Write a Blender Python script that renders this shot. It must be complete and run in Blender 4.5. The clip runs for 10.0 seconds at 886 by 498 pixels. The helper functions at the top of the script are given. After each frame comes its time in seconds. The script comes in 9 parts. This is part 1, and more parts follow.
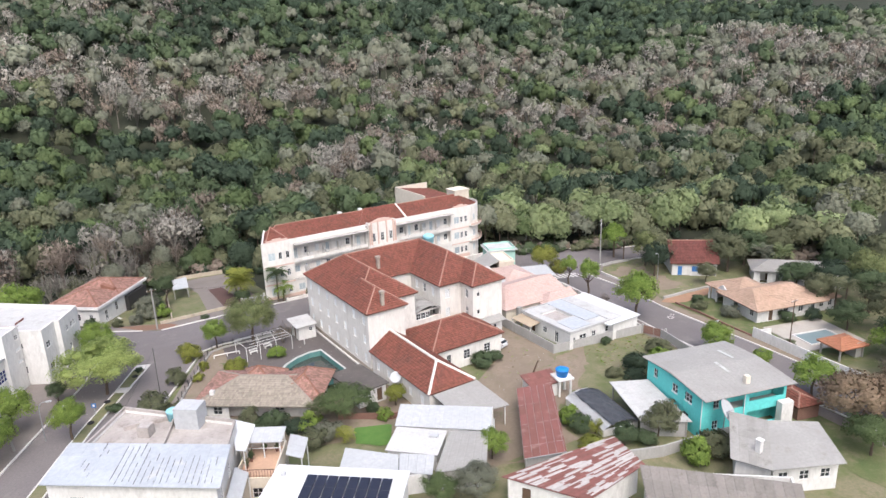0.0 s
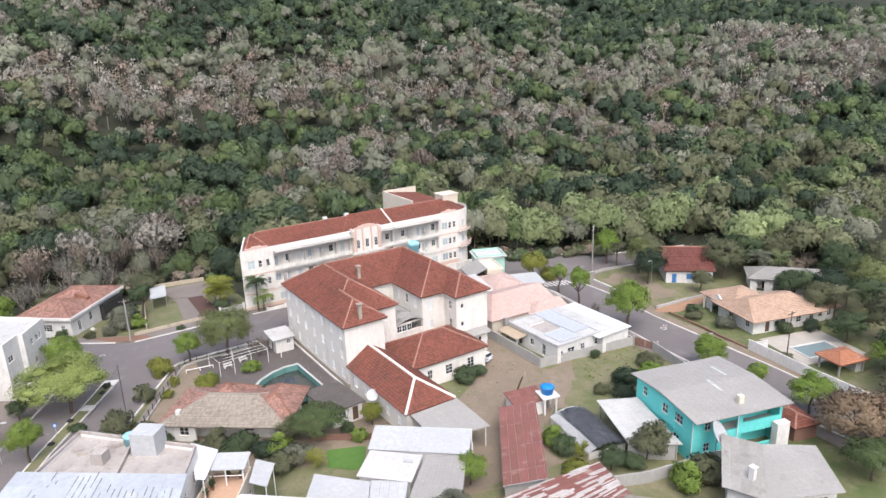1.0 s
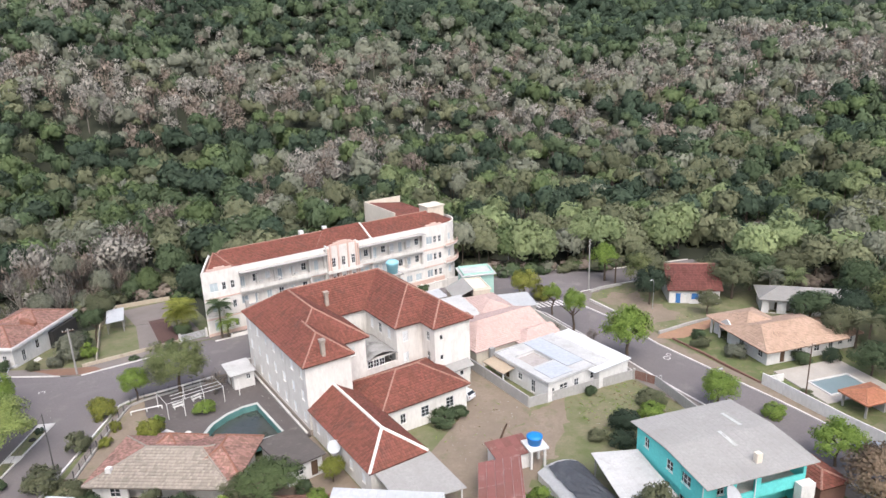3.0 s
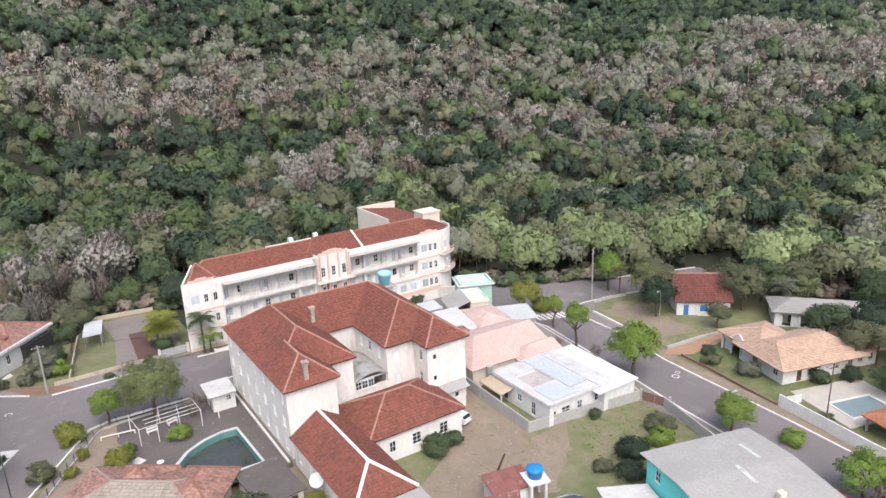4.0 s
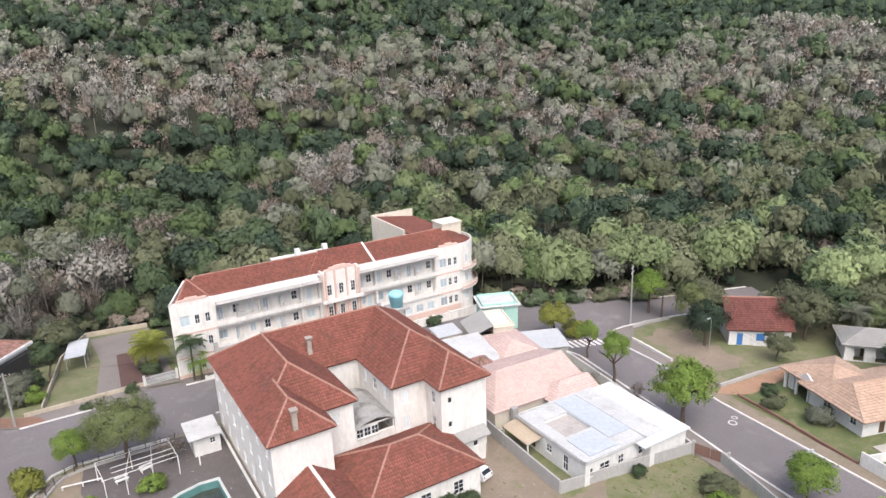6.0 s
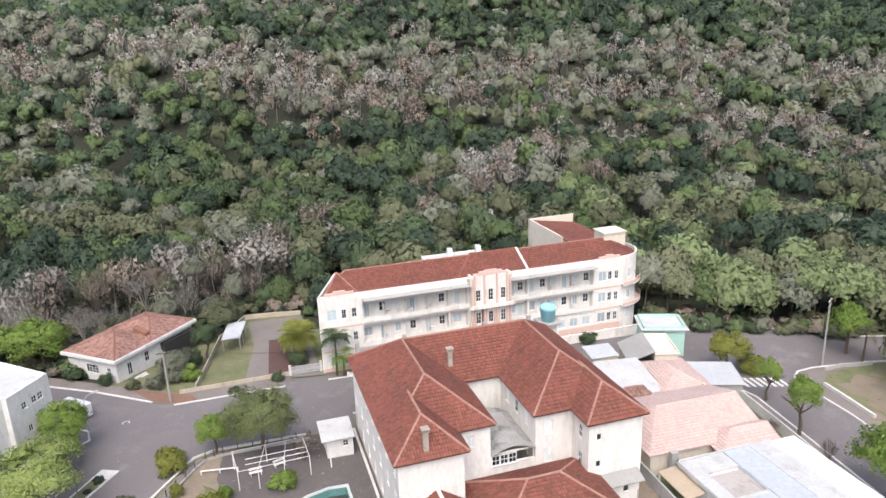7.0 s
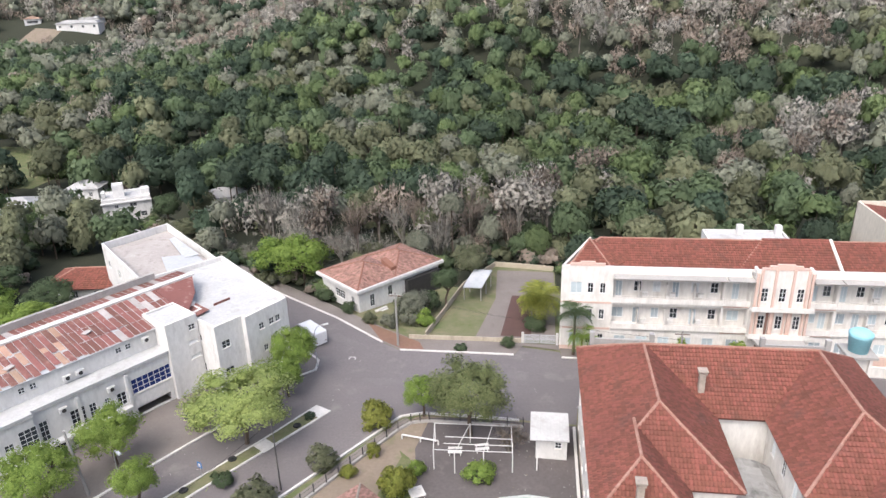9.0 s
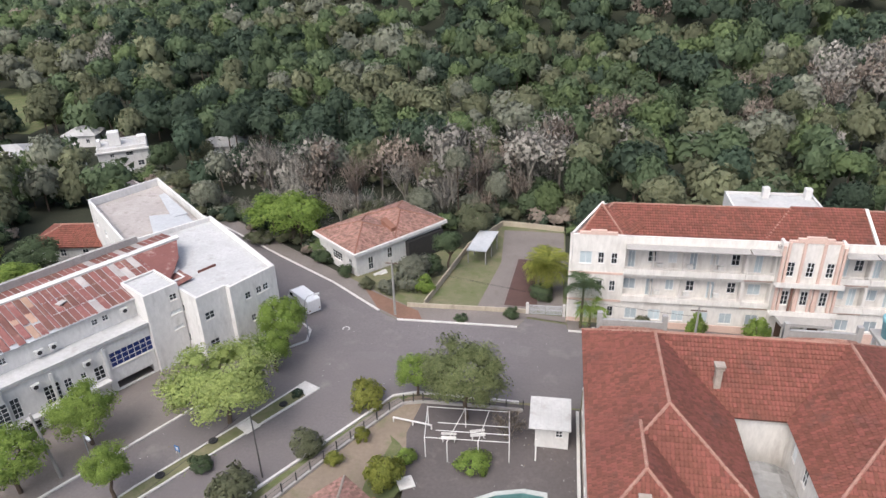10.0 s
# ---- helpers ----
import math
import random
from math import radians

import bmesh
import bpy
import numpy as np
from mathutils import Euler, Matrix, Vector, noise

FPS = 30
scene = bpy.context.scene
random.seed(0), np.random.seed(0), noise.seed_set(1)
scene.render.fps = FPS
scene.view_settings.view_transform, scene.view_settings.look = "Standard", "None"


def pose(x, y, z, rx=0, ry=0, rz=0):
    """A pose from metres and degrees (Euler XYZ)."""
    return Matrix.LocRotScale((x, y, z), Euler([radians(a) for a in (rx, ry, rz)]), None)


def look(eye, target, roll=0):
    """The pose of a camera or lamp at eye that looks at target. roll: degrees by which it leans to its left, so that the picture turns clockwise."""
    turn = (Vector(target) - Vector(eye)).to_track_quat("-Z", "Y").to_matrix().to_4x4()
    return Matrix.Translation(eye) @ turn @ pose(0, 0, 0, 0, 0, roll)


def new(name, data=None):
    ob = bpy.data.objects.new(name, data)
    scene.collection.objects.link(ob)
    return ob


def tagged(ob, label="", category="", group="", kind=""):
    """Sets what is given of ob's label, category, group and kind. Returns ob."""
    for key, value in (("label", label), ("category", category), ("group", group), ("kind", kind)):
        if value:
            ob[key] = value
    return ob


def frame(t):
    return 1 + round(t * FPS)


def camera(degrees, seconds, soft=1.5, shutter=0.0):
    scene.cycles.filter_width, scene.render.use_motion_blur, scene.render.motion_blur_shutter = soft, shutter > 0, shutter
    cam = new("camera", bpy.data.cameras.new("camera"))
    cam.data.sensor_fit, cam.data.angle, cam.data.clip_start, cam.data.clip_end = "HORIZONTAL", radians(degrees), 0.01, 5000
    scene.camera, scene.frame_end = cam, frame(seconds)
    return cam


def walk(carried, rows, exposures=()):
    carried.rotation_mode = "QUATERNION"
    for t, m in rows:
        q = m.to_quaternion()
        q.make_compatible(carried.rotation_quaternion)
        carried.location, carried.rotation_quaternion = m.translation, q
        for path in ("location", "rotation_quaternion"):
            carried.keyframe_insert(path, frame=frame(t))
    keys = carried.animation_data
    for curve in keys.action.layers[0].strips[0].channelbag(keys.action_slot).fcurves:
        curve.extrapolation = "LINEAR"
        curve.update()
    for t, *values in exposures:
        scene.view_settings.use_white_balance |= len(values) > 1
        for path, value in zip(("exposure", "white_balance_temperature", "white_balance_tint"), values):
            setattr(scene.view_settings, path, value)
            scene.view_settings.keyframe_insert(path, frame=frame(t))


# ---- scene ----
cam = camera(65.6, 10.0)
METRES, EYE, TILT, LEAN, TURN = 71.33, 50.2, 0.0, 0.0, -33.1
ROWS = [
    (0.0, 0.0, 0.0, 0.0, -0.55, -17.01, 1.79),
    (0.5, 0.0236, 0.0335, 0.0005, -0.53, -17.05, 1.82),
    (1.0, 0.043, 0.0711, 0.0022, -0.52, -17.09, 1.85),
    (1.5, 0.06, 0.1127, 0.0027, -0.5, -17.11, 1.91),
    (2.0, 0.0742, 0.1565, 0.002, -0.5, -17.12, 1.98),
    (2.5, 0.0857, 0.2024, 0.0017, -0.51, -17.15, 2.04),
    (4.0, 0.1088, 0.3503, -0.004, -0.49, -17.2, 2.1),
    (4.5, 0.1135, 0.4002, -0.0078, -0.48, -17.2, 2.11),
    (5.0, 0.1175, 0.45, -0.0123, -0.48, -17.2, 2.1),
    (6.5, 0.1198, 0.6034, -0.0302, 6.61, -16.99, 2.03),
    (7.0, 0.1153, 0.6558, -0.0369, 15.53, -16.84, 1.91),
    (7.5, 0.1107, 0.71, -0.0429, 27.69, -17.31, 1.78),
    (8.0, 0.1066, 0.7669, -0.0453, 38.12, -17.95, 1.69),
    (8.5, 0.0995, 0.8191, -0.0445, 40.72, -18.81, 1.65),
    (9.0, 0.0863, 0.8688, -0.044, 40.74, -21.69, 1.69),
    (9.5, 0.0681, 0.9179, -0.0413, 40.74, -26.09, 1.73),
    (10.0, 0.0436, 0.9639, -0.0381, 42.27, -26.61, 1.69),
]
walk(cam, [(t, pose(0, 0, EYE, TILT, LEAN, TURN) @ pose(METRES * x, METRES * y, METRES * z, 90 + pitch, roll, yaw)) for t, x, y, z, yaw, pitch, roll in ROWS], [(0, 0.95, 5850, 8), (6.5, 0.97, 5850, 8), (8.4, 1.05, 5850, 8), (9.0, 1.02, 5850, 8), (9.5, 0.94, 5850, 8), (10, 0.76, 5850, 8)])

# ---- world and sun: bright overcast ----
world = bpy.data.worlds.new("sky")
scene.world = world
world.use_nodes = True
wn, wl = world.node_tree.nodes, world.node_tree.links
sky = wn.new("ShaderNodeTexSky")
sky.sky_type, sky.sun_disc = "NISHITA", False
sky.sun_elevation, sky.sun_rotation = radians(56), radians(202)
sky.air_density, sky.dust_density, sky.ozone_density = 0.7, 8.0, 0.6
wl.new(sky.outputs["Color"], wn["Background"].inputs["Color"])
wn["Background"].inputs["Strength"].default_value = 0.15
sun_data = bpy.data.lights.new("sun", "SUN")
sun_data.energy, sun_data.angle, sun_data.color = 0.45, radians(90), (1.0, 0.97, 0.93)
sun = new("sun", sun_data)
sun.matrix_world = look((0, 0, 0), (-math.sin(radians(202)) * math.cos(radians(56)), -math.cos(radians(202)) * math.cos(radians(56)), -math.sin(radians(56))))

# ---- materials ----


def mat(name, c1, c2=None, scale=0.6, rough=0.8, bump=0.3, fine=6.0, dirt=None, dirt_amount=0.5, island=0.0, each=0.0, metal=0.0, spec=0.3, stretch=(1, 1, 1), leaf=0.0):
    """A surface with broad and fine variation between c1 and c2, stains of the colour dirt, and relief."""
    m = bpy.data.materials.new(name)
    m.use_nodes = True
    n, l = m.node_tree.nodes, m.node_tree.links
    out = n["Principled BSDF"]
    c2 = c2 or tuple(0.8 * c for c in c1)
    geo = n.new("ShaderNodeNewGeometry")
    mp = n.new("ShaderNodeMapping")
    mp.inputs["Scale"].default_value = stretch
    l.new(geo.outputs["Position"], mp.inputs["Vector"])

    def noise_at(s, detail):
        t = n.new("ShaderNodeTexNoise")
        t.inputs["Scale"].default_value, t.inputs["Detail"].default_value, t.inputs["Roughness"].default_value = s, detail, 0.65
        l.new(mp.outputs["Vector"], t.inputs["Vector"])
        return t.outputs["Fac"]

    def ramp(fac, a, b):
        r = n.new("ShaderNodeMapRange")
        r.inputs["From Min"].default_value, r.inputs["From Max"].default_value = a, b
        l.new(fac, r.inputs["Value"])
        return r.outputs["Result"]

    def mix(fac, a, b):
        x = n.new("ShaderNodeMix")
        x.data_type = "RGBA"
        for sock, value in ((x.inputs[0], fac), (x.inputs[6], a), (x.inputs[7], b)):
            if isinstance(value, (tuple, float)):
                sock.default_value = (*value, 1) if isinstance(value, tuple) else value
            else:
                l.new(value, sock)
        return x.outputs[2]

    broad, small = noise_at(scale, 4.0), noise_at(fine, 5.0)
    col = mix(ramp(broad, 0.32, 0.68), c1, c2)
    col = mix(ramp(small, 0.35, 0.75), col, tuple(0.82 * 0.5 * (a + b) for a, b in zip(c1, c2)))
    if dirt:
        stain = noise_at(scale * 1.7 + 0.11, 8.0)
        col = mix(ramp(stain, 0.72 - 0.3 * dirt_amount, 0.8), col, dirt)
    for amount, node, sock in ((island, geo, "Random Per Island"), (each, n.new("ShaderNodeObjectInfo"), "Random")):
        if amount:
            hsv = n.new("ShaderNodeHueSaturation")
            l.new(ramp_free(n, l, node.outputs[sock], 1 - amount, 1 + amount), hsv.inputs["Value"])
            l.new(ramp_free(n, l, node.outputs[sock], 0.5 + 0.03 * amount, 0.5 - 0.03 * amount), hsv.inputs["Hue"])
            l.new(col, hsv.inputs["Color"])
            col = hsv.outputs["Color"]
    if leaf:
        # tint holds each tree's tone, plus the haze lift of the far woods
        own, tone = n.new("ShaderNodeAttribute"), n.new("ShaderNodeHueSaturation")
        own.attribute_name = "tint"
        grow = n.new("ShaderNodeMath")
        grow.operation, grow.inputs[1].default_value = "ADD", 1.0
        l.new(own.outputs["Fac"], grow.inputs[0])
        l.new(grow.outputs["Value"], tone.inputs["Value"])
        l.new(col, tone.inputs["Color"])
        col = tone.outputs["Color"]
    l.new(col, out.inputs["Base Color"])
    out.inputs["Roughness"].default_value, out.inputs["Metallic"].default_value = rough, metal
    out.inputs["Specular IOR Level"].default_value = spec
    if leaf:
        thin, both = n.new("ShaderNodeBsdfTranslucent"), n.new("ShaderNodeMixShader")
        l.new(col, thin.inputs["Color"])
        both.inputs["Fac"].default_value = leaf
        l.new(out.outputs["BSDF"], both.inputs[1])
        l.new(thin.outputs["BSDF"], both.inputs[2])
        l.new(both.outputs["Shader"], n["Material Output"].inputs["Surface"])
    if bump:
        b = n.new("ShaderNodeBump")
        b.inputs["Strength"].default_value, b.inputs["Distance"].default_value = bump, 0.05
        l.new(small, b.inputs["Height"])
        l.new(b.outputs["Normal"], out.inputs["Normal"])
    return m


def ramp_free(n, l, fac, a, b):
    r = n.new("ShaderNodeMapRange")
    r.inputs["To Min"].default_value, r.inputs["To Max"].default_value = a, b
    l.new(fac, r.inputs["Value"])
    return r.outputs["Result"]


PLASTER = mat("white_plaster", (0.72, 0.692, 0.645), (0.635, 0.605, 0.56), 0.35, 0.9, 0.15, 3, (0.44, 0.40, 0.36), 0.62, stretch=(1, 1, 0.3))
CREAM = mat("cream_plaster", (0.66, 0.60, 0.50), (0.57, 0.51, 0.42), 0.3, 0.9, 0.15, 3, (0.45, 0.38, 0.3), 0.3, stretch=(1, 1, 0.35))
WHITE = mat("white_paint", (0.685, 0.67, 0.645), (0.585, 0.57, 0.545), 0.4, 0.8, 0.1, 3, (0.38, 0.365, 0.345), 0.55, stretch=(1, 1, 0.4))
TANWALL = mat("tan_stained_render", (0.46, 0.40, 0.31), (0.36, 0.315, 0.245), 0.5, 0.9, 0.3, 4, (0.20, 0.175, 0.14), 0.5, stretch=(1, 1, 0.4))
GREYWALL = mat("grey_render", (0.40, 0.39, 0.37), (0.31, 0.30, 0.285), 0.35, 0.9, 0.3, 4, (0.22, 0.21, 0.19), 0.45, stretch=(1, 1, 0.4))
SALMON = mat("salmon_trim", (0.64, 0.475, 0.395), (0.56, 0.41, 0.345), 0.5, 0.85, 0.1)
TILE = mat("red_clay_tile", (0.220, 0.086, 0.062), (0.158, 0.064, 0.049), 0.16, 0.9, 0.4, 5, (0.100, 0.060, 0.048), 0.6, island=0.20, spec=0.15)
MAROONTILE = mat("maroon_clay_tile", (0.165, 0.066, 0.054), (0.125, 0.053, 0.046), 0.2, 0.9, 0.4, 5, (0.085, 0.055, 0.047), 0.5, island=0.2, spec=0.15)
TILEBASE = mat("clay_underlay", (0.12, 0.05, 0.036), (0.09, 0.04, 0.03), 0.2, 0.9, 0.3)
TILEOLD = mat("weathered_clay_tile", (0.33, 0.195, 0.155), (0.25, 0.140, 0.112), 0.35, 0.9, 0.4, 5, (0.14, 0.10, 0.08), 0.62, island=0.34)
TILEOLDBASE = mat("weathered_underlay", (0.25, 0.12, 0.08), (0.2, 0.1, 0.07), 0.3, 0.9)
TILEPEACH = mat("peach_clay_tile", (0.45, 0.325, 0.245), (0.385, 0.265, 0.195), 0.25, 0.9, 0.3, 5, (0.30, 0.20, 0.15), 0.45, island=0.16)
TILEPINK = mat("pink_concrete_tile", (0.53, 0.405, 0.365), (0.48, 0.355, 0.315), 0.25, 0.9, 0.3, 5, (0.38, 0.25, 0.2), 0.4, island=0.08)
TILEBEIGE = mat("beige_cement_tile", (0.31, 0.27, 0.225), (0.25, 0.217, 0.182), 0.3, 0.9, 0.3, 5, (0.2, 0.16, 0.13), 0.4, island=0.18)
RIDGE = mat("ridge_mortar", (0.27, 0.125, 0.092), (0.36, 0.23, 0.18), 1.2, 0.9, 0.3)
WHITERIDGE = mat("white_ridge", (0.72, 0.68, 0.62), (0.6, 0.55, 0.5), 0.8, 0.9, 0.2)
CEMENTSHEET = mat("grey_fibre_cement", (0.33, 0.318, 0.30), (0.265, 0.255, 0.242), 0.22, 0.9, 0.2, 3, (0.21, 0.19, 0.17), 0.4)
LIGHTSHEET = mat("pale_metal_sheet", (0.46, 0.465, 0.47), (0.38, 0.39, 0.40), 0.2, 0.7, 0.1, 2, (0.40, 0.37, 0.34), 0.35, spec=0.4)
WHITEROOF = mat("white_roof_coating", (0.50, 0.495, 0.485), (0.40, 0.395, 0.385), 0.3, 0.75, 0.1, 3, (0.29, 0.27, 0.245), 0.62)
RUST = mat("rusted_sheet", (0.165, 0.070, 0.060), (0.205, 0.090, 0.075), 0.35, 0.85, 0.3, 2.2, (0.38, 0.28, 0.25), 0.5, each=0.12)
RUSTPALE = mat("half_rusted_sheet", (0.165, 0.068, 0.058), (0.215, 0.098, 0.080), 0.4, 0.8, 0.2, 2, (0.40, 0.30, 0.24), 0.55, each=0.25)
CONCRETE = mat("concrete", (0.40, 0.38, 0.355), (0.31, 0.295, 0.275), 0.3, 0.9, 0.3, 4, (0.19, 0.175, 0.16), 0.45)
DIRTYROOF = mat("stained_slab", (0.42, 0.385, 0.36), (0.32, 0.288, 0.265), 0.35, 0.9, 0.3, 3, (0.17, 0.135, 0.118), 0.6)
TEAL = mat("turquoise_paint", (0.17, 0.66, 0.62), (0.15, 0.58, 0.55), 0.25, 0.75, 0.1, 3, (0.28, 0.50, 0.47), 0.25)
MINT = mat("mint_paint", (0.40, 0.60, 0.52), (0.35, 0.53, 0.46), 0.3, 0.8, 0.1)
DARK = mat("dark_frame", (0.03, 0.03, 0.032), (0.045, 0.042, 0.04), 2, 0.6, 0.1)
FRAMEWHITE = mat("white_frame", (0.74, 0.74, 0.73), (0.66, 0.66, 0.65), 2, 0.6, 0.1)
BROWNWOOD = mat("brown_wood", (0.12, 0.075, 0.05), (0.085, 0.055, 0.035), 1.5, 0.7, 0.3, 8)
SHUTTER = mat("pale_shutter", (0.62, 0.63, 0.62), (0.52, 0.54, 0.54), 1.0, 0.7, 0.2, each=0.12)
CURTAIN = mat("grey_curtain", (0.46, 0.52, 0.54), (0.36, 0.41, 0.43), 1.0, 0.8, 0.2, each=0.3)
BLUEPAINT = mat("blue_paint", (0.06, 0.18, 0.42), (0.05, 0.14, 0.34), 1.0, 0.6, 0.1)
ASPHALT = mat("asphalt", (0.176, 0.158, 0.156), (0.132, 0.118, 0.117), 0.06, 0.95, 0.3, 3.5, (0.225, 0.205, 0.19), 0.5)
DARKPAVE = mat("dark_paving", (0.118, 0.103, 0.099), (0.090, 0.079, 0.076), 0.16, 0.95, 0.3, 3, (0.17, 0.15, 0.135), 0.45)
BROWNSHEET = mat("weathered_brown_sheet", (0.225, 0.205, 0.185), (0.175, 0.158, 0.142), 0.35, 0.9, 0.3, 3, (0.10, 0.09, 0.078), 0.5, each=0.12)
OLDSHEET = mat("old_grey_sheet", (0.33, 0.315, 0.295), (0.25, 0.238, 0.22), 0.3, 0.9, 0.3, 3, (0.12, 0.112, 0.095), 0.55, each=0.1)
PALEBARE = mat("bare_pale_sheet", (0.44, 0.41, 0.39), (0.36, 0.33, 0.31), 0.6, 0.7, 0.1, 2, (0.24, 0.13, 0.1), 0.45, each=0.12)
COURTSHEET = mat("stained_court_sheet", (0.34, 0.33, 0.315), (0.26, 0.25, 0.235), 0.3, 0.85, 0.2, 3, (0.07, 0.062, 0.055), 0.62, each=0.1)
TANRUST = mat("tan_rusted_sheet", (0.40, 0.285, 0.205), (0.30, 0.175, 0.125), 0.35, 0.8, 0.2, 2, (0.50, 0.44, 0.38), 0.5, each=0.18)
PAVING = mat("worn_paving", (0.215, 0.188, 0.170), (0.165, 0.144, 0.130), 0.2, 0.95, 0.4, 4, (0.13, 0.11, 0.09), 0.45)
KERB = mat("whitewashed_kerb", (0.64, 0.62, 0.59), (0.50, 0.475, 0.445), 0.7, 0.9, 0.2, 4, (0.32, 0.29, 0.26), 0.4)
EARTH = mat("bare_earth", (0.245, 0.195, 0.150), (0.175, 0.142, 0.105), 0.2, 1.0, 0.6, 2.5, (0.115, 0.125, 0.055), 0.62)
ORANGEEARTH = mat("orange_earth", (0.34, 0.205, 0.130), (0.28, 0.175, 0.115), 0.4, 1.0, 0.5, 2.5, (0.16, 0.125, 0.075), 0.45)
REDEARTH = mat("red_earth", (0.22, 0.125, 0.088), (0.17, 0.105, 0.07), 0.25, 1.0, 0.6, 2.5, (0.13, 0.11, 0.055), 0.4)
DRYGRASS = mat("dry_grass_soil", (0.110, 0.132, 0.054), (0.215, 0.180, 0.120), 0.22, 1.0, 0.9, 3.5, (0.078, 0.108, 0.030), 0.75)
LAWN = mat("lawn", (0.075, 0.110, 0.036), (0.140, 0.140, 0.065), 0.3, 1.0, 0.7, 4, (0.20, 0.165, 0.105), 0.75)
# forest floor kept near black: shade of the canopy gaps is in its colour
SHADEDFLOOR = mat("shaded_forest_floor", (0.034, 0.036, 0.022), (0.026, 0.030, 0.017), 0.1, 1.0, 0.8, 1.5, (0.045, 0.040, 0.028), 0.4)
MAROON = mat("maroon_paving", (0.105, 0.06, 0.05), (0.08, 0.048, 0.042), 0.5, 0.95, 0.3)
BARK = mat("bark", (0.12, 0.09, 0.065), (0.085, 0.065, 0.05), 1.5, 0.95, 0.6, 6)
PALEBARK = mat("pale_bark", (0.24, 0.21, 0.18), (0.19, 0.165, 0.14), 1.5, 0.95, 0.5, 6)
STEEL = mat("galvanised_steel", (0.42, 0.43, 0.44), (0.35, 0.36, 0.37), 1.5, 0.5, 0.1, metal=0.6)
POST = mat("concrete_post", (0.33, 0.315, 0.295), (0.26, 0.25, 0.235), 1.0, 0.9, 0.3)
TANKBLUE = mat("blue_plastic", (0.02, 0.22, 0.62), (0.03, 0.18, 0.52), 1.5, 0.4, 0.05)
TANKPALE = mat("faded_cyan_plastic", (0.25, 0.52, 0.58), (0.32, 0.56, 0.62), 1.0, 0.6, 0.05)
TARP = mat("dark_tarpaulin", (0.105, 0.112, 0.125), (0.145, 0.152, 0.168), 0.8, 0.6, 0.6, 2)
SOLAR = mat("solar_cells", (0.018, 0.02, 0.032), (0.025, 0.028, 0.045), 1.5, 0.25, 0.0, spec=0.5)
CARWHITE = mat("car_white", (0.72, 0.72, 0.72), (0.66, 0.66, 0.66), 1.0, 0.25, 0.0, spec=0.5)
CARSILVER = mat("car_silver", (0.42, 0.44, 0.46), (0.36, 0.38, 0.4), 1.0, 0.3, 0.0, metal=0.5)
RUBBER = mat("rubber", (0.02, 0.02, 0.02), (0.03, 0.03, 0.03), 2, 0.9, 0.1)
GLASS = mat("dark_window_glass", (0.022, 0.026, 0.03), (0.04, 0.045, 0.05), 0.7, 0.06, 0.0, each=0.5, spec=0.6)
BLUEGLASS = mat("blue_window_glass", (0.012, 0.02, 0.09), (0.02, 0.03, 0.14), 0.9, 0.08, 0.0, each=0.5, spec=0.6)
POOLTILE = mat("pool_tile", (0.12, 0.25, 0.235), (0.09, 0.2, 0.19), 0.6, 0.6, 0.1, 4)
POOLRIM = mat("pool_rim", (0.50, 0.51, 0.48), (0.38, 0.40, 0.385), 0.5, 0.85, 0.2, 4, (0.15, 0.2, 0.19), 0.5)
SOOTY = mat("sooty_plaster", (0.40, 0.345, 0.29), (0.29, 0.25, 0.21), 0.9, 0.9, 0.3, 5, (0.16, 0.13, 0.11), 0.6)
POOLWATER = mat("stale_pool_water", (0.060, 0.066, 0.060), (0.042, 0.048, 0.040), 0.12, 0.05, 0.0, 1.5, (0.022, 0.028, 0.014), 0.6, spec=0.7)
PALEPOOL = mat("pale_pool_floor", (0.19, 0.24, 0.25), (0.15, 0.2, 0.21), 0.6, 0.3, 0.1)
BRICKRED = mat("red_brick", (0.22, 0.125, 0.095), (0.16, 0.09, 0.07), 0.6, 0.9, 0.4, 6)
ORANGETILE = mat("orange_clay_tile", (0.40, 0.18, 0.105), (0.33, 0.145, 0.085), 0.3, 0.9, 0.3, 5, island=0.15)

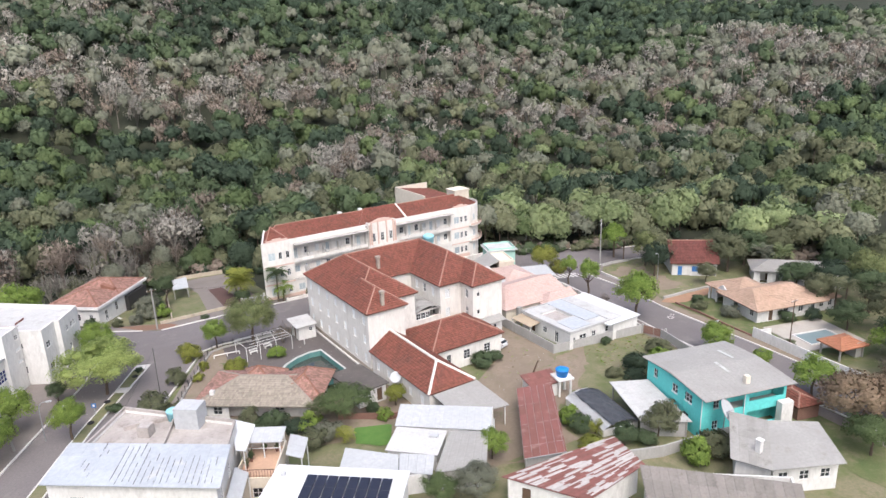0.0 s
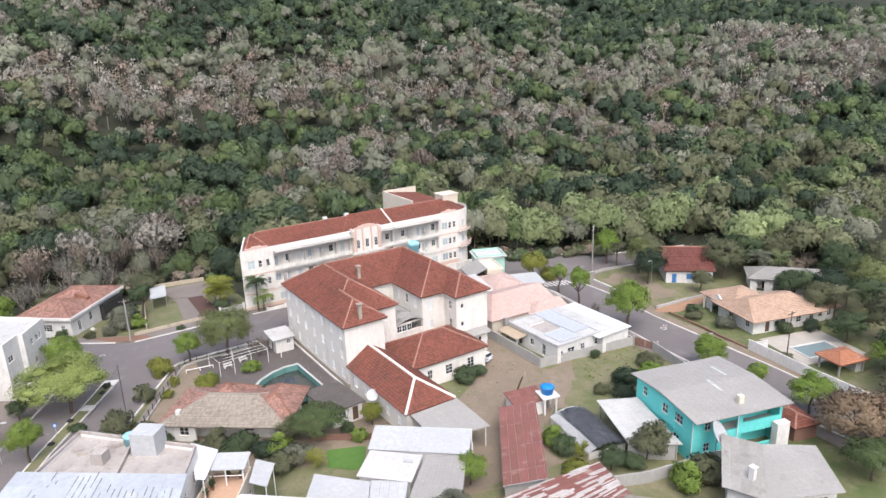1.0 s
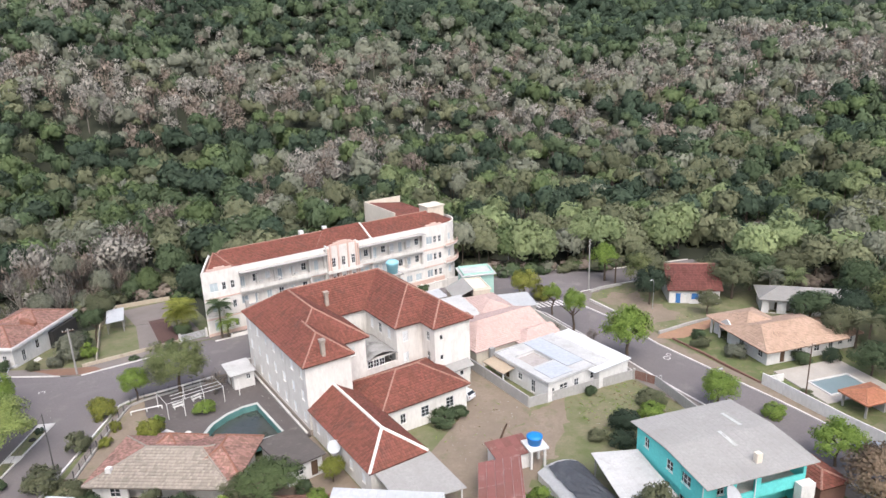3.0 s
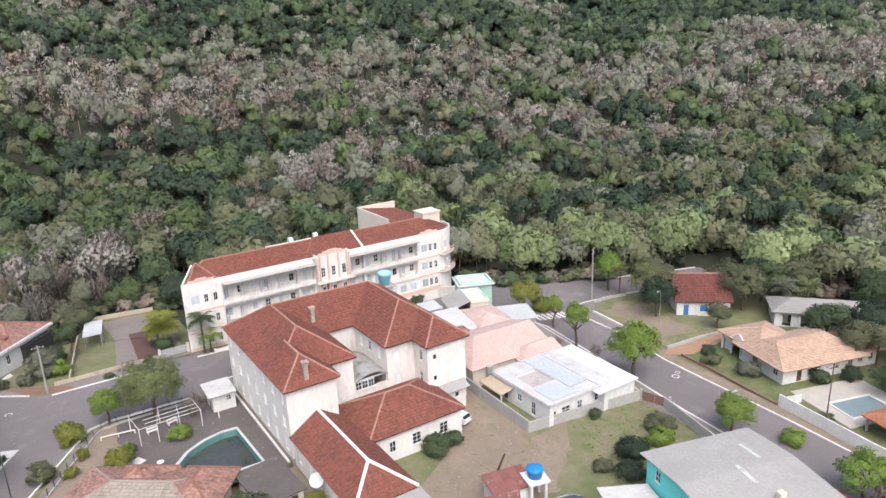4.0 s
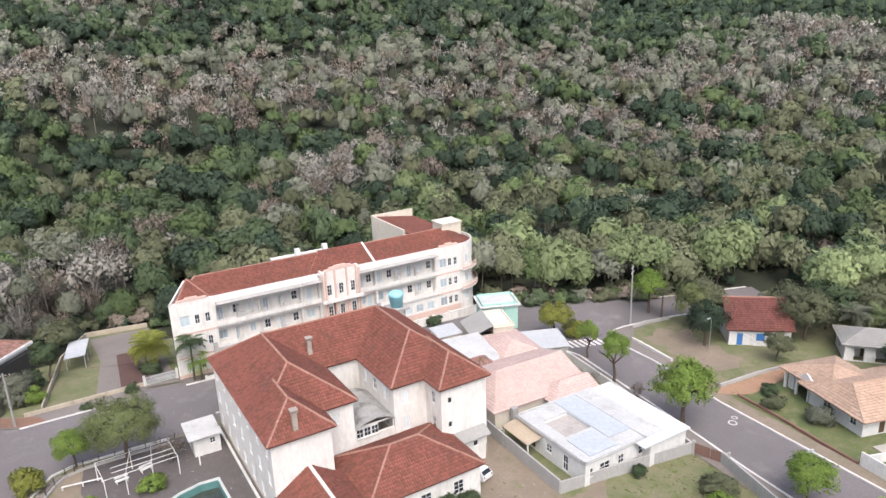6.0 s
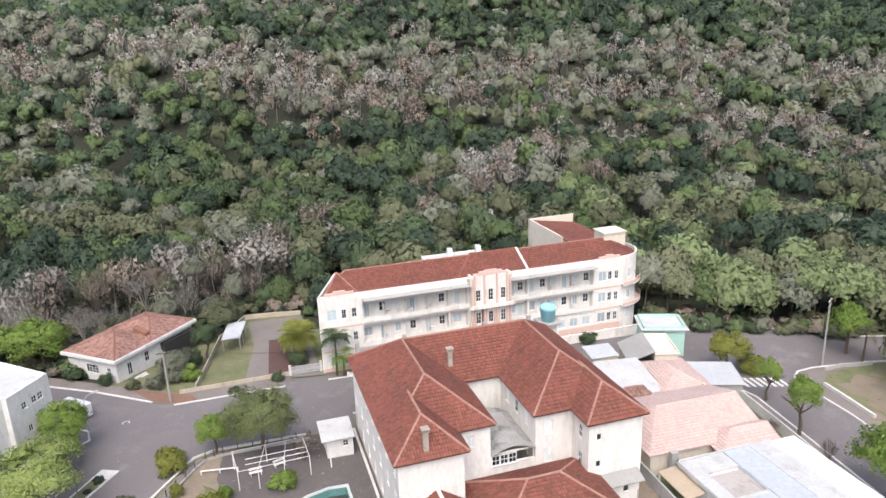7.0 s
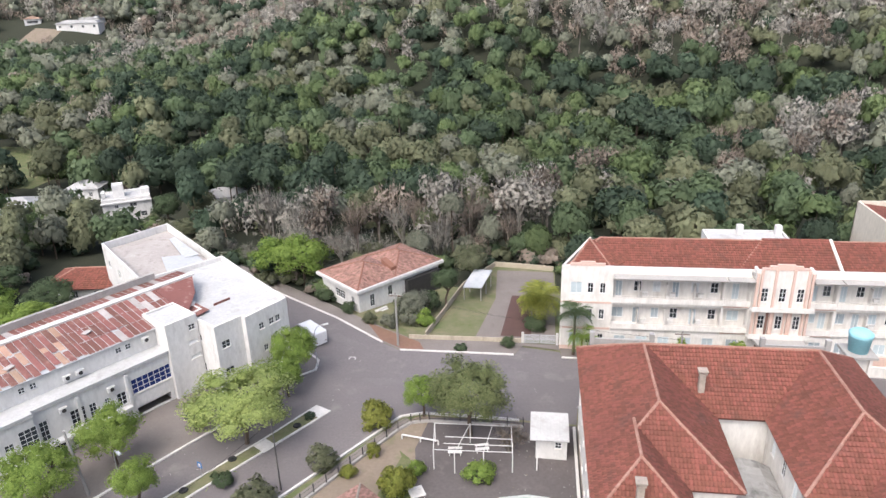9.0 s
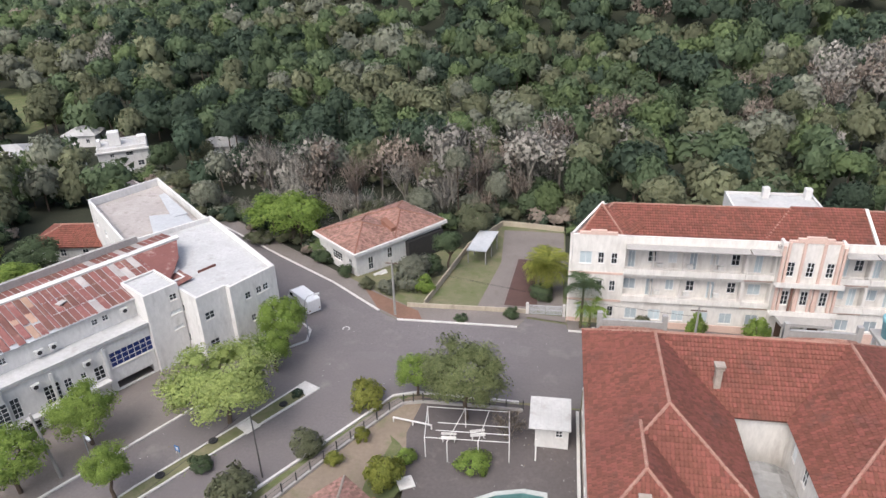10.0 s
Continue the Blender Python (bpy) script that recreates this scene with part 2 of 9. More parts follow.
LEAF = {
    "deep": mat("leaf_deep_green", (0.050, 0.076, 0.048), (0.067, 0.092, 0.057), 0.05, 0.85, 0, 0.9, island=0.19, leaf=0.4),
    "mid": mat("leaf_mid_green", (0.086, 0.122, 0.062), (0.106, 0.138, 0.070), 0.05, 0.85, 0, 0.9, island=0.19, leaf=0.4),
    "olive": mat("leaf_olive", (0.142, 0.154, 0.088), (0.168, 0.174, 0.100), 0.05, 0.85, 0, 0.9, island=0.17, leaf=0.4),
    "bright": mat("leaf_bright_green", (0.215, 0.315, 0.068), (0.270, 0.350, 0.084), 0.05, 0.8, 0, 0.9, island=0.28, leaf=0.5),
    "lime": mat("leaf_yellow_green", (0.260, 0.290, 0.058), (0.290, 0.295, 0.072), 0.05, 0.8, 0, 0.9, island=0.25, leaf=0.5),
    "pale": mat("leaf_pale_green", (0.190, 0.234, 0.112), (0.224, 0.258, 0.126), 0.05, 0.85, 0, 0.9, island=0.19, leaf=0.4),
    "fresh": mat("leaf_fresh_green", (0.112, 0.156, 0.064), (0.136, 0.174, 0.074), 0.05, 0.85, 0, 0.9, island=0.19, leaf=0.4),
    "grey": mat("leafless_grey", (0.288, 0.268, 0.230), (0.320, 0.298, 0.256), 0.05, 0.95, 0, 0.9, island=0.17, leaf=0.3),
    "brown": mat("leafless_brown", (0.232, 0.190, 0.152), (0.262, 0.218, 0.176), 0.05, 0.95, 0, 0.9, island=0.17, leaf=0.3),
    "spring": mat("leaf_spring_green", (0.345, 0.425, 0.140), (0.405, 0.460, 0.165), 0.05, 0.8, 0, 0.9, island=0.25, leaf=0.5),
    "tawny": mat("leaf_tawny_green", (0.180, 0.212, 0.088), (0.215, 0.235, 0.105), 0.05, 0.85, 0, 0.9, island=0.22, leaf=0.4),
    "russet": mat("leaf_russet", (0.30, 0.215, 0.15), (0.25, 0.20, 0.125), 0.05, 0.9, 0, 0.9, island=0.28, leaf=0.4),
    "silver": mat("leaf_grey_green", (0.182, 0.192, 0.142), (0.214, 0.220, 0.162), 0.05, 0.9, 0, 0.9, island=0.19, leaf=0.4),
}

# ---- building helpers ----
PLACE = {}


def lay(x, y):
    """Height of the town's ground."""
    return -0.025 * min(max(x - 35, 0), 75) - 0.075 * min(max(y - 120, 0), 60)


def thing(name, x, y, label, category, z=None, rz=0, group="", kind=""):
    ob = new(name)
    ob.empty_display_size = 0.5
    m = pose(x, y, lay(x, y) if z is None else z, 0, 0, rz)
    ob.matrix_basis = m
    PLACE[ob] = m
    return tagged(ob, label, category, group, kind)


def finish(bm, name, materials, smooth=False):
    me = bpy.data.meshes.new(name)
    bm.normal_update()
    bm.to_mesh(me)
    bm.free()
    for m in materials if isinstance(materials, (list, tuple)) else [materials]:
        me.materials.append(m)
    if smooth:
        me.polygons.foreach_set("use_smooth", [True] * len(me.polygons))
    return me


def part(name, bm, material, parent=None, label="", smooth=False, local=False, kind=""):
    """Link a bmesh, given in world metres (or in its parent's own), as one object under parent."""
    if parent and not local:
        bm.transform(PLACE[parent].inverted())
    ob = new(name, finish(bm, name, material, smooth))
    ob.parent = parent
    PLACE[ob] = PLACE[parent].copy() if parent else Matrix.Identity(4)
    return tagged(ob, label, kind=kind)


def place(name, me, parent, m, label=""):
    """Another object on a shared mesh, at the world pose m."""
    ob = new(name, me)
    ob.parent = parent
    ob.matrix_basis = PLACE[parent].inverted() @ m
    PLACE[ob] = m
    return tagged(ob, label)


def dress(me, normals, tint):
    """Rounded shading normals of a leafy mass, and each tree's tone with painted far haze."""
    if normals is not None:
        at = me.attributes.new("custom_normal", "FLOAT_VECTOR", "POINT")
        at.data.foreach_set("vector", np.asarray(normals, dtype=np.float32).ravel())
    if tint is not None:
        at = me.attributes.new("tint", "FLOAT", "POINT")
        at.data.foreach_set("value", np.asarray(tint, dtype=np.float32).ravel())


def arrays(name, verts, faces, material, parent=None, kind="", slots=None, label="", normals=None, tint=None):
    """One mesh from numpy arrays of vertices and equal-sided faces, in world metres."""
    verts = np.asarray(verts, dtype=np.float64)
    if parent:
        inv = np.array(PLACE[parent].inverted())
        verts = verts @ inv[:3, :3].T + inv[:3, 3]
    k = faces.shape[1]
    me = bpy.data.meshes.new(name)
    me.vertices.add(len(verts))
    me.vertices.foreach_set("co", verts.astype(np.float32).ravel())
    me.loops.add(faces.size)
    me.loops.foreach_set("vertex_index", faces.astype(np.int32).ravel())
    me.polygons.add(len(faces))
    me.polygons.foreach_set("loop_start", np.arange(0, faces.size, k, dtype=np.int32))
    for m in material if isinstance(material, (list, tuple)) else [material]:
        me.materials.append(m)
    if slots is not None:
        me.polygons.foreach_set("material_index", slots.astype(np.int32))
    me.update(calc_edges=True)
    dress(me, normals, tint)
    ob = new(name, me)
    ob.parent = parent
    PLACE[ob] = PLACE[parent].copy() if parent else Matrix.Identity(4)
    return tagged(ob, label, kind=kind)


def box(bm, x0, y0, z0, x1, y1, z1):
    v = [bm.verts.new(p) for p in ((x0, y0, z0), (x1, y0, z0), (x1, y1, z0), (x0, y1, z0), (x0, y0, z1), (x1, y0, z1), (x1, y1, z1), (x0, y1, z1))]
    for f in ((3, 2, 1, 0), (4, 5, 6, 7), (0, 1, 5, 4), (1, 2, 6, 5), (2, 3, 7, 6), (3, 0, 4, 7)):
        bm.faces.new([v[i] for i in f])
    return v


def obox(bm, c, size, rz=0, rx=0, ry=0):
    """A box of that size with the middle of its base at c, turned."""
    v = box(bm, -size[0] / 2, -size[1] / 2, 0, size[0] / 2, size[1] / 2, size[2])
    bmesh.ops.transform(bm, matrix=pose(*c, rx, ry, rz), verts=v)
    return v


def prism(bm, pts, z0, z1):
    """An upright prism on a counter-clockwise outline."""
    lo, hi = [bm.verts.new((*p[:2], z0)) for p in pts], [bm.verts.new((*p[:2], z1)) for p in pts]
    bm.faces.new(lo[::-1])
    bm.faces.new(hi)
    for i in range(len(pts)):
        j = (i + 1) % len(pts)
        bm.faces.new((lo[i], lo[j], hi[j], hi[i]))
    return lo + hi


def solid(bm, top, thick):
    """A slab under a planar outline, counter-clockwise from above."""
    hi = [bm.verts.new(p) for p in top]
    lo = [bm.verts.new((p[0], p[1], p[2] - thick)) for p in top]
    bm.faces.new(hi)
    bm.faces.new(lo[::-1])
    for i in range(len(top)):
        j = (i + 1) % len(top)
        bm.faces.new((lo[i], lo[j], hi[j], hi[i]))


def rod(bm, a, b, r0, r1=None, n=6):
    a, b = Vector(a), Vector(b)
    r1 = r0 if r1 is None else r1
    turn = (b - a).to_track_quat("Z", "Y").to_matrix()
    rings = []
    for p, r in ((a, r0), (b, r1)):
        rings.append([bm.verts.new(p + turn @ Vector((r * math.cos(2 * math.pi * i / n), r * math.sin(2 * math.pi * i / n), 0))) for i in range(n)])
    for i in range(n):
        j = (i + 1) % n
        bm.faces.new((rings[0][i], rings[0][j], rings[1][j], rings[1][i]))
    bm.faces.new(rings[0][::-1])
    bm.faces.new(rings[1])


def lathe(bm, c, profile, n=16):
    """A turned body round the upright axis through c; profile: (radius, height) from the bottom up."""
    rings = [[bm.verts.new((c[0] + r * math.cos(2 * math.pi * i / n), c[1] + r * math.sin(2 * math.pi * i / n), c[2] + z)) for i in range(n)] for r, z in profile]
    for a, b in zip(rings, rings[1:]):
        for i in range(n):
            j = (i + 1) % n
            bm.faces.new((a[i], a[j], b[j], b[i]))
    bm.faces.new(rings[0][::-1])
    bm.faces.new(rings[-1])


def drape(bm, pts, lift, step=4.0):
    """A flat outline laid on the ground, cut finely enough to follow it."""
    face = bm.faces.new([bm.verts.new((*p, 0)) for p in pts])
    face.normal_update()
    if face.normal.z < 0:
        face.normal_flip()
    bmesh.ops.triangulate(bm, faces=bm.faces[:])
    for axis in (0, 1):
        lo, hi = min(p[axis] for p in pts), max(p[axis] for p in pts)
        k = math.ceil(lo / step) * step
        while k < hi:
            no = (1, 0, 0) if axis == 0 else (0, 1, 0)
            bmesh.ops.bisect_plane(bm, geom=bm.verts[:] + bm.edges[:] + bm.faces[:], plane_co=(k, k, 0), plane_no=no)
            k += step
    for v in bm.verts:
        v.co.z = lay(v.co.x, v.co.y) + lift


def along(pts, step=3.0):
    """The polyline with further points at that spacing."""
    out = [Vector(pts[0])]
    for a, b in zip(pts, pts[1:]):
        a, b = Vector(a), Vector(b)
        k = max(1, math.ceil((b - a).length / step))
        out += [a + (b - a) * (i + 1) / k for i in range(k)]
    return out


def ribbon(bm, pts, width, low, high, step=3.0, base=None):
    """A low wall or kerb along a line on the ground."""
    line = along([p[:2] for p in pts], step)
    rows = []
    for i, p in enumerate(line):
        d = (line[min(i + 1, len(line) - 1)] - line[max(i - 1, 0)]).normalized()
        s = Vector((-d.y, d.x)) * width / 2
        z = lay(p.x, p.y) if base is None else base
        rows.append([bm.verts.new(q) for q in ((*(p + s), z + low), (*(p - s), z + low), (*(p - s), z + high), (*(p + s), z + high))])
    for a, b in zip(rows, rows[1:]):
        for i in range(4):
            j = (i + 1) % 4
            bm.faces.new((a[i], a[j], b[j], b[i]))
    bm.faces.new(rows[0][::-1])
    bm.faces.new(rows[-1])


def plate(bm, xs, zs, full, y0, y1):
    """One upright plate in the x-z plane on the grid xs, zs; cells that are not full are left open."""
    made = {}

    def at(i, k, y):
        if (i, k, y) not in made:
            made[i, k, y] = bm.verts.new((xs[i], y, zs[k]))
        return made[i, k, y]

    nx, nz = len(xs) - 1, len(zs) - 1
    has = lambda i, k: 0 <= i < nx and 0 <= k < nz and full[i][k]
    for i in range(nx):
        for k in range(nz):
            if not has(i, k):
                continue
            bm.faces.new([at(i, k, y0), at(i + 1, k, y0), at(i + 1, k + 1, y0), at(i, k + 1, y0)])
            bm.faces.new([at(i, k, y1), at(i, k + 1, y1), at(i + 1, k + 1, y1), at(i + 1, k, y1)])
            if not has(i - 1, k):
                bm.faces.new([at(i, k, y0), at(i, k + 1, y0), at(i, k + 1, y1), at(i, k, y1)])
            if not has(i + 1, k):
                bm.faces.new([at(i + 1, k, y0), at(i + 1, k, y1), at(i + 1, k + 1, y1), at(i + 1, k + 1, y0)])
            if not has(i, k - 1):
                bm.faces.new([at(i, k, y0), at(i, k, y1), at(i + 1, k, y1), at(i + 1, k, y0)])
            if not has(i, k + 1):
                bm.faces.new([at(i, k + 1, y0), at(i + 1, k + 1, y0), at(i + 1, k + 1, y1), at(i, k + 1, y1)])
    return list(made.values())


CACHE = {}


def window_meshes(w, h, style):
    """Frame and pane of a window in the opening w x h; it faces -y, its sill's middle at the origin."""
    key = (round(w, 2), round(h, 2), style)
    if key in CACHE:
        return CACHE[key]
    fm = bmesh.new()
    t = 0.07
    cols = {"sash": 2, "grid": max(2, round(w / 0.6)), "shutter": 2, "blue": max(2, round(w / 0.75)), "door": 1, "curtain": 2, "small": 1}[style]
    rows = {"grid": max(2, round(h / 0.55)), "blue": max(1, round(h / 0.65)), "sash": 2}.get(style, 1)
    xs, zs = [-w / 2, -w / 2 + t], [0, t]
    for i in range(1, cols):
        xs += [-w / 2 + w * i / cols - 0.025, -w / 2 + w * i / cols + 0.025]
    for i in range(1, rows):
        zs += [h * i / rows - 0.02, h * i / rows + 0.02]
    xs, zs = xs + [w / 2 - t, w / 2], zs + [h - t, h]
    plate(fm, xs, zs, [[i % 2 == 0 or k % 2 == 0 for k in range(len(zs) - 1)] for i in range(len(xs) - 1)], 0.06, 0.14)
    sm = bmesh.new()
    box(sm, -w / 2 - 0.05, -0.07, -0.07, w / 2 + 0.05, 0.055, -0.005)
    pm = bmesh.new()
    if style == "shutter":
        n = max(3, int((h - 2 * t) / 0.09))
        prev = None
        for i in range(2 * n + 1):
            z = t + (h - 2 * t) * i / (2 * n)
            y = 0.075 if i % 2 == 0 else 0.115
            pair = [bm_v for bm_v in (pm.verts.new((-w / 2 + t, y, z)), pm.verts.new((w / 2 - t, y, z)))]
            if prev:
                pm.faces.new((prev[0], prev[1], pair[1], pair[0]))
            prev = pair
    else:
        box(pm, -w / 2 + t, 0.10, t, w / 2 - t, 0.12, h - t)
    frame_mat = {"door": BROWNWOOD, "grid": FRAMEWHITE, "blue": FRAMEWHITE}.get(style, FRAMEWHITE)
    pane_mat = {"shutter": SHUTTER, "blue": BLUEGLASS, "door": BROWNWOOD, "curtain": CURTAIN}.get(style, GLASS)
    CACHE[key] = finish(fm, "window_frame", frame_mat), finish(pm, "pane", pane_mat), finish(sm, "sill", PLASTER)
    return CACHE[key]


def window(parent, m, w, h, style="sash"):
    a, b, c = window_meshes(w, h, style)
    ob = place("door" if style == "door" else "window", a, parent, m)
    place("pane" if style != "door" else "leaf", b, ob, m)
    if style != "door":
        place("sill", c, ob, m)
    return ob


def wall(bm, parent, a, b, z0, z1, thick=0.25, ops=(), trim=0.0):
    """A wall whose outer face runs from a to b, outside on the right. ops: (middle, width, bottom, height, style or None)."""
    a, b = Vector(a), Vector(b)
    d = (b - a).normalized()
    rz = math.degrees(math.atan2(d.y, d.x))
    size = (b - a).length
    inside = lambda v, lo, hi: sorted({round(min(max(x, lo), hi), 4) for x in v})
    xs = inside([trim, size, *(o[0] - o[1] / 2 for o in ops), *(o[0] + o[1] / 2 for o in ops)], trim, size)
    zs = inside([z0, z1, *(o[2] for o in ops), *(o[2] + o[3] for o in ops)], z0, z1)
    full = []
    for x0, x1 in zip(xs, xs[1:]):
        full.append([not any(abs((x0 + x1) / 2 - o[0]) < o[1] / 2 and o[2] < (k0 + k1) / 2 < o[2] + o[3] for o in ops) for k0, k1 in zip(zs, zs[1:])])
    vs = plate(bm, xs, zs, full, 0.0, thick)
    m = pose(a.x, a.y, 0, 0, 0, rz)
    bmesh.ops.transform(bm, matrix=m, verts=vs)
    for s, w, zb, h, *style in ops:
        if style and style[0]:
            window(parent, m @ pose(s, 0, zb), w, h, style[0])


def walls(parent, pts, z0, z1, material, ops=None, thick=0.25, name="wall", label=""):
    """Walls round a counter-clockwise outline; ops: edge -> openings."""
    made = []
    n = len(pts)
    for i in range(n):
        bm = bmesh.new()
        o, a, b = Vector(pts[i - 1]), Vector(pts[i]), Vector(pts[(i + 1) % n])
        left_turn = (a - o).x * (b - a).y - (a - o).y * (b - a).x > 0
        wall(bm, parent, a, b, z0, z1, thick, (ops or {}).get(i, ()), thick if left_turn else 0.0)
        made.append(part(name, bm, material, parent, label))
    return made


def row(size, n, w, zb, h, style, margin=1.2):
    """n openings spread over a wall."""
    if n == 1:
        return [(size / 2, w, zb, h, style)]
    return [(margin + (size - 2 * margin) * i / (n - 1), w, zb, h, style) for i in range(n)]


def tiles(planes, step_u=0.30, step_v=0.42):
    """Clay tiles on planes (outlines whose first edge is the eave, counter-clockwise from outside): vertices and faces."""
    vs, fs = [], []
    rng = np.random.default_rng(7)
    for poly in planes:
        p = np.array(poly, dtype=float)
        o = p[0]
        u = p[1] - p[0]
        u /= np.linalg.norm(u)
        nrm = np.cross(u, p[2] - p[0])
        nrm /= np.linalg.norm(nrm)
        if nrm[2] < 0:
            nrm = -nrm
        v = np.cross(nrm, u)
        q = np.stack([(p - o) @ u, (p - o) @ v], 1)
        cu, cv = np.meshgrid(np.arange(q[:, 0].min() + step_u / 2, q[:, 0].max(), step_u), np.arange(step_v / 2 - 0.05, q[:, 1].max(), step_v))
        cu, cv = cu.ravel(), cv.ravel()
        ok = np.ones(len(cu), bool)
        area = 0.5 * sum(q[i, 0] * q[(i + 1) % len(q), 1] - q[(i + 1) % len(q), 0] * q[i, 1] for i in range(len(q)))
        for i in range(len(q)):
            e = q[(i + 1) % len(q)] - q[i]
            if np.hypot(*e) > 1e-6:
                ok &= np.sign(area) * (e[0] * (cv - q[i, 1]) - e[1] * (cu - q[i, 0])) / np.hypot(*e) > (-0.02 if i else -1)
        cu, cv = cu[ok], cv[ok]
        k = len(cu)
        if not k:
            continue
        lift = rng.normal(0, 0.008, k)
        corners = []
        for dv, base in ((-0.5 * step_v, 0.012), (-0.5 * step_v, 0.135), (0.5 * step_v, 0.02)):
            for du, arch in ((-0.5, 0.0), (0.0, 0.022 if base != 0.012 else 0.0), (0.5, 0.0)):
                corners.append(o + np.outer(cu + du * step_u * 0.95, u) + np.outer(cv + dv, v) + np.outer(base + arch + lift, nrm))
        start = sum(len(x) for x in vs)
        vs.append(np.stack(corners, 1).reshape(-1, 3))
        b = start + 9 * np.arange(k)[:, None]
        fs.append(np.concatenate([b + np.array(q) for q in ([3, 4, 7, 6], [4, 5, 8, 7], [0, 2, 5, 3])]))
    return np.concatenate(vs), np.concatenate(fs)


def tiled_roof(parent, planes, tile=None, under=None, cap=None, ridges=(), thick=0.16, extra=None):
    """Roof planes with their boards, tiles and ridge caps."""
    bm = bmesh.new()
    for poly in planes:
        solid(bm, poly, thick)
    roof = part("roof", bm, under or TILEBASE, parent)
    v, f = tiles(planes)
    arrays("roof_tiles", v, f, tile or TILE, roof, "stuff")
    for a, b in ridges:
        rm = bmesh.new()
        a, b = Vector(a) + Vector((0, 0, 0.04)), Vector(b) + Vector((0, 0, 0.04))
        k = max(1, round((b - a).length / 0.45))
        turn = (b - a).to_track_quat("Z", "Y").to_matrix()
        rings = []
        for i in range(k):
            for s, r in ((i / k, 0.15), ((i + 0.97) / k, 0.12)):
                rings.append([rm.verts.new(a + (b - a) * s + turn @ Vector((r * math.cos(q * 1.0472), r * math.sin(q * 1.0472), 0))) for q in range(6)])
        for r0, r1 in zip(rings, rings[1:]):
            for q in range(6):
                rm.faces.new((r0[q], r0[(q + 1) % 6], r1[(q + 1) % 6], r1[q]))
        rm.faces.new(rings[0][::-1])
        rm.faces.new(rings[-1])
        part("ridge_cap", rm, cap or RIDGE, roof)
    return roof


def hip(x0, y0, x1, y1, z, rise, over=0.5, inset=None, gable=()):
    """Planes and ridge lines of a hipped roof on a rectangle; gable: ends ('w','e' or 's','n') that stay upright."""
    x0, y0, x1, y1 = x0 - over, y0 - over, x1 + over, y1 + over
    z -= 0.12
    if x1 - x0 >= y1 - y0:
        d = inset if inset is not None else (y1 - y0) / 2
        a = Vector((x0 + (0 if "w" in gable else d), (y0 + y1) / 2, z + rise))
        b = Vector((x1 - (0 if "e" in gable else d), (y0 + y1) / 2, z + rise))
        sw, se, ne, nw = (x0, y0, z), (x1, y0, z), (x1, y1, z), (x0, y1, z)
        planes = [[sw, se, tuple(b), tuple(a)], [ne, nw, tuple(a), tuple(b)]]
        if "w" not in gable:
            planes.append([nw, sw, tuple(a)])
        if "e" not in gable:
            planes.append([se, ne, tuple(b)])
        ridges = [(a, b)] + ([] if "w" in gable else [(Vector(sw), a), (Vector(nw), a)]) + ([] if "e" in gable else [(Vector(se), b), (Vector(ne), b)])
    else:
        d = inset if inset is not None else (x1 - x0) / 2
        a = Vector(((x0 + x1) / 2, y0 + (0 if "s" in gable else d), z + rise))
        b = Vector(((x0 + x1) / 2, y1 - (0 if "n" in gable else d), z + rise))
        sw, se, ne, nw = (x0, y0, z), (x1, y0, z), (x1, y1, z), (x0, y1, z)
        planes = [[se, ne, tuple(b), tuple(a)], [nw, sw, tuple(a), tuple(b)]]
        if "s" not in gable:
            planes.append([sw, se, tuple(a)])
        if "n" not in gable:
            planes.append([ne, nw, tuple(b)])
        ridges = [(a, b)] + ([] if "s" in gable else [(Vector(sw), a), (Vector(se), a)]) + ([] if "n" in gable else [(Vector(nw), b), (Vector(ne), b)])
    return planes, ridges


def sheet(parent, a, b, c, d, material, name="roof", pitch=0.25, deep=0.035, panels=1.1, label="", deck=None, seam=0.0, alt=None, share=0.4):
    """Corrugated sheets on the quad a, b, c, d (a-b is the low edge); the waves run up the slope."""
    a, b, c, d = (np.array(p, float) for p in (a, b, c, d))
    n = max(2, int(np.linalg.norm(b - a) / pitch) * 2)
    nv = max(1, round(np.linalg.norm(d - a) / 2.4))
    per = max(2, int(panels / pitch) * 2)
    rng = np.random.default_rng(3)
    bm = bmesh.new()
    solid(bm, [tuple(p - np.array([0, 0, 0.03])) for p in (a, b, c, d)], 0.06)
    ob = part(name, bm, deck or material, parent, label)
    for j in range(nv):
        for p0 in range(0, n, per):
            p1 = min(n, p0 + per)
            bare = alt and 0.5 + 0.9 * noise.noise(Vector((p0 * 0.21, j * 0.7 + 0.05 * p0, 4.0))) + rng.uniform(-0.12, 0.12) > 1 - share
            lift = rng.uniform(0, 0.02) + 0.012 * (j % 2) + (0.03 if bare else 0)
            k0, k1 = rng.uniform(-0.35, 0.2, 2) / nv if bare else (0, 0)
            vs = []
            for i in range(p0, p1 + 1):
                s = (i + (seam if i == p0 else -seam if i == p1 else 0)) / n
                lo, hi = a + (b - a) * s, d + (c - d) * s
                for k in (max(0, (j + 0.3 * seam * rng.random()) / nv + k0), min(1, (j + 1.03 - 0.12 * seam * rng.random()) / nv - k1)):
                    q = lo + (hi - lo) * k
                    vs.append(q + np.array([0, 0, lift + (deep if i % 2 else 0.0) + (0.01 if k < (j + 0.5) / nv else 0)]))
            fs = [(2 * i, 2 * i + 2, 2 * i + 3, 2 * i + 1) for i in range(p1 - p0)]
            arrays("roof_sheet", vs, np.array(fs), alt if bare else material, ob)
    return ob

# ---- ground ----


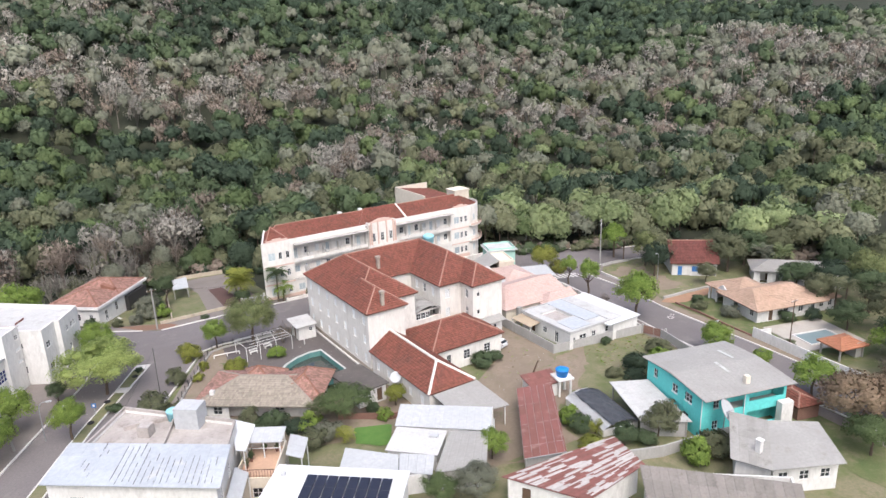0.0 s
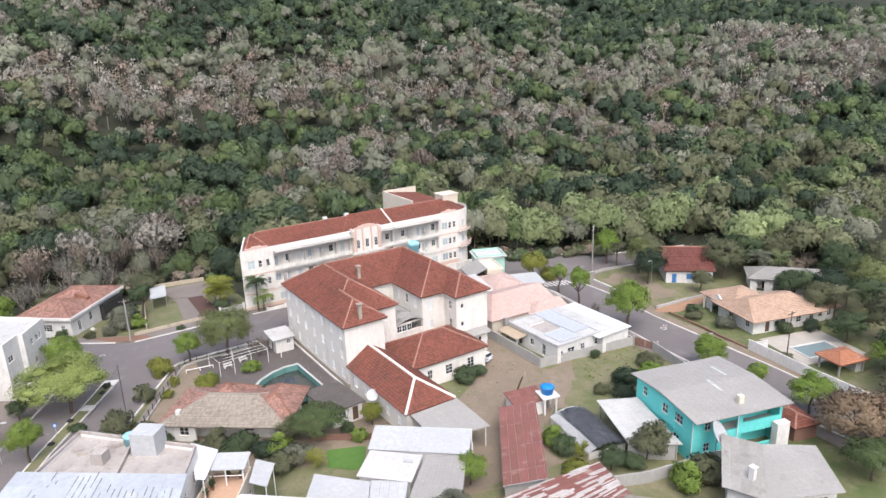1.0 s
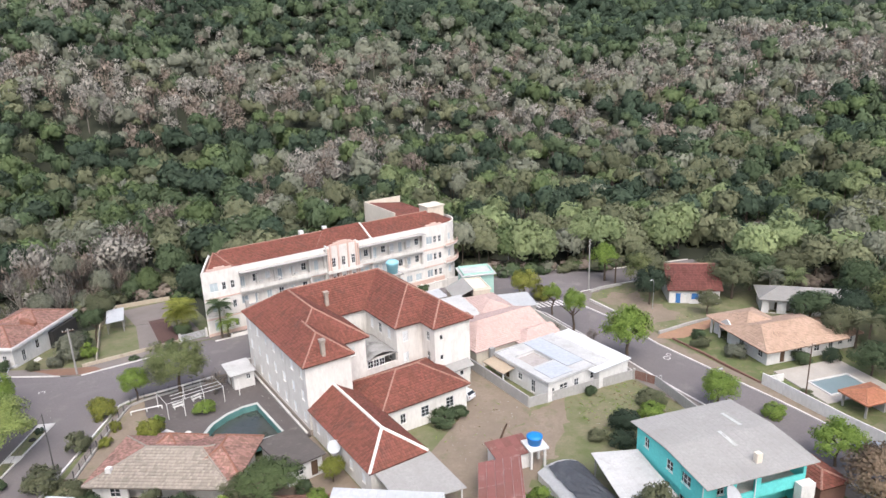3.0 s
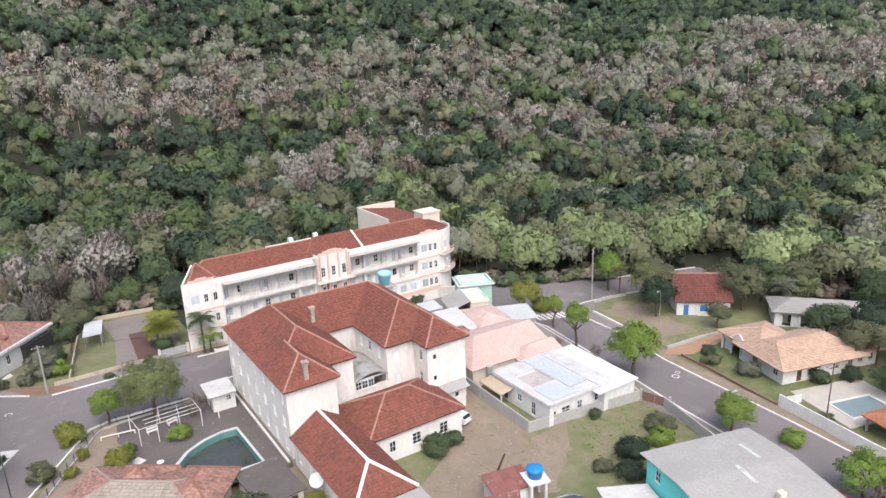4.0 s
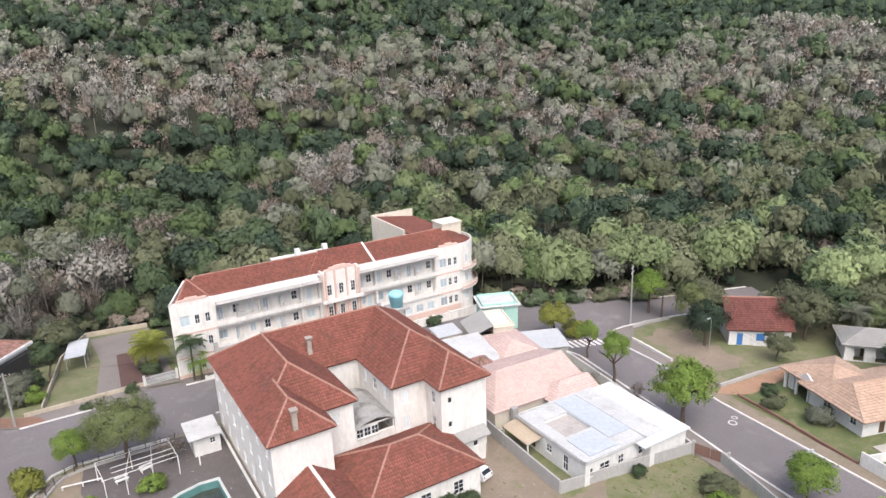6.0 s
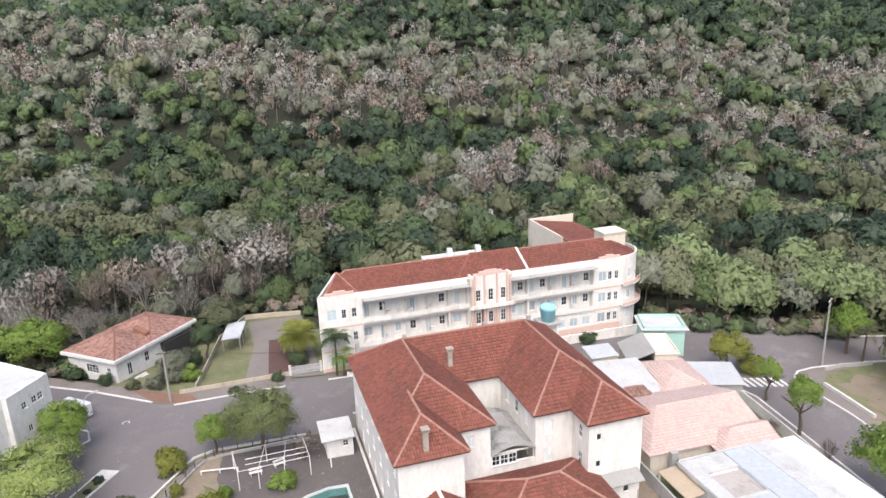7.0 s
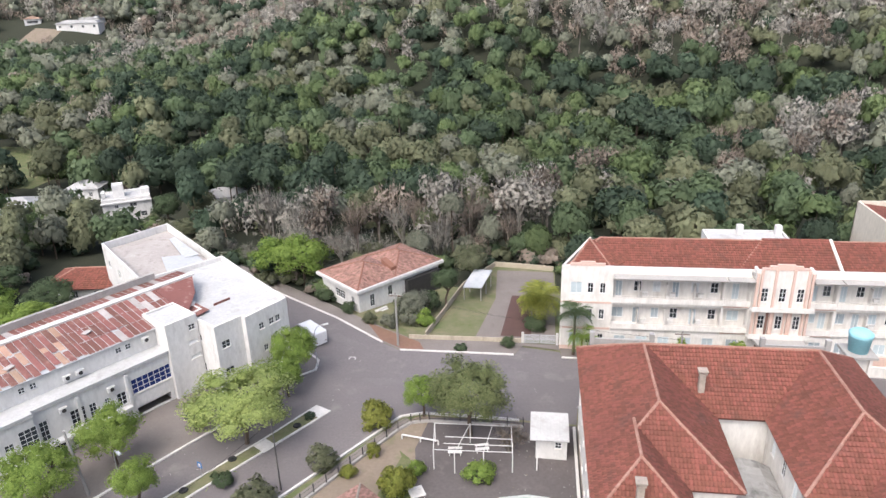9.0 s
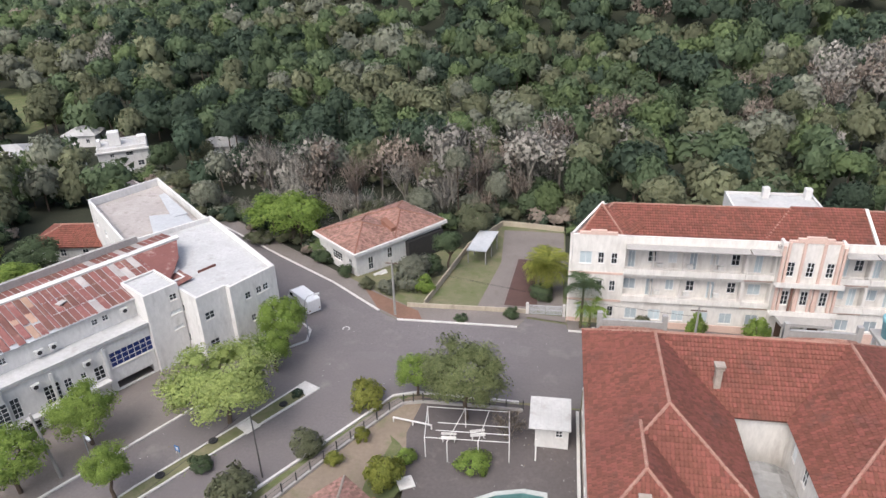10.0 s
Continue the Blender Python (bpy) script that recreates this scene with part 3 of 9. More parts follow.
def step(t):
    t = np.clip(t, 0, 1)
    return t * t * (3 - 2 * t)


def hills(x, y):
    """Height of the wooded slopes over the valley floor."""
    a = 0.20 * np.maximum(0, 0.60 * x + 0.80 * y - 348)
    b = 0.36 * np.maximum(0, 0.15 * x + 0.99 * y - 345) * step((x + 230) / 190)
    c = 0.35 * np.maximum(0, y - 0.3 * x - 660)
    h = np.maximum(np.maximum(a, b), c)
    knoll = 9 * np.exp(-((x + 352) ** 2 + (y - 588) ** 2) / 48 ** 2)
    return 150 * np.tanh(h / 150) + knoll


def terrain(x, y):
    base = -0.025 * np.clip(x - 35, 0, 75) - 0.075 * np.clip(y - 120, 0, 60)
    wave = 2.5 * np.sin(x * 0.021 + 1.3) * np.sin(y * 0.017 + 0.4) + 1.2 * np.sin(x * 0.06 + y * 0.045)
    away = step((y - 190) / 80) + step((x - 170) / 80)
    h = hills(x, y)
    return base + h + wave * np.clip(away, 0, 1) * (0.5 + h / 40)


def build_ground():
    xs = np.concatenate([np.arange(-3000, -420, 60), np.arange(-420, -120, 12), np.arange(-120, 180, 5), np.arange(180, 700, 20), np.arange(700, 3200, 80)])
    ys = np.concatenate([np.arange(-1500, 0, 75), np.arange(0, 200, 5), np.arange(200, 800, 15), np.arange(800, 3400, 80)])
    gx, gy = np.meshgrid(xs, ys)
    z = terrain(gx, gy) - 0.07
    z = np.where((gx > 29) & (gx < 41) & (gy > 89) & (gy < 101), z - 2.2, z)  # the pool's pit
    z = np.where((gx > 29) & (gx < 31) & (gy > 89) & (gy < 91), terrain(gx, gy) - 0.07, z)
    v = np.stack([gx, gy, z], -1).reshape(-1, 3)
    nx, ny = len(xs), len(ys)
    i, j = np.meshgrid(np.arange(nx - 1), np.arange(ny - 1))
    q = (j * nx + i).ravel()
    f = np.stack([q, q + 1, q + 1 + nx, q + nx], 1)
    cx, cy = v[f].mean(1)[:, 0], v[f].mean(1)[:, 1]
    town = ((cy < 136) & (cx < 150) | (cy < 157) & (cx < 46) & (cx > 10)) & ~((cx < -10) & (cy > 122)) & ~((cx > 97) & (cy > 133.5 - 0.64 * (cx - 103)))
    ob = arrays("ground", v, f, [DRYGRASS, SHADEDFLOOR, LAWN, EARTH], None, "structure", np.where(town, 0, np.where((np.abs(cx + 120) < 22) & (cy > 214) & (cy < 254), 2, np.where(np.hypot((cx + 362) * 1.2, cy - 574) < 20, 3, 1))), "sloping ground of dry grass and forest floor")
    ob.data.polygons.foreach_set("use_smooth", [True] * len(f))


def patch(name, pts, material, lift, label, kind="structure", ragged=0.0):
    bm = bmesh.new()
    if ragged:
        line = along(pts + pts[:1], 1.3)[:-1]
        pts = [(p.x + ragged * noise.noise(Vector((p.x * 0.5, p.y * 0.5, 1.7))), p.y + ragged * noise.noise(Vector((p.x * 0.5, p.y * 0.5, 8.3)))) for p in line]
    drape(bm, pts, lift)
    return part(name, bm, material, None, label, kind=kind)


LUSH = mat("lush_lawn", (0.065, 0.145, 0.03), (0.10, 0.175, 0.04), 0.8, 1.0, 0.7, 6)
OLDTAR = mat("mended_asphalt", (0.150, 0.135, 0.133), (0.175, 0.158, 0.155), 0.3, 0.95, 0.3, 4, (0.13, 0.118, 0.114), 0.5)
build_ground()
patch("road", [(-35, 44), (-21, 44), (13.8, 98), (22.3, 111), (24, 113.6), (26.5, 114.5), (43.9, 114.2), (44.2, 117.5), (90, 117.5), (96.5, 113), (98.7, 104),
               (97, 91), (95.5, 80), (94, 70), (92, 50), (90, 10), (101, 10), (102.2, 50), (103.2, 59), (104.8, 82), (106.5, 90), (109.3, 96.4), (110.9, 103),
               (114, 106), (122, 107), (145, 100), (148, 108), (128, 115), (120, 122), (111, 128), (103.4, 130.7), (98, 130), (42.7, 129.9), (42.5, 131.6),
               (37.3, 132.4), (36.3, 129.8), (20.7, 129.8), (17.7, 132), (8.9, 139.8), (-2.2, 148), (-20, 161.7), (-64, 194), (-68, 188), (-25, 155),
               (-6, 141), (4.5, 131.5), (9.6, 126.3), (10.7, 122.8), (8.7, 120.5), (5.2, 112.4), (-4.6, 95.8)], ASPHALT, 0.0, "worn grey asphalt streets and crossing")


def kerb(pts, label="whitewashed concrete kerb beside the street", width=0.28, high=0.15):
    bm = bmesh.new()
    ribbon(bm, pts, width, -0.2, high)
    return part("kerb", bm, KERB, None, label, kind="structure")


kerb([(-35, 44), (-4.6, 95.8), (5.2, 112.4), (8.7, 120.5), (10.9, 122.9), (10.4, 125.6), (4.5, 131.5), (-6, 141), (-25, 155)])
kerb([(-21, 44), (13.8, 98), (22.3, 111), (24, 113.6), (26.5, 114.5), (37.5, 114.2)])
kerb([(36.3, 129.8), (20.7, 129.8)])
kerb([(17.7, 132), (8.9, 139.8), (-2.2, 148), (-20, 161.7), (-60, 191)])
kerb([(44.2, 117.5), (90, 117.5), (96.5, 113), (98.7, 104), (97, 91), (95.5, 80), (94, 70), (92, 50), (90, 12)])
kerb([(101, 12), (102.2, 50), (103.2, 59), (104.8, 82), (106.3, 90), (107.2, 96.4), (107.4, 103), (108.1, 107), (110.1, 108.4), (113, 108.6), (122, 107.2), (144, 100.5)])
kerb([(147, 108.5), (128, 115), (120, 122), (111, 128), (103.4, 130.7), (98, 130), (42.7, 129.9)])

for x, y, w, d, rz in ((8.0, 116.0, 2.2, 7.0, 60), (22.0, 121.0, 9.0, 1.2, 6), (33.0, 124.5, 11.0, 2.0, -4), (12.5, 132.0, 7.0, 1.6, -38), (-8.0, 86.0, 1.4, 9.0, -32), (99.0, 88.0, 1.6, 8.0, 6), (104.0, 116.0, 8.0, 1.8, -25), (70.0, 123.5, 14.0, 1.6, 1)):
    c, s = math.cos(radians(rz)), math.sin(radians(rz))
    patch("asphalt_patch", [(x + c * a - s * b, y + s * a + c * b) for a, b in ((-w / 2, -d / 2), (w / 2, -d / 2), (w / 2, d / 2), (-w / 2, d / 2))], OLDTAR, 0.004, "darker mended strip in the worn asphalt", ragged=0.9)

# median island of the avenue, with its bed and cross slab
patch("traffic_island", [(-12.3, 70.3), (-10.4, 69.2), (4.3, 96.5), (15.5, 113.8), (13.6, 114.7), (9.3, 107.4), (3.2, 97.9)], DRYGRASS, 0.1, "planted median island with whitewashed kerb")
kerb([(-12.3, 70.3), (3.2, 97.9), (9.3, 107.4), (13.6, 114.7), (15.5, 113.8), (4.3, 96.5), (-10.4, 69.2)], "whitewashed kerb of the median island", 0.22)
patch("island_slab", [(9.0, 106.6), (10.6, 105.6), (11.5, 107.0), (9.9, 108.0)], KERB, 0.16, "pale concrete slab across the island")
patch("island_tip", [(13.6, 114.7), (12.7, 113.3), (14.6, 112.3), (15.5, 113.8)], KERB, 0.16, "white painted tip of the island")

patch("pavement", [(-40, 46), (-35, 44), (-4.6, 95.8), (5.2, 112.4), (8.7, 120.5), (10.9, 122.9), (10.4, 125.6), (4.5, 131.5), (2, 128), (-6, 118), (-20, 100)], PAVING, 0.06, "worn paved forecourt of the white building")
patch("pavement", [(20.7, 129.8), (36.3, 129.8), (37.5, 132.7), (42.5, 132), (42.3, 133.6), (21.5, 133.6), (18, 136), (-18, 164), (-20, 161.7), (-2.2, 148), (8.9, 139.8), (17.7, 132)], PAVING, 0.09, "worn pavement with bare red earth beside the kerb")
patch("bare_earth", [(17.4, 132.6), (21, 130), (24, 130), (23, 132.4), (17.0, 136.4), (14.0, 138.4)], REDEARTH, 0.10, "bare red earth at the street corner")
patch("pavement", [(42.7, 129.9), (98, 130), (103.4, 130.7), (101, 134), (42.4, 134)], PAVING, 0.07, "terrace pavement before the long hotel")
patch("pavement", [(44.2, 112), (72, 112), (90, 117.4), (44.2, 117.4)], PAVING, 0.06, "narrow pavement behind the courtyard building")
patch("pavement", [(90, 117.4), (96.5, 113), (98.7, 104), (97, 91), (95.5, 80), (94, 70), (92, 50), (90, 30), (87.5, 30), (89.5, 50), (91.5, 76), (94.5, 92), (95.8, 104), (93, 112), (88, 115)], PAVING, 0.07, "worn pavement along the side street")
patch("pavement", [(101, 12), (102.2, 50), (103.2, 59), (104.8, 82), (106.5, 90), (109.3, 96.4), (111.2, 95.4), (107.3, 82), (105.6, 60), (104.5, 48), (103, 12)], EARTH, 0.07, "bare earth verge along the side street")
# sandy yard, vacant plot, gardens
patch("yard", [(43, 58), (56, 58), (60, 70), (72.5, 77), (73, 93), (66, 93), (65, 83), (44, 70)], EARTH, -0.02, "bare sandy yard beside the annex")
patch("bare_earth", [(43, 58), (56, 58), (60, 70), (72.5, 77), (79, 76.8), (72, 70), (64, 66.5), (60, 64), (57, 57)], EARTH, 0.004, "trodden sandy earth across the plot", ragged=2.2)
patch("vacant_plot", [(60, 70), (72.8, 77.6), (91, 75.5), (88, 66), (76, 62.5), (64, 67)], DRYGRASS, -0.01, "vacant plot of patchy dry grass", ragged=1.8)
patch("park_ground", [(15, 98), (23.6, 112.8), (26.5, 113.9), (31, 113.9), (29, 104), (24, 98), (21, 95)], EARTH, 0.012, "patchy earth and grass in the small park")
patch("park_grass", [(24.0, 97.5), (27.4, 99.4), (27.2, 104.6), (25.6, 107.6), (24.6, 103)], LAWN, 0.016, "small patch of green grass in the park", ragged=1.4)
patch("terrace", [(27.4, 113.6), (29.0, 113.9), (43.9, 113.9), (43.9, 89.5), (41.5, 88), (40.9, 88), (40.9, 101.4), (38.6, 101.6), (36.2, 101.0), (33.8, 99.6), (31.9, 97.4), (31.1, 94.8), (31.1, 93.4), (28.0, 97.5), (27.6, 103), (26.6, 108)], DARKPAVE, 0.02, "dark paved terrace round the pool")
patch("garden", [(16, 80), (36, 72), (44, 72), (44, 89), (36, 88), (24, 96), (16, 90)], EARTH, 0.0, "garden soil behind the houses")
patch("lawn", [(33.0, 72.0), (36.4, 69.7), (39.0, 73.2), (34.8, 76.2)], LUSH, 0.04, "small bright green lawn", ragged=1.2)
patch("yard", [(23.8, 134.4), (42.4, 134.4), (42.4, 165), (31, 166), (26.5, 155)], DRYGRASS, 0.02, "grassy yard behind the low wall")
patch("driveway", [(30.6, 134.6), (37.5, 134.6), (42, 135), (42.2, 164), (32, 164), (32.6, 150)], PAVING, 0.05, "worn gravel driveway in the yard")
patch("maroon_paving", [(34.2, 135.6), (38.6, 135.6), (38.2, 151.5), (35.2, 151.5)], MAROON, 0.09, "maroon paved strip in the yard")
patch("lawn", [(78, 24), (97, 24), (99, 44), (86, 46), (80, 38)], LAWN, -0.01, "worn lawn behind the grey house", ragged=1.0)
patch("garden", [(106.5, 60), (107.8, 82), (112, 92), (122, 88), (126, 84), (127, 60), (118, 48), (106, 48)], LAWN, 0.0, "garden lawn round the peach-roofed house")
patch("garden_path", [(106.6, 83.9), (108.4, 82.1), (110.6, 81.0), (117.7, 81.1), (123, 82.8), (123, 83.2), (108.5, 84.7)], ORANGEEARTH, 0.08, "bare orange earth drive beside the house")
patch("pavement", [(106.3, 90), (107.2, 96.4), (107.4, 103), (108.1, 107), (110.1, 108.4), (113, 108.6), (122, 107.2), (122, 106.2), (114, 106.8), (110.4, 103.8), (109.6, 94.4), (108.6, 86), (107.4, 85)], PAVING, 0.065, "worn pavement round the street corner")
patch("garden_terrace", [(131, 66), (136, 65), (138.5, 71.5), (134, 73)], ORANGEEARTH, 0.05, "orange paved terrace behind the villa")
patch("field", [(109.6, 94.4), (110.4, 103.8), (114, 106.4), (122, 106.2), (128, 98), (122, 84.4), (108.8, 86.0)], DRYGRASS, 0.04, "dry grass plot with bare soil", ragged=0.8)
patch("bare_earth", [(110.6, 89), (111.6, 96), (112.6, 102.4), (118, 103.6), (121, 101), (119, 95), (120, 90), (116, 87)], EARTH, 0.05, "bare soil on the grass plot", ragged=2.4)

# ---- courtyard building: white, three storeys, red tiled roofs ----


def courtyard_building():
    b = thing("courtyard_building", 57, 101, "white three-storey building with red clay tile roofs round a court", "building", 0)
    out = [(44, 89.5), (50.6, 89.5), (50.6, 93.1), (54.7, 93.1), (54.7, 102.8), (59.8, 102.8), (59.8, 93.1), (64.1, 93.1), (64.1, 89.5), (70.4, 89.5), (70.4, 113.4), (44, 113.4)]
    three = lambda size, n, w=0.95, style="shutter", zs=(1.1, 4.3, 7.5), margin=1.6: [o for z in zs for o in row(size, n, w, z, 1.45, style, margin)]
    ops = {
        1: [(1.8, 0.8, 7.4, 1.4, "shutter")],
        2: [(2.0, 0.8, 7.4, 1.4, "shutter")],
        3: [(6.5, 0.9, 7.4, 1.4, "sash")],
        5: [(2.0, 0.9, 7.3, 1.6, "shutter"), (4.6, 0.9, 7.3, 1.6, "sash"), (7.4, 0.9, 7.3, 1.6, "shutter"), (2.0, 0.9, 3.9, 1.6, "shutter"), (7.4, 0.9, 3.9, 1.6, "sash")],
        6: [(1.5, 0.95, 7.2, 1.7, "shutter"), (1.5, 0.95, 3.8, 1.7, "shutter")],
        7: [(1.8, 0.8, 7.2, 1.5, "sash"), (1.8, 0.8, 3.8, 1.7, "sash")],
        8: [(1.2, 0.6, 7.6, 0.8, "small"), (1.2, 0.6, 4.4, 0.8, "small")],
        9: three(23.9, 6),
        10: three(26.4, 8, style="sash"),
        11: three(23.9, 7),
    }
    walls(b, out, -1.2, 10.0, PLASTER, ops, 0.3)
    # cornice under the eaves
    bm = bmesh.new()
    for (x0, y0), (x1, y1) in zip(out, out[1:] + out[:1]):
        d = Vector((x1 - x0, y1 - y0)).normalized()
        n = Vector((d.y, -d.x)) * 0.1
        prism(bm, [(x0 + n.x, y0 + n.y), (x1 + n.x, y1 + n.y), (x1 - 0.4 * n.x, y1 - 0.4 * n.y), (x0 - 0.4 * n.x, y0 - 0.4 * n.y)], 9.55, 9.78)
    part("cornice", bm, PLASTER, b)
    wings = [hip(44, 93.1, 54.7, 113.4, 10, 4.0, 0.45), hip(59.8, 93.1, 70.4, 113.4, 10, 3.95, 0.45), hip(44, 102.8, 70.4, 113.4, 10, 3.93, 0.45), hip(44, 89.5, 50.6, 101, 10, 2.75, 0.45), hip(64.1, 89.5, 70.4, 101, 10, 2.6, 0.45)]
    keep = ((0, 2), (0, 1), (0, 2, 4), (0, 1, 2), (0, 1, 2))
    for i, (planes, ridges) in enumerate(wings):
        caps = [ridges[k] for k in keep[i]]
        if i < 2:
            low, high = ridges[1 + i]
            caps.append((low + (high - low) * 0.64, high))
        tiled_roof(b, planes, ridges=caps)
    for x, y, z in ((46.9, 89.9, 10.2), (54.1, 104.4, 10.9)):
        bm = bmesh.new()
        box(bm, x - 0.26, y - 0.26, z, x + 0.26, y + 0.26, z + 2.2)
        box(bm, x - 0.36, y - 0.36, z + 2.2, x + 0.36, y + 0.36, z + 2.32)
        for dx in (-0.2, 0.2):
            box(bm, x + dx - 0.06, y - 0.06, z + 2.32, x + dx + 0.06, y + 0.06, z + 2.5)
        box(bm, x - 0.42, y - 0.42, z + 2.5, x + 0.42, y + 0.42, z + 2.6)
        part("chimney", bm, SOOTY, b, "stained plaster chimney with a flat cap")
    # covered court
    bm = bmesh.new()
    box(bm, 54.7, 93.2, -0.5, 59.8, 93.5, 4.6)
    part("court_wall", bm, PLASTER, b)
    for i in range(3):
        window(b, pose(55.3 + 0.95 * i, 93.1, 4.62), 0.9, 1.15, "grid")
    for x0, x1, z0, z1 in ((54.75, 55.9, 6.0, 6.6), (55.9, 57.25, 6.6, 6.85), (57.25, 58.6, 6.85, 6.6), (58.6, 59.75, 6.6, 6.0)):
        ends = [(x0, 100.9, z0), (x0, 92.8, z0), (x1, 92.8, z1), (x1, 100.9, z1)] if z1 > z0 else [(x1, 92.8, z1), (x1, 100.9, z1), (x0, 100.9, z0), (x0, 92.8, z0)]
        sheet(b, *ends, COURTSHEET, "court_roof", label="stained grey arched sheet roof over the court")
    bm = bmesh.new()
    box(bm, 54.7, 93.25, 5.8, 59.8, 93.4, 6.0)
    for x in (54.75, 57.3, 59.6):
        box(bm, x, 93.25, 4.6, x + 0.12, 93.4, 5.8)
    part("court_beam", bm, PLASTER, b)
    # grimy foot of the walls
    for (x0, y0), (x1, y1) in (((44, 113.4), (44, 89.5)), ((44, 89.5), (50.6, 89.5)), ((64.1, 89.5), (70.4, 89.5))):
        bm = bmesh.new()
        wall(bm, b, (x0, y0), (x1, y1), -1.2, 0.45, 0.06)
        d = Vector((x1 - x0, y1 - y0)).normalized()
        bm.transform(Matrix.Translation((d.y * 0.063, -d.x * 0.063, 0)))
        part("plinth", bm, SOOTY, b, "damp-stained grimy plinth")
    # low porches on the street side
    for x0, x1 in ((45.0, 51.8), (62.6, 69.6)):
        walls(b, [(x1, 113.5), (x1, 116.2), (x0, 116.2), (x0, 113.5)][:4], -1.2, 8.6, PLASTER, {}, 0.25, "porch_wall")
        planes, ridges = hip(x0 + 0.2, 112, x1 - 0.2, 116.0, 8.9, 1.5, 0.1)
        tiled_roof(b, planes, ridges=ridges)
        bm = bmesh.new()
        box(bm, x0, 115.9, 8.6, x1, 116.2, 9.9)
        for x in (x0, x1 - 0.5):
            box(bm, x, 115.8, 8.6, x + 0.5, 116.3, 10.7)
        part("parapet", bm, GREYWALL, b, "mossy parapet of the street porch")


def annex():
    b = thing("annex", 58, 87, "white single-storey annex with a hipped red tile roof", "building", -0.5)
    out = [(51.6, 83), (65, 83), (65, 92.9), (51.6, 92.9)]
    walls(b, out, -1.5, 3.5, PLASTER, {0: [(3.0, 0.9, 0.7, 1.5, "sash"), (6.5, 1.3, 0.6, 1.6, "grid"), (10.6, 1.3, 0.6, 1.6, "grid")], 1: [(3, 1.0, 0.8, 1.4, "sash"), (7, 1.0, 0.8, 1.4, "sash")]})
    planes, ridges = hip(51.6, 83, 65, 92.9, 3.5, 2.75, 0.4)
    tiled_roof(b, planes, ridges=ridges)
    # grey lean-to at the corner
    c = thing("side_shed", 67.2, 90.6, "small white lean-to with a grey sheet roof", "shed", -0.9)
    walls(c, [(65.3, 88.6), (69.6, 88.6), (69.6, 89.4), (65.3, 89.4)], -1.4, 2.9, PLASTER, {0: [(2.9, 0.7, 1.3, 0.8, "small")]}, 0.2)
    sheet(c, (65.0, 87.9, 2.75), (70.0, 87.9, 2.75), (70.0, 89.45, 3.4), (65.0, 89.45, 3.4), CEMENTSHEET)


def long_wing():
    b = thing("long_wing", 48, 80, "white single-storey wing with red tile roof and white ridge", "building", 0)
    out = [(44.2, 72.4), (51.4, 72.4), (51.4, 89.3), (44.2, 89.3)]
    walls(b, out, -1.2, 3.6, PLASTER, {0: [(3.6, 1.3, 0.8, 1.5, "sash")], 1: row(16.9, 4, 1.0, 1.0, 1.4, "sash", 2), 3: row(16.9, 5, 0.9, 1.0, 1.3, "shutter", 2)})
    planes, ridges = hip(44.2, 72.4, 51.4, 89.3, 3.6, 2.6, 0.33, None, ("n",))
    tiled_roof(b, planes, ridges=[], cap=RIDGE)
    bm = bmesh.new()
    for p, q in ridges[:3]:
        rod(bm, Vector(p) + Vector((0, 0, 0.06)), Vector(q) + Vector((0, 0, 0.06)), 0.2, 0.2, 8)
    part("white_ridge", bm, WHITERIDGE, b, "white mortar ridge")
    # porch at its end
    c = thing("end_porch", 48, 69, "grey sheet porch on posts at the wing's end", "porch")
    sheet(c, (44.6, 66.0, 2.7), (52.0, 64.6, 2.7), (52.0, 72.3, 3.3), (44.6, 72.3, 3.3), CEMENTSHEET)
    for x, y in ((45, 66.3), (47.3, 66.0), (49.6, 65.5), (51.7, 65.2)):
        bm = bmesh.new()
        rod(bm, (x, y, -0.5), (x, y, 2.66), 0.09, 0.09, 8)
        part("post", bm, WHITE, c)
    d = thing("satellite_dish", 43.4, 80.4, "round pale satellite dish on a short post", "satellite dish")
    bm = bmesh.new()
    lathe(bm, (0, 0, 0), [(0.05, 0.0), (0.35, 0.03), (0.65, 0.12), (0.85, 0.24), (0.83, 0.26), (0.62, 0.15), (0.3, 0.06), (0.02, 0.04)], 20)
    bm.transform(pose(43.4, 80.4, 2.9, 52, 0, -35))
    part("dish", bm, LIGHTSHEET, d, smooth=True)
    bm = bmesh.new()
    rod(bm, (43.5, 80.5, 0), (43.45, 80.45, 2.95), 0.06)
    part("mast", bm, STEEL, d)


courtyard_building()
annex()
long_wing()

# ---- long hotel ----


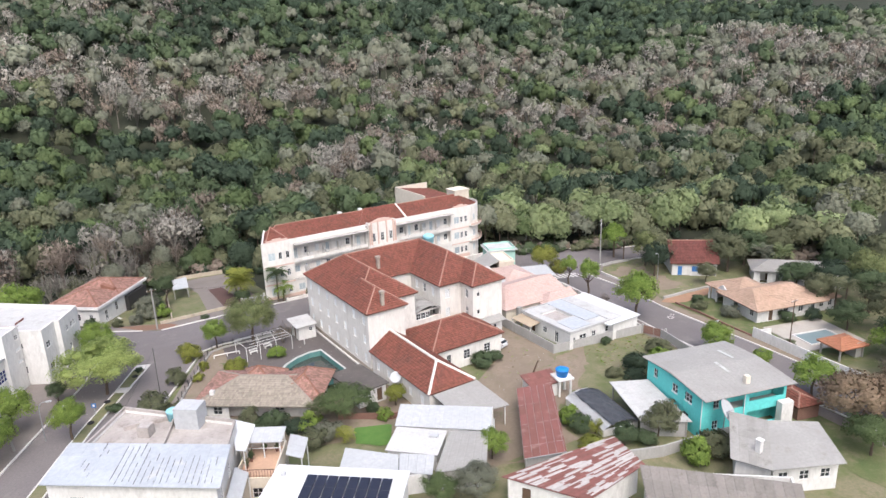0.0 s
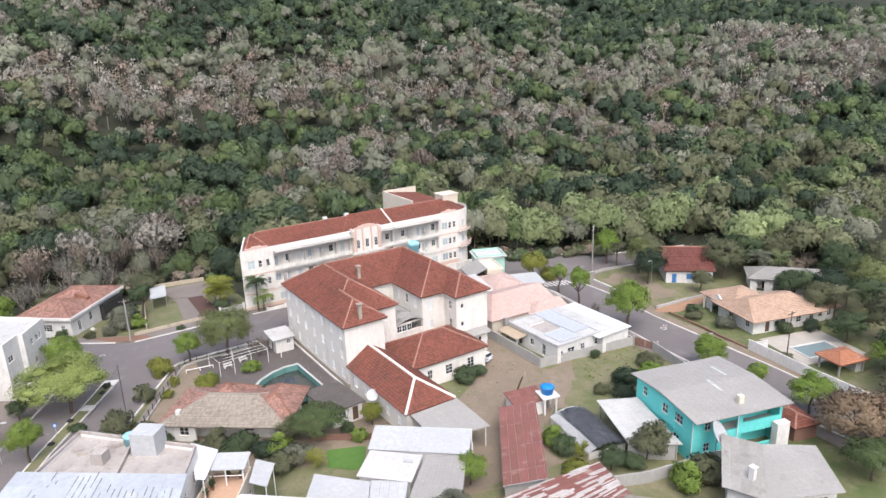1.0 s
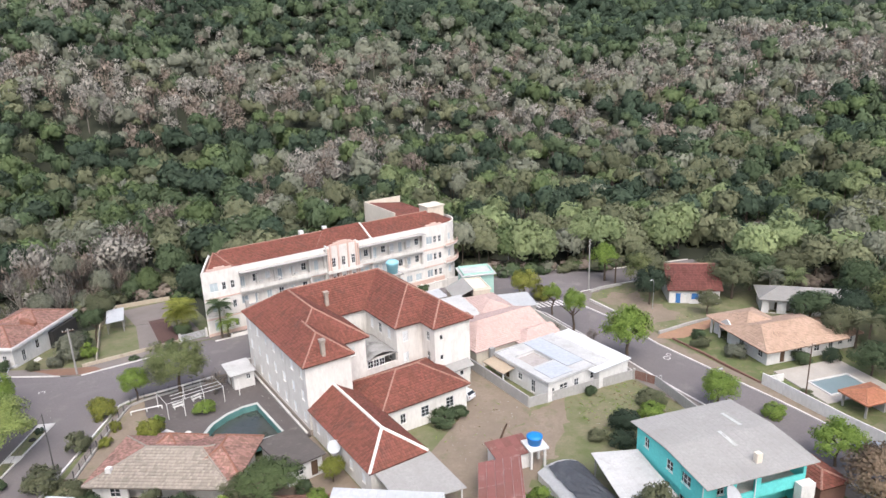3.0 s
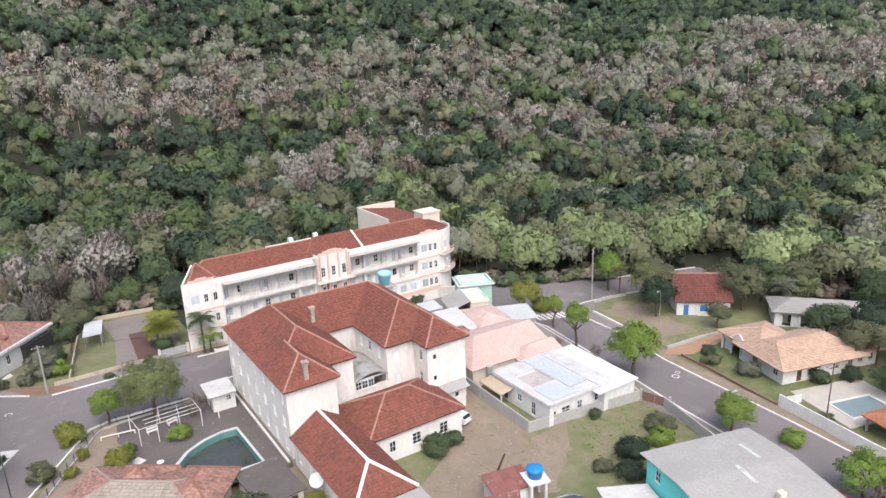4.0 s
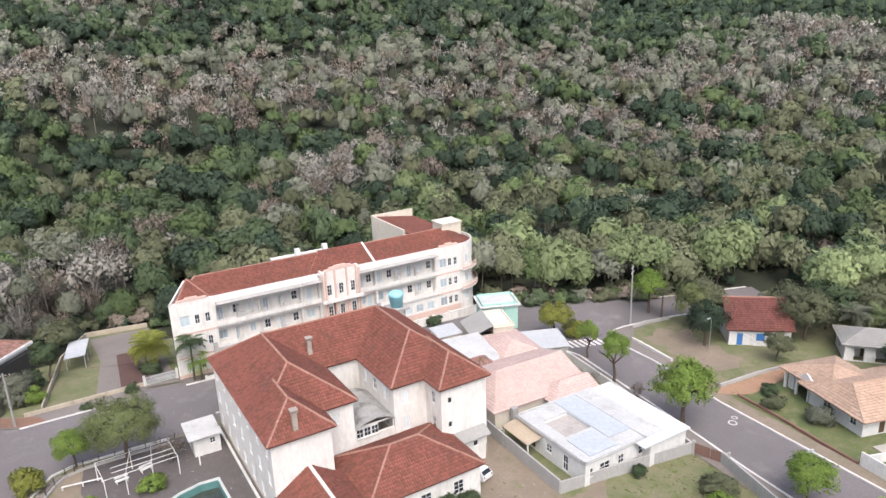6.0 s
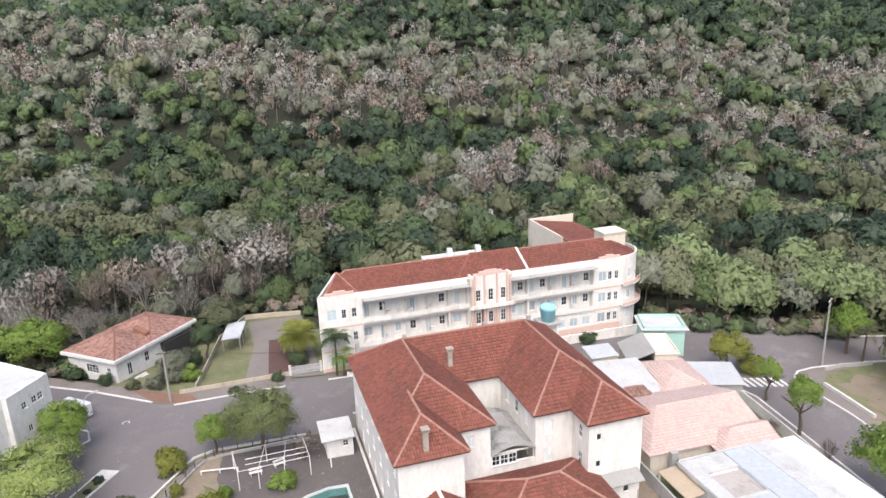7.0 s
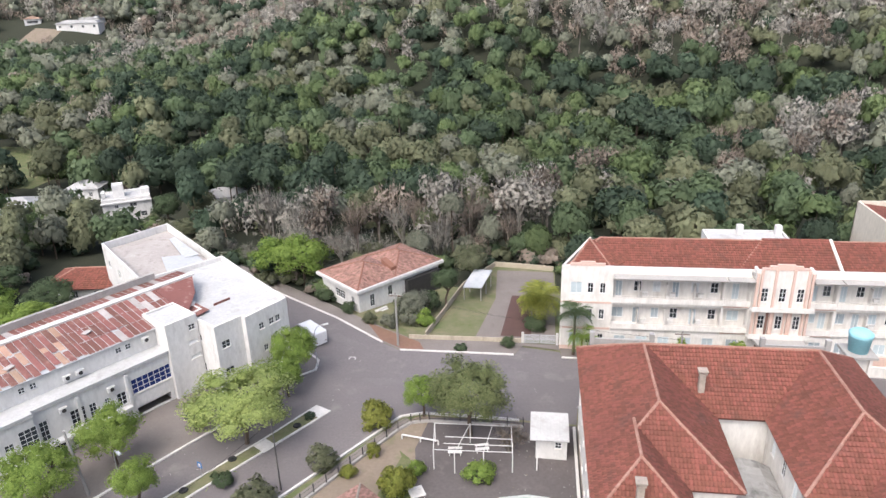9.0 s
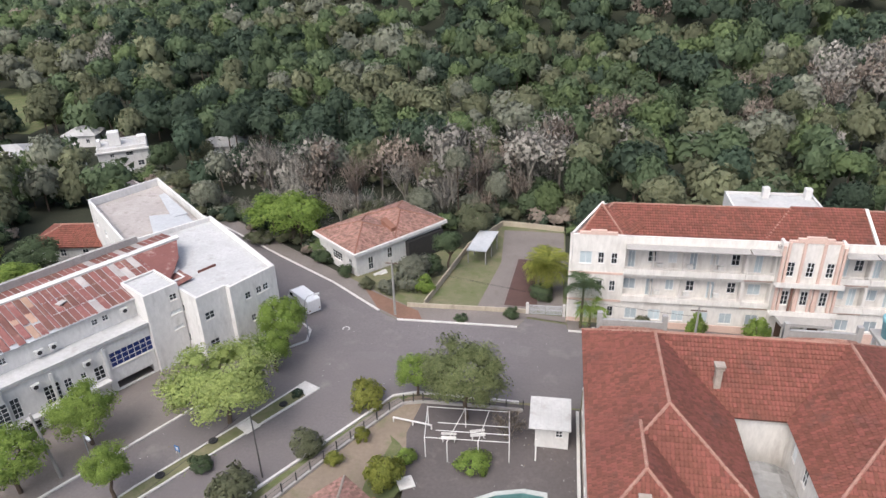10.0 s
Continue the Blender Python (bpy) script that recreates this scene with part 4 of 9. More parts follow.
def hotel():
    z0, storey, top = -1.3, 3.85, 10.6
    y = 132.8
    b = thing("hotel", 70, 138, "long cream three-storey art deco hotel with red tile roof and balconies", "hotel", z0)
    levels = [z0 + 0.15, z0 + storey, z0 + 2 * storey]
    deep = 1.1

    def bay(x0, x1, kind):
        """One stretch of the front: plain windows, or open loggias with a back wall."""
        ops, size = [], x1 - x0
        if kind == "plain":
            for z in levels:
                ops += [(size * 0.3, 1.5, z + 0.9, 1.7, "curtain"), (size * 0.58, 0.75, z + 1.0, 1.5, "sash"), (size * 0.82, 0.75, z + 1.0, 1.5, "sash")]
            bm = bmesh.new()
            wall(bm, b, (x0, y), (x1, y), z0 - 1.5, top + 0.7, 0.3, ops)
            part("front_wall", bm, PLASTER, b)
            return
        for k, z in enumerate(levels):
            if k:
                ops.append((size / 2, size - 0.3, z + 0.3, storey - 0.95, None))
        zb = levels[0]
        n = max(1, round(size / 2.6))
        ops += row(size, n, 1.5, zb + 0.9, 1.5, "curtain", 1.4)
        bm = bmesh.new()
        wall(bm, b, (x0, y), (x1, y), z0 - 1.5, top + 0.7, 0.22, ops)
        part("front_wall", bm, PLASTER, b)
        back = []
        for k, z in enumerate(levels[1:]):
            n = max(1, round(size / 2.2))
            for i, o in enumerate(row(size, n, 1.0, z + 0.95, 1.5, ("curtain", "shutter", "sash", "shutter")[(n + k) % 4], 1.0)):
                if (i * 5 + k * 3 + n) % 4 == 2:
                    o = (*o[:4], "sash")
                elif (i * 3 + k) % 5 == 1:
                    o = (*o[:4], "curtain")
                if (i + k) % 3 == 1:
                    o = (o[0], 0.9, z + 0.05, 2.4, "curtain")
                elif (i + k) % 4 == 0:
                    o = (o[0], 1.5, z + 0.9, 1.5, "curtain")
                back.append(o)
        bm = bmesh.new()
        wall(bm, b, (x0, y + deep), (x1, y + deep), z0 + storey, top, 0.2, back)
        for x in (x0, x1 - 0.2):
            box(bm, x, y + 0.22, z0 + storey, x + 0.2, y + deep, top)
        part("loggia_wall", bm, PLASTER, b)
        for z in levels[1:]:
            k = int(size / 3.5)
            for i in range(1, k):
                bm = bmesh.new()
                x = x0 + size * i / k
                box(bm, x - 0.06, y + 0.22, z + 0.003, x + 0.06, y + deep - 0.003, z + 2.4)
                part("partition", bm, PLASTER, b)
                bm = bmesh.new()
                box(bm, x + 0.5, y + deep - 0.45, z + 0.5, x + 1.2, y + deep - 0.003, z + 0.95)
                part("air_conditioner", bm, WHITE, b)
            bm = bmesh.new()
            box(bm, x0, y - 0.35, z - 0.16, x1, y + deep, z)
            part("balcony_floor", bm, PLASTER, b)
            for name, lo, hi, near, far in (("parapet", 0.0, 0.62, -0.34, -0.22), ("handrail", 0.83, 0.9, -0.33, -0.25)):
                bm = bmesh.new()
                box(bm, x0 + 0.05, y + near, z + lo, x1 - 0.05, y + far, z + hi)
                part(name, bm, PLASTER, b)
            k = int(size / 1.4)
            if "baluster" not in CACHE:
                bm = bmesh.new()
                box(bm, 0, 0, 0, 0.05, 0.05, 0.21)
                CACHE["baluster"] = finish(bm, "baluster", PLASTER)
            for i in range(k + 1):
                place("baluster", CACHE["baluster"], b, pose(x0 + 0.1 + (size - 0.25) * i / k, y - 0.32, z + 0.621))
        # slim canopy over the upper loggia
        bm = bmesh.new()
        box(bm, x0 + 0.1, y - 1.5, top - 0.45, x1 - 0.1, y - 0.003, top - 0.33)
        part("canopy", bm, CONCRETE, b, "stained concrete canopy over the upper loggia")

    bay(42.4, 49.0, "plain")
    bay(49.0, 63.2, "loggia")
    bay(63.2, 66.5, "loggia")
    bay(73.4, 76.97, "loggia")
    bay(76.97, 89.2, "loggia")
    bay(89.2, 94.4, "plain")
    # centrepiece with fluted piers
    cx0, cx1, yc = 66.5, 73.4, y - 0.9
    ops = [(1.3 + 2.15 * i, 0.85, levels[2] + 0.9, 1.9, "grid") for i in range(3)] + [(1.3 + 2.15 * i, 0.85, levels[1] + 0.9, 1.9, "grid") for i in range(3)] + [(1.9, 1.9, levels[0], 2.7, "door"), (4.9, 1.9, levels[0], 2.7, "door")]
    bm = bmesh.new()
    wall(bm, b, (cx0, yc), (cx1, yc), z0 - 1.5, top + 1.1, 0.3, ops)
    for x in (cx0, cx1 - 0.3):
        box(bm, x, yc + 0.3, z0 - 1.5, x + 0.3, y + 0.3, top + 1.1)
    part("centrepiece_wall", bm, PLASTER, b)
    for i, x in enumerate((cx0 + 0.05, cx0 + 0.55, cx0 + 2.2, cx0 + 4.35, cx1 - 0.8, cx1 - 0.3)):
        bm = bmesh.new()
        box(bm, x, yc - 0.28, levels[1] + 0.2, x + 0.28, yc - 0.003, top + (1.2 if 0 < i < 5 else 0.7))
        part("pier", bm, SALMON, b)
    for x in (cx0 + 1.9, cx0 + 2.6, cx0 + 4.0, cx0 + 4.75):
        bm = bmesh.new()
        rod(bm, (x, yc - 0.2, levels[1] + 0.1), (x, yc - 0.2, levels[2] - 0.2), 0.16, 0.16, 10)
        part("column", bm, BRICKRED if x < 69 else SALMON, b)
    bm = bmesh.new()
    for k, (x0, x1, h0, h) in enumerate(((cx0 + 0.6, cx1 - 0.6, 1.1, 1.35), (cx0 + 1.5, cx1 - 1.5, 1.35, 1.65), (cx0 + 2.4, cx1 - 2.4, 1.65, 1.85))):
        box(bm, x0, yc - 0.08 + 0.01 * k, top + h0, x1, yc + 0.34 - 0.01 * k, top + h)
    part("crest", bm, SALMON, b, "stepped salmon crest")
    slab_top = bmesh.new()
    box(slab_top, cx0 - 0.3, yc + 0.31, top + 0.1, cx1 + 0.3, y + 1.0, top + 0.5)
    part("centrepiece_roof", slab_top, CONCRETE, b)
    for z in levels[1:]:
        bm = bmesh.new()
        box(bm, cx0 - 0.3, yc - 0.9, z - 0.15, cx1 + 0.3, yc, z)
        box(bm, cx0 - 0.3, yc - 0.9, z, cx1 + 0.3, yc - 0.78, z + 0.5)
        part("balcony_floor", bm, PLASTER, b)
    bm = bmesh.new()
    prism(bm, [(cx0 + 0.2, yc), (cx0 + 0.6, yc - 2.6), (cx1 - 0.6, yc - 2.6), (cx1 - 0.2, yc)][::1], levels[1] - 0.55, levels[1] - 0.15)
    part("entrance_canopy", bm, CONCRETE, b)
    for x in (cx0 + 1.0, cx1 - 1.4, (cx0 + cx1) / 2 - 0.2):
        bm = bmesh.new()
        box(bm, x, yc - 2.3, z0 - 1, x + 0.4, yc - 1.9, levels[1] - 0.55)
        part("canopy_column", bm, PLASTER, b)
    # salmon bands across the front
    for z in (levels[1] - 0.5, levels[2] - 0.5):
        for x0, x1 in ((42.4, 49.0), (63.2, 66.4), (73.5, 76.97), (89.2, 94.4)):
            bm = bmesh.new()
            box(bm, x0, y - 0.06, z, x1, y - 0.003, z + 0.3)
            part("band", bm, SALMON, b)
    for x0, x1 in ((42.4, 66.4), (73.5, 94.4)):
        bm = bmesh.new()
        box(bm, x0, y - 0.1, z0 - 1.2, x1, y - 0.004, z0 + 0.75)
        part("plinth", bm, SALMON, b)
    for x0, x1 in ((43.5, 48), (90, 94)):
        bm = bmesh.new()
        box(bm, x0, y - 0.05, top + 0.7, x1, y + 0.3, top + 1.05)
        box(bm, x0 + 1.3, y - 0.05, top + 1.05, x1 - 1.3, y + 0.3, top + 1.3)
        part("crest", bm, SALMON, b)
    # rounded east end
    r, cy = 5.3, y + 5.3
    arc = lambda rad, k=14: [(94.4 + rad * math.sin(math.pi * i / k), cy - rad * math.cos(math.pi * i / k)) for i in range(k + 1)]
    pts = arc(r)
    for i in range(len(pts) - 1):
        bm = bmesh.new()
        ops = []
        if i % 2 == 1:
            ops = [(0.6, 0.85, z + 0.9, 1.6, "curtain" if i % 4 == 1 else "sash") for z in levels]
        wall(bm, b, pts[i], pts[i + 1], z0 - 2, top + 0.7, 0.25, ops)
        part("curved_wall", bm, PLASTER, b)
    for z in levels[1:]:
        bm = bmesh.new()
        prism(bm, arc(r + 1.0), z - 0.18, z)
        part("balcony_floor", bm, PLASTER, b)
        a1, a0 = arc(r + 1.0), arc(r + 0.88)
        for name, lo, hi in (("parapet", 0.0, 0.5), ("handrail", 0.85, 0.92)):
            bm = bmesh.new()
            rings = [[bm.verts.new((*p, z + h)) for p, h in ((o, lo), (q, lo), (q, hi), (o, hi))] for o, q in zip(a1, a0)]
            for r0, r1 in zip(rings, rings[1:]):
                for k in range(4):
                    bm.faces.new((r0[k], r1[k], r1[(k + 1) % 4], r0[(k + 1) % 4]))
            bm.faces.new(rings[0])
            bm.faces.new(rings[-1][::-1])
            part(name, bm, SALMON, b)
        for p in a1[1:-1]:
            bm = bmesh.new()
            box(bm, p[0] - 0.08, p[1] - 0.03, z + 0.502, p[0] - 0.03, p[1] + 0.03, z + 0.848)
            part("baluster", bm, SALMON, b)
    # terrace wall before the front
    for x0, x1 in ((45.6, 64.6), (76.4, 97.0)):
        bm = bmesh.new()
        box(bm, x0, y - 2.9, z0 - 2, x1, y - 2.7, z0 + 0.75)
        box(bm, x0, y - 2.95, z0 + 0.76, x1, y - 2.65, z0 + 0.86)
        k = int((x1 - x0) / 3.2)
        for i in range(k + 1):
            x = x0 + (x1 - x0 - 0.35) * i / k
            box(bm, x, y - 2.98, z0 - 2, x + 0.35, y - 2.62, z0 + 1.05)
        part("terrace_wall", bm, PLASTER, b)
    # side, back and rear wing
    bm = bmesh.new()
    wall(bm, b, (46.6, y + 10.6), (42.4, y), z0 - 2, top + 0.7, 0.3, [(3, 0.9, z + 1, 1.5, "sash") for z in levels] + [(7.4, 0.9, z + 1, 1.5, "sash") for z in levels])
    part("side_wall", bm, PLASTER, b)
    bm = bmesh.new()
    wall(bm, b, (94.4, y + 10.6), (46.6, y + 10.6), z0 - 3, top + 0.4, 0.3)
    part("back_wall", bm, PLASTER, b)
    zr = top + 0.05
    planes = [[(42.7, y + 0.3, zr), (94.4, y + 0.3, zr), (94.4, y + 5.3, zr + 2.6), (47.6, y + 5.3, zr + 2.6)],
              [(94.4, y + 10.5, zr), (46.9, y + 10.5, zr), (47.6, y + 5.3, zr + 2.6), (94.4, y + 5.3, zr + 2.6)],
              [(46.9, y + 10.5, zr), (42.7, y + 0.3, zr), (47.6, y + 5.3, zr + 2.6)]]
    ends = arc(r - 0.3, 8)
    for p, q in zip(ends, ends[1:]):
        planes.append([(*p, zr), (*q, zr), (94.4, y + 5.3, zr + 2.6)])
    A, B = Vector((47.6, y + 5.3, zr + 2.6)), Vector((94.4, y + 5.3, zr + 2.6))
    tiled_roof(b, planes, ridges=[(A, B), (Vector((42.7, y + 0.3, zr)), A), (Vector((46.9, y + 10.5, zr)), A)])
    # cross gable behind the centrepiece
    planes = [[(64.6, y + 0.25, zr + 0.28), (76.8, y + 0.25, zr + 0.28), (76.8, y + 5.3, zr + 2.85), (68.6, y + 5.3, zr + 2.85)], [(64.3, y + 0.3, zr + 0.05), (64.6, y + 0.25, zr + 0.28), (68.6, y + 5.3, zr + 2.85), (68.2, y + 5.3, zr + 2.62)]]
    tiled_roof(b, planes, ridges=[(Vector((64.6, y + 0.3, zr + 0.2)), Vector((68.6, y + 5.3, zr + 2.78)))])
    # small front hip over the end bay
    tip = Vector((46.2, y + 4.8, zr + 2.62))
    low = [Vector((43.3, y + 0.25, zr + 0.16)), Vector((48.9, y + 0.25, zr + 0.16))]
    tiled_roof(b, [[low[0], low[1], tip], [low[1], Vector((51.5, y + 2.2, zr + 1.1)), tip]], ridges=[(low[0], tip), (low[1], tip)])
    bm = bmesh.new()
    solid(bm, [(76.8, y + 0.1, zr + 0.6), (77.15, y + 0.1, zr + 0.6), (77.15, y + 5.3, zr + 3.0), (76.8, y + 5.3, zr + 3.0)], 0.7)
    solid(bm, [(77.15, y + 10.5, zr + 0.4), (76.8, y + 10.5, zr + 0.4), (76.8, y + 5.3, zr + 3.0), (77.15, y + 5.3, zr + 3.0)], 0.7)
    part("fire_wall", bm, PLASTER, b, "white fire wall across the roof")
    # stair tower
    bm = bmesh.new()
    box(bm, 93.6, y + 4.6, zr - 0.4, 97.8, y + 8.2, zr + 3.4)
    box(bm, 93.4, y + 4.4, zr + 3.4, 98.0, y + 8.4, zr + 3.65)
    part("stair_tower", bm, CREAM, b)
    # rear wing with red roof behind a raised side wall
    bm = bmesh.new()
    wall(bm, b, (88.2, 158), (88.2, y + 10.3), -6, zr + 2.1, 0.3)
    wall(bm, b, (98.2, y + 9.2), (98.2, 158), -6, zr + 0.4, 0.3)
    wall(bm, b, (98.2, 158), (88.2, 158), -6, zr + 2.1, 0.3)
    part("rear_wing_wall", bm, CREAM, b)
    tiled_roof(b, [[(98.4, y + 8, zr + 0.3), (98.4, 157.8, zr + 0.3), (88.5, 157.8, zr + 1.7), (88.5, y + 8, zr + 1.7)]])
    # flat white block behind the middle
    c = thing("rear_block", 71, 153.6, "white flat-roofed block behind the hotel", "building", -2.5)
    walls(c, [(65.4, 150.2), (77.6, 150.2), (77.6, 157.2), (65.4, 157.2)], -6, 7.9, WHITE, {}, 0.25)
    for x in (70.4, 76.2):
        bm = bmesh.new()
        box(bm, x, 155.6, 7.5, x + 0.9, 156.6, 9.1)
        part("parapet_stub", bm, WHITE, c)
    bm = bmesh.new()
    solid(bm, [(65.7, 150.5, 7.4), (77.3, 150.5, 7.4), (77.3, 156.9, 7.6), (65.7, 156.9, 7.6)], 0.3)
    part("roof", bm, WHITEROOF, c)


hotel()

# ---- white institutional building by the avenue ----


def clinic():
    b = thing("institute", 6.0, 124.0, "large white institutional building with a rusted metal roof", "building", 0, 58)
    M = PLACE[b]
    w = lambda s, q: tuple((M @ Vector((s, -q, 0))).to_2d())
    z = lambda s, q, h: (*w(s, q), h)
    # tall end block
    out = [w(-9.0, -4.5), w(-9.0, 0.2), w(-5.2, 0.2), w(-5.2, 1.0), w(1.4, 0.6), w(4.9, -19.0), w(-6.6, -20.6), w(-6.6, -8), w(-12, -8), w(-12, -4.5)]
    grey = {0: [(1.0, 0.9, 2.0, 1.2, "sash"), (1.0, 0.9, 6.2, 0.9, "grid")], 1: [(1.3, 1.2, 5.9, 1.0, "grid"), (1.3, 1.2, 2.2, 1.0, "grid")],
            3: [(2.3, 0.8, 6.6, 0.9, "grid"), (3.9, 0.8, 6.6, 0.9, "grid"), (4.9, 0.8, 6.6, 0.9, "grid"), (2.6, 0.7, 3.4, 0.9, "grid"), (5.2, 0.7, 3.2, 0.9, "grid"), (4.2, 1.1, 0.2, 2.0, "grid")],
            4: row(19.8, 5, 1.3, 5.8, 1.2, "sash", 2) + row(19.8, 5, 1.3, 1.4, 1.2, "sash", 2), 9: [(1.2, 0.9, 5.0, 0.9, "grid")]}
    walls(b, out, -3, 9.2, WHITE, grey, 0.3)
    bm = bmesh.new()
    solid(bm, [z(-11.75, -4.75, 8.6), z(-8.75, -4.75, 8.6), z(-8.75, -0.05, 8.6), z(-4.95, -0.05, 8.6), z(-4.95, 0.75, 8.6), z(1.15, 0.35, 8.6), z(4.6, -18.8, 8.55), z(-6.35, -20.3, 8.55), z(-6.35, -7.75, 8.6), z(-11.75, -7.75, 8.6)][::1], 0.3)
    part("flat_roof", bm, WHITEROOF, b)
    bm = bmesh.new()
    wall(bm, b, w(-5.0, -6.0), w(-2.6, -6.0), 8.6, 8.9, 0.1)
    solid(bm, [z(-8.6, -9.6, 8.75), z(-8.6, -4.8, 8.75), z(-6.4, -4.8, 9.05), z(-6.4, -9.6, 9.05)], 0.06)
    part("loose_sheet", bm, RUSTPALE, b)
    # block along the side street
    out = [w(-6.6, -20.7), w(4.9, -19.1), w(9.4, -42.6), w(-2.4, -42.4)]
    walls(b, out, -5, 8.2, WHITE, {1: row(23.9, 7, 1.3, 4.8, 1.2, "sash", 2) + row(23.9, 7, 1.3, 0.2, 1.2, "sash", 2), 3: row(22, 4, 1.2, 4.8, 1.2, "sash", 3)}, 0.3)
    bm = bmesh.new()
    solid(bm, [z(-6.2, -21.0, 7.3), z(4.5, -19.6, 7.3), z(8.9, -42.2, 7.0), z(-2.1, -42.0, 7.0)], 0.3)
    part("flat_roof", bm, DIRTYROOF, b)
    bm = bmesh.new()
    solid(bm, [z(-2.3, -22.0, 7.7), z(3.6, -21, 7.7), z(4.6, -26, 7.9), z(0.6, -29, 8.0)], 0.08)
    solid(bm, [z(2.6, -26, 7.9), z(4.6, -25, 8.1), z(7.4, -37, 7.5), z(6.4, -37, 7.4)], 0.08)
    part("metal_flashing", bm, LIGHTSHEET, b)
    # long wing and its metal roof
    out = [w(-64, -5.8), w(-13.0, -5.8), w(-6.7, -5.8), w(-6.7, -17.4), w(-64, -17.4)]
    up = [(p + d, 0.7, 7.75, 0.7, "grid") for p in (4.0, 14.6, 25.2, 35.8, 46.2) for d in (0.0, 1.15)]
    walls(b, out, -1.5, 9.0, WHITE, {0: up}, 0.3)
    sheet(b, z(-64.5, -5.5, 9.1), z(-21.0, -5.5, 9.1), z(-21.0, -13.0, 10.5), z(-64.5, -13.0, 10.5), TANRUST, "metal_roof", label="tan rusted metal roof", deck=LIGHTSHEET, seam=0.3, panels=0.8, alt=RUSTPALE, share=0.7)
    sheet(b, z(-21.0, -5.5, 9.1), z(-9.0, -5.5, 9.1), z(-9.0, -13.0, 10.5), z(-21.0, -13.0, 10.5), RUSTPALE, "metal_roof", label="rusted metal roof with bare patches", deck=LIGHTSHEET, seam=0.3, panels=0.8, alt=PALEBARE, share=0.12)
    sheet(b, z(-3.3, -17.2, 10.05), z(-64.5, -17.2, 10.05), z(-64.5, -13.7, 10.5), z(-3.3, -13.7, 10.5), RUSTPALE, "metal_roof", deck=LIGHTSHEET, seam=0.3, panels=0.8, alt=PALEBARE, share=0.25)
    bm = bmesh.new()
    solid(bm, [z(-64.5, -12.9, 10.75), z(-3.2, -12.9, 10.75), z(-3.0, -13.8, 10.75), z(-64.5, -13.8, 10.75)], 0.25)
    part("white_gutter", bm, WHITE, b)
    bm = bmesh.new()
    solid(bm, [z(-9.0, -5.5, 9.13), z(-5.4, -9.4, 9.8), z(-3.6, -12.8, 10.52), z(-9.0, -12.9, 10.52)], 0.08)
    part("metal_roof", bm, RUST, b)
    bm = bmesh.new()
    wall(bm, b, w(-6.7, -17.4), w(-64.5, -17.4), 8.9, 11.0, 0.5)
    part("back_parapet", bm, CONCRETE, b)
    for s, q, h in ((-28.0, -8.6, 9.75), (-19.4, -9.4, 9.95)):
        bm = bmesh.new()
        v = obox(bm, (0, 0, 0), (1.0, 0.7, 0.12), 25)
        bmesh.ops.transform(bm, matrix=M @ pose(s, -q, h), verts=v)
        part("roof_patch", bm, PALEBARE, b, "pale loose sheet lying on the roof")
    # stair tower
    tower = [w(-13.2, -3.2), w(-9.1, -3.2), w(-9.1, -8.4), w(-13.2, -8.4)]
    walls(b, tower, -1.0, 10.1, WHITE, {0: [(3.3, 0.9, 8.2, 0.8, "grid"), (3.2, 1.3, 6.4, 0.5, "shutter"), (3.2, 1.3, 4.4, 0.5, "shutter")]}, 0.25, "tower_wall")
    bm = bmesh.new()
    solid(bm, [z(-12.9, -3.5, 9.9), z(-9.4, -3.5, 9.9), z(-9.4, -8.1, 9.9), z(-12.9, -8.1, 9.9)], 0.2)
    part("tower_roof", bm, WHITEROOF, b)
    # front wing, one storey lower, its left part standing a little forward
    for s0, s1, q0, lowest in ((-28.6, -13.25, -3.7, 0), (-64.0, -28.65, -3.1, 1)):
        size = s1 - s0
        ops = []
        if not lowest:
            ops = [(size - 2.4, 4.9, 3.1, 1.9, "blue"), (size - 2.6, 4.2, 0.2, 1.1, None), (0.9, 0.9, 2.5, 2.4, "grid"), (4.4, 1.6, 2.4, 2.2, "grid"), (6.0, 0.8, 2.4, 2.0, "grid"), (7.6, 0.6, 3.5, 0.7, "grid"), (9.2, 1.1, 2.4, 1.7, "grid")]
            ops += [(1.6 + 2.6 * i, 1.9, 0.3, 1.2, "grid") for i in range(3)]
        else:
            for p in (3.0, 12.0, 21.0, 30.0):
                ops += [(p, 1.8, 2.6, 2.6, "grid"), (p + 2.7, 0.9, 3.6, 0.8, "grid"), (p + 4.6, 1.8, 2.6, 2.6, "grid")]
                ops += [(p, 1.9, 0.3, 1.3, "grid"), (p + 2.4, 1.9, 0.3, 1.3, "grid"), (p + 4.8, 1.9, 0.3, 1.3, "grid")]
        walls(b, [w(s0, q0), w(s1, q0), w(s1, -5.75), w(s0, -5.75)], -1.5, 6.45, WHITE, {0: ops}, 0.3, "front_wall")
        bm = bmesh.new()
        solid(bm, [z(s0 - 0.1, q0 + 0.3, 6.8), z(s1 + 0.02, q0 + 0.3, 6.8), z(s1 + 0.02, -5.78, 6.85), z(s0 - 0.1, -5.78, 6.85)], 0.35)
        part("low_roof", bm, WHITEROOF, b)
        bm = bmesh.new()
        end = s1 - (5.4 if not lowest else 0)
        solid(bm, [z(s0, q0 + 0.8, 2.2), z(end, q0 + 0.8, 2.2), z(end, q0 + 0.004, 2.25), z(s0, q0 + 0.004, 2.25)], 0.3)
        part("front_ledge", bm, WHITE, b)
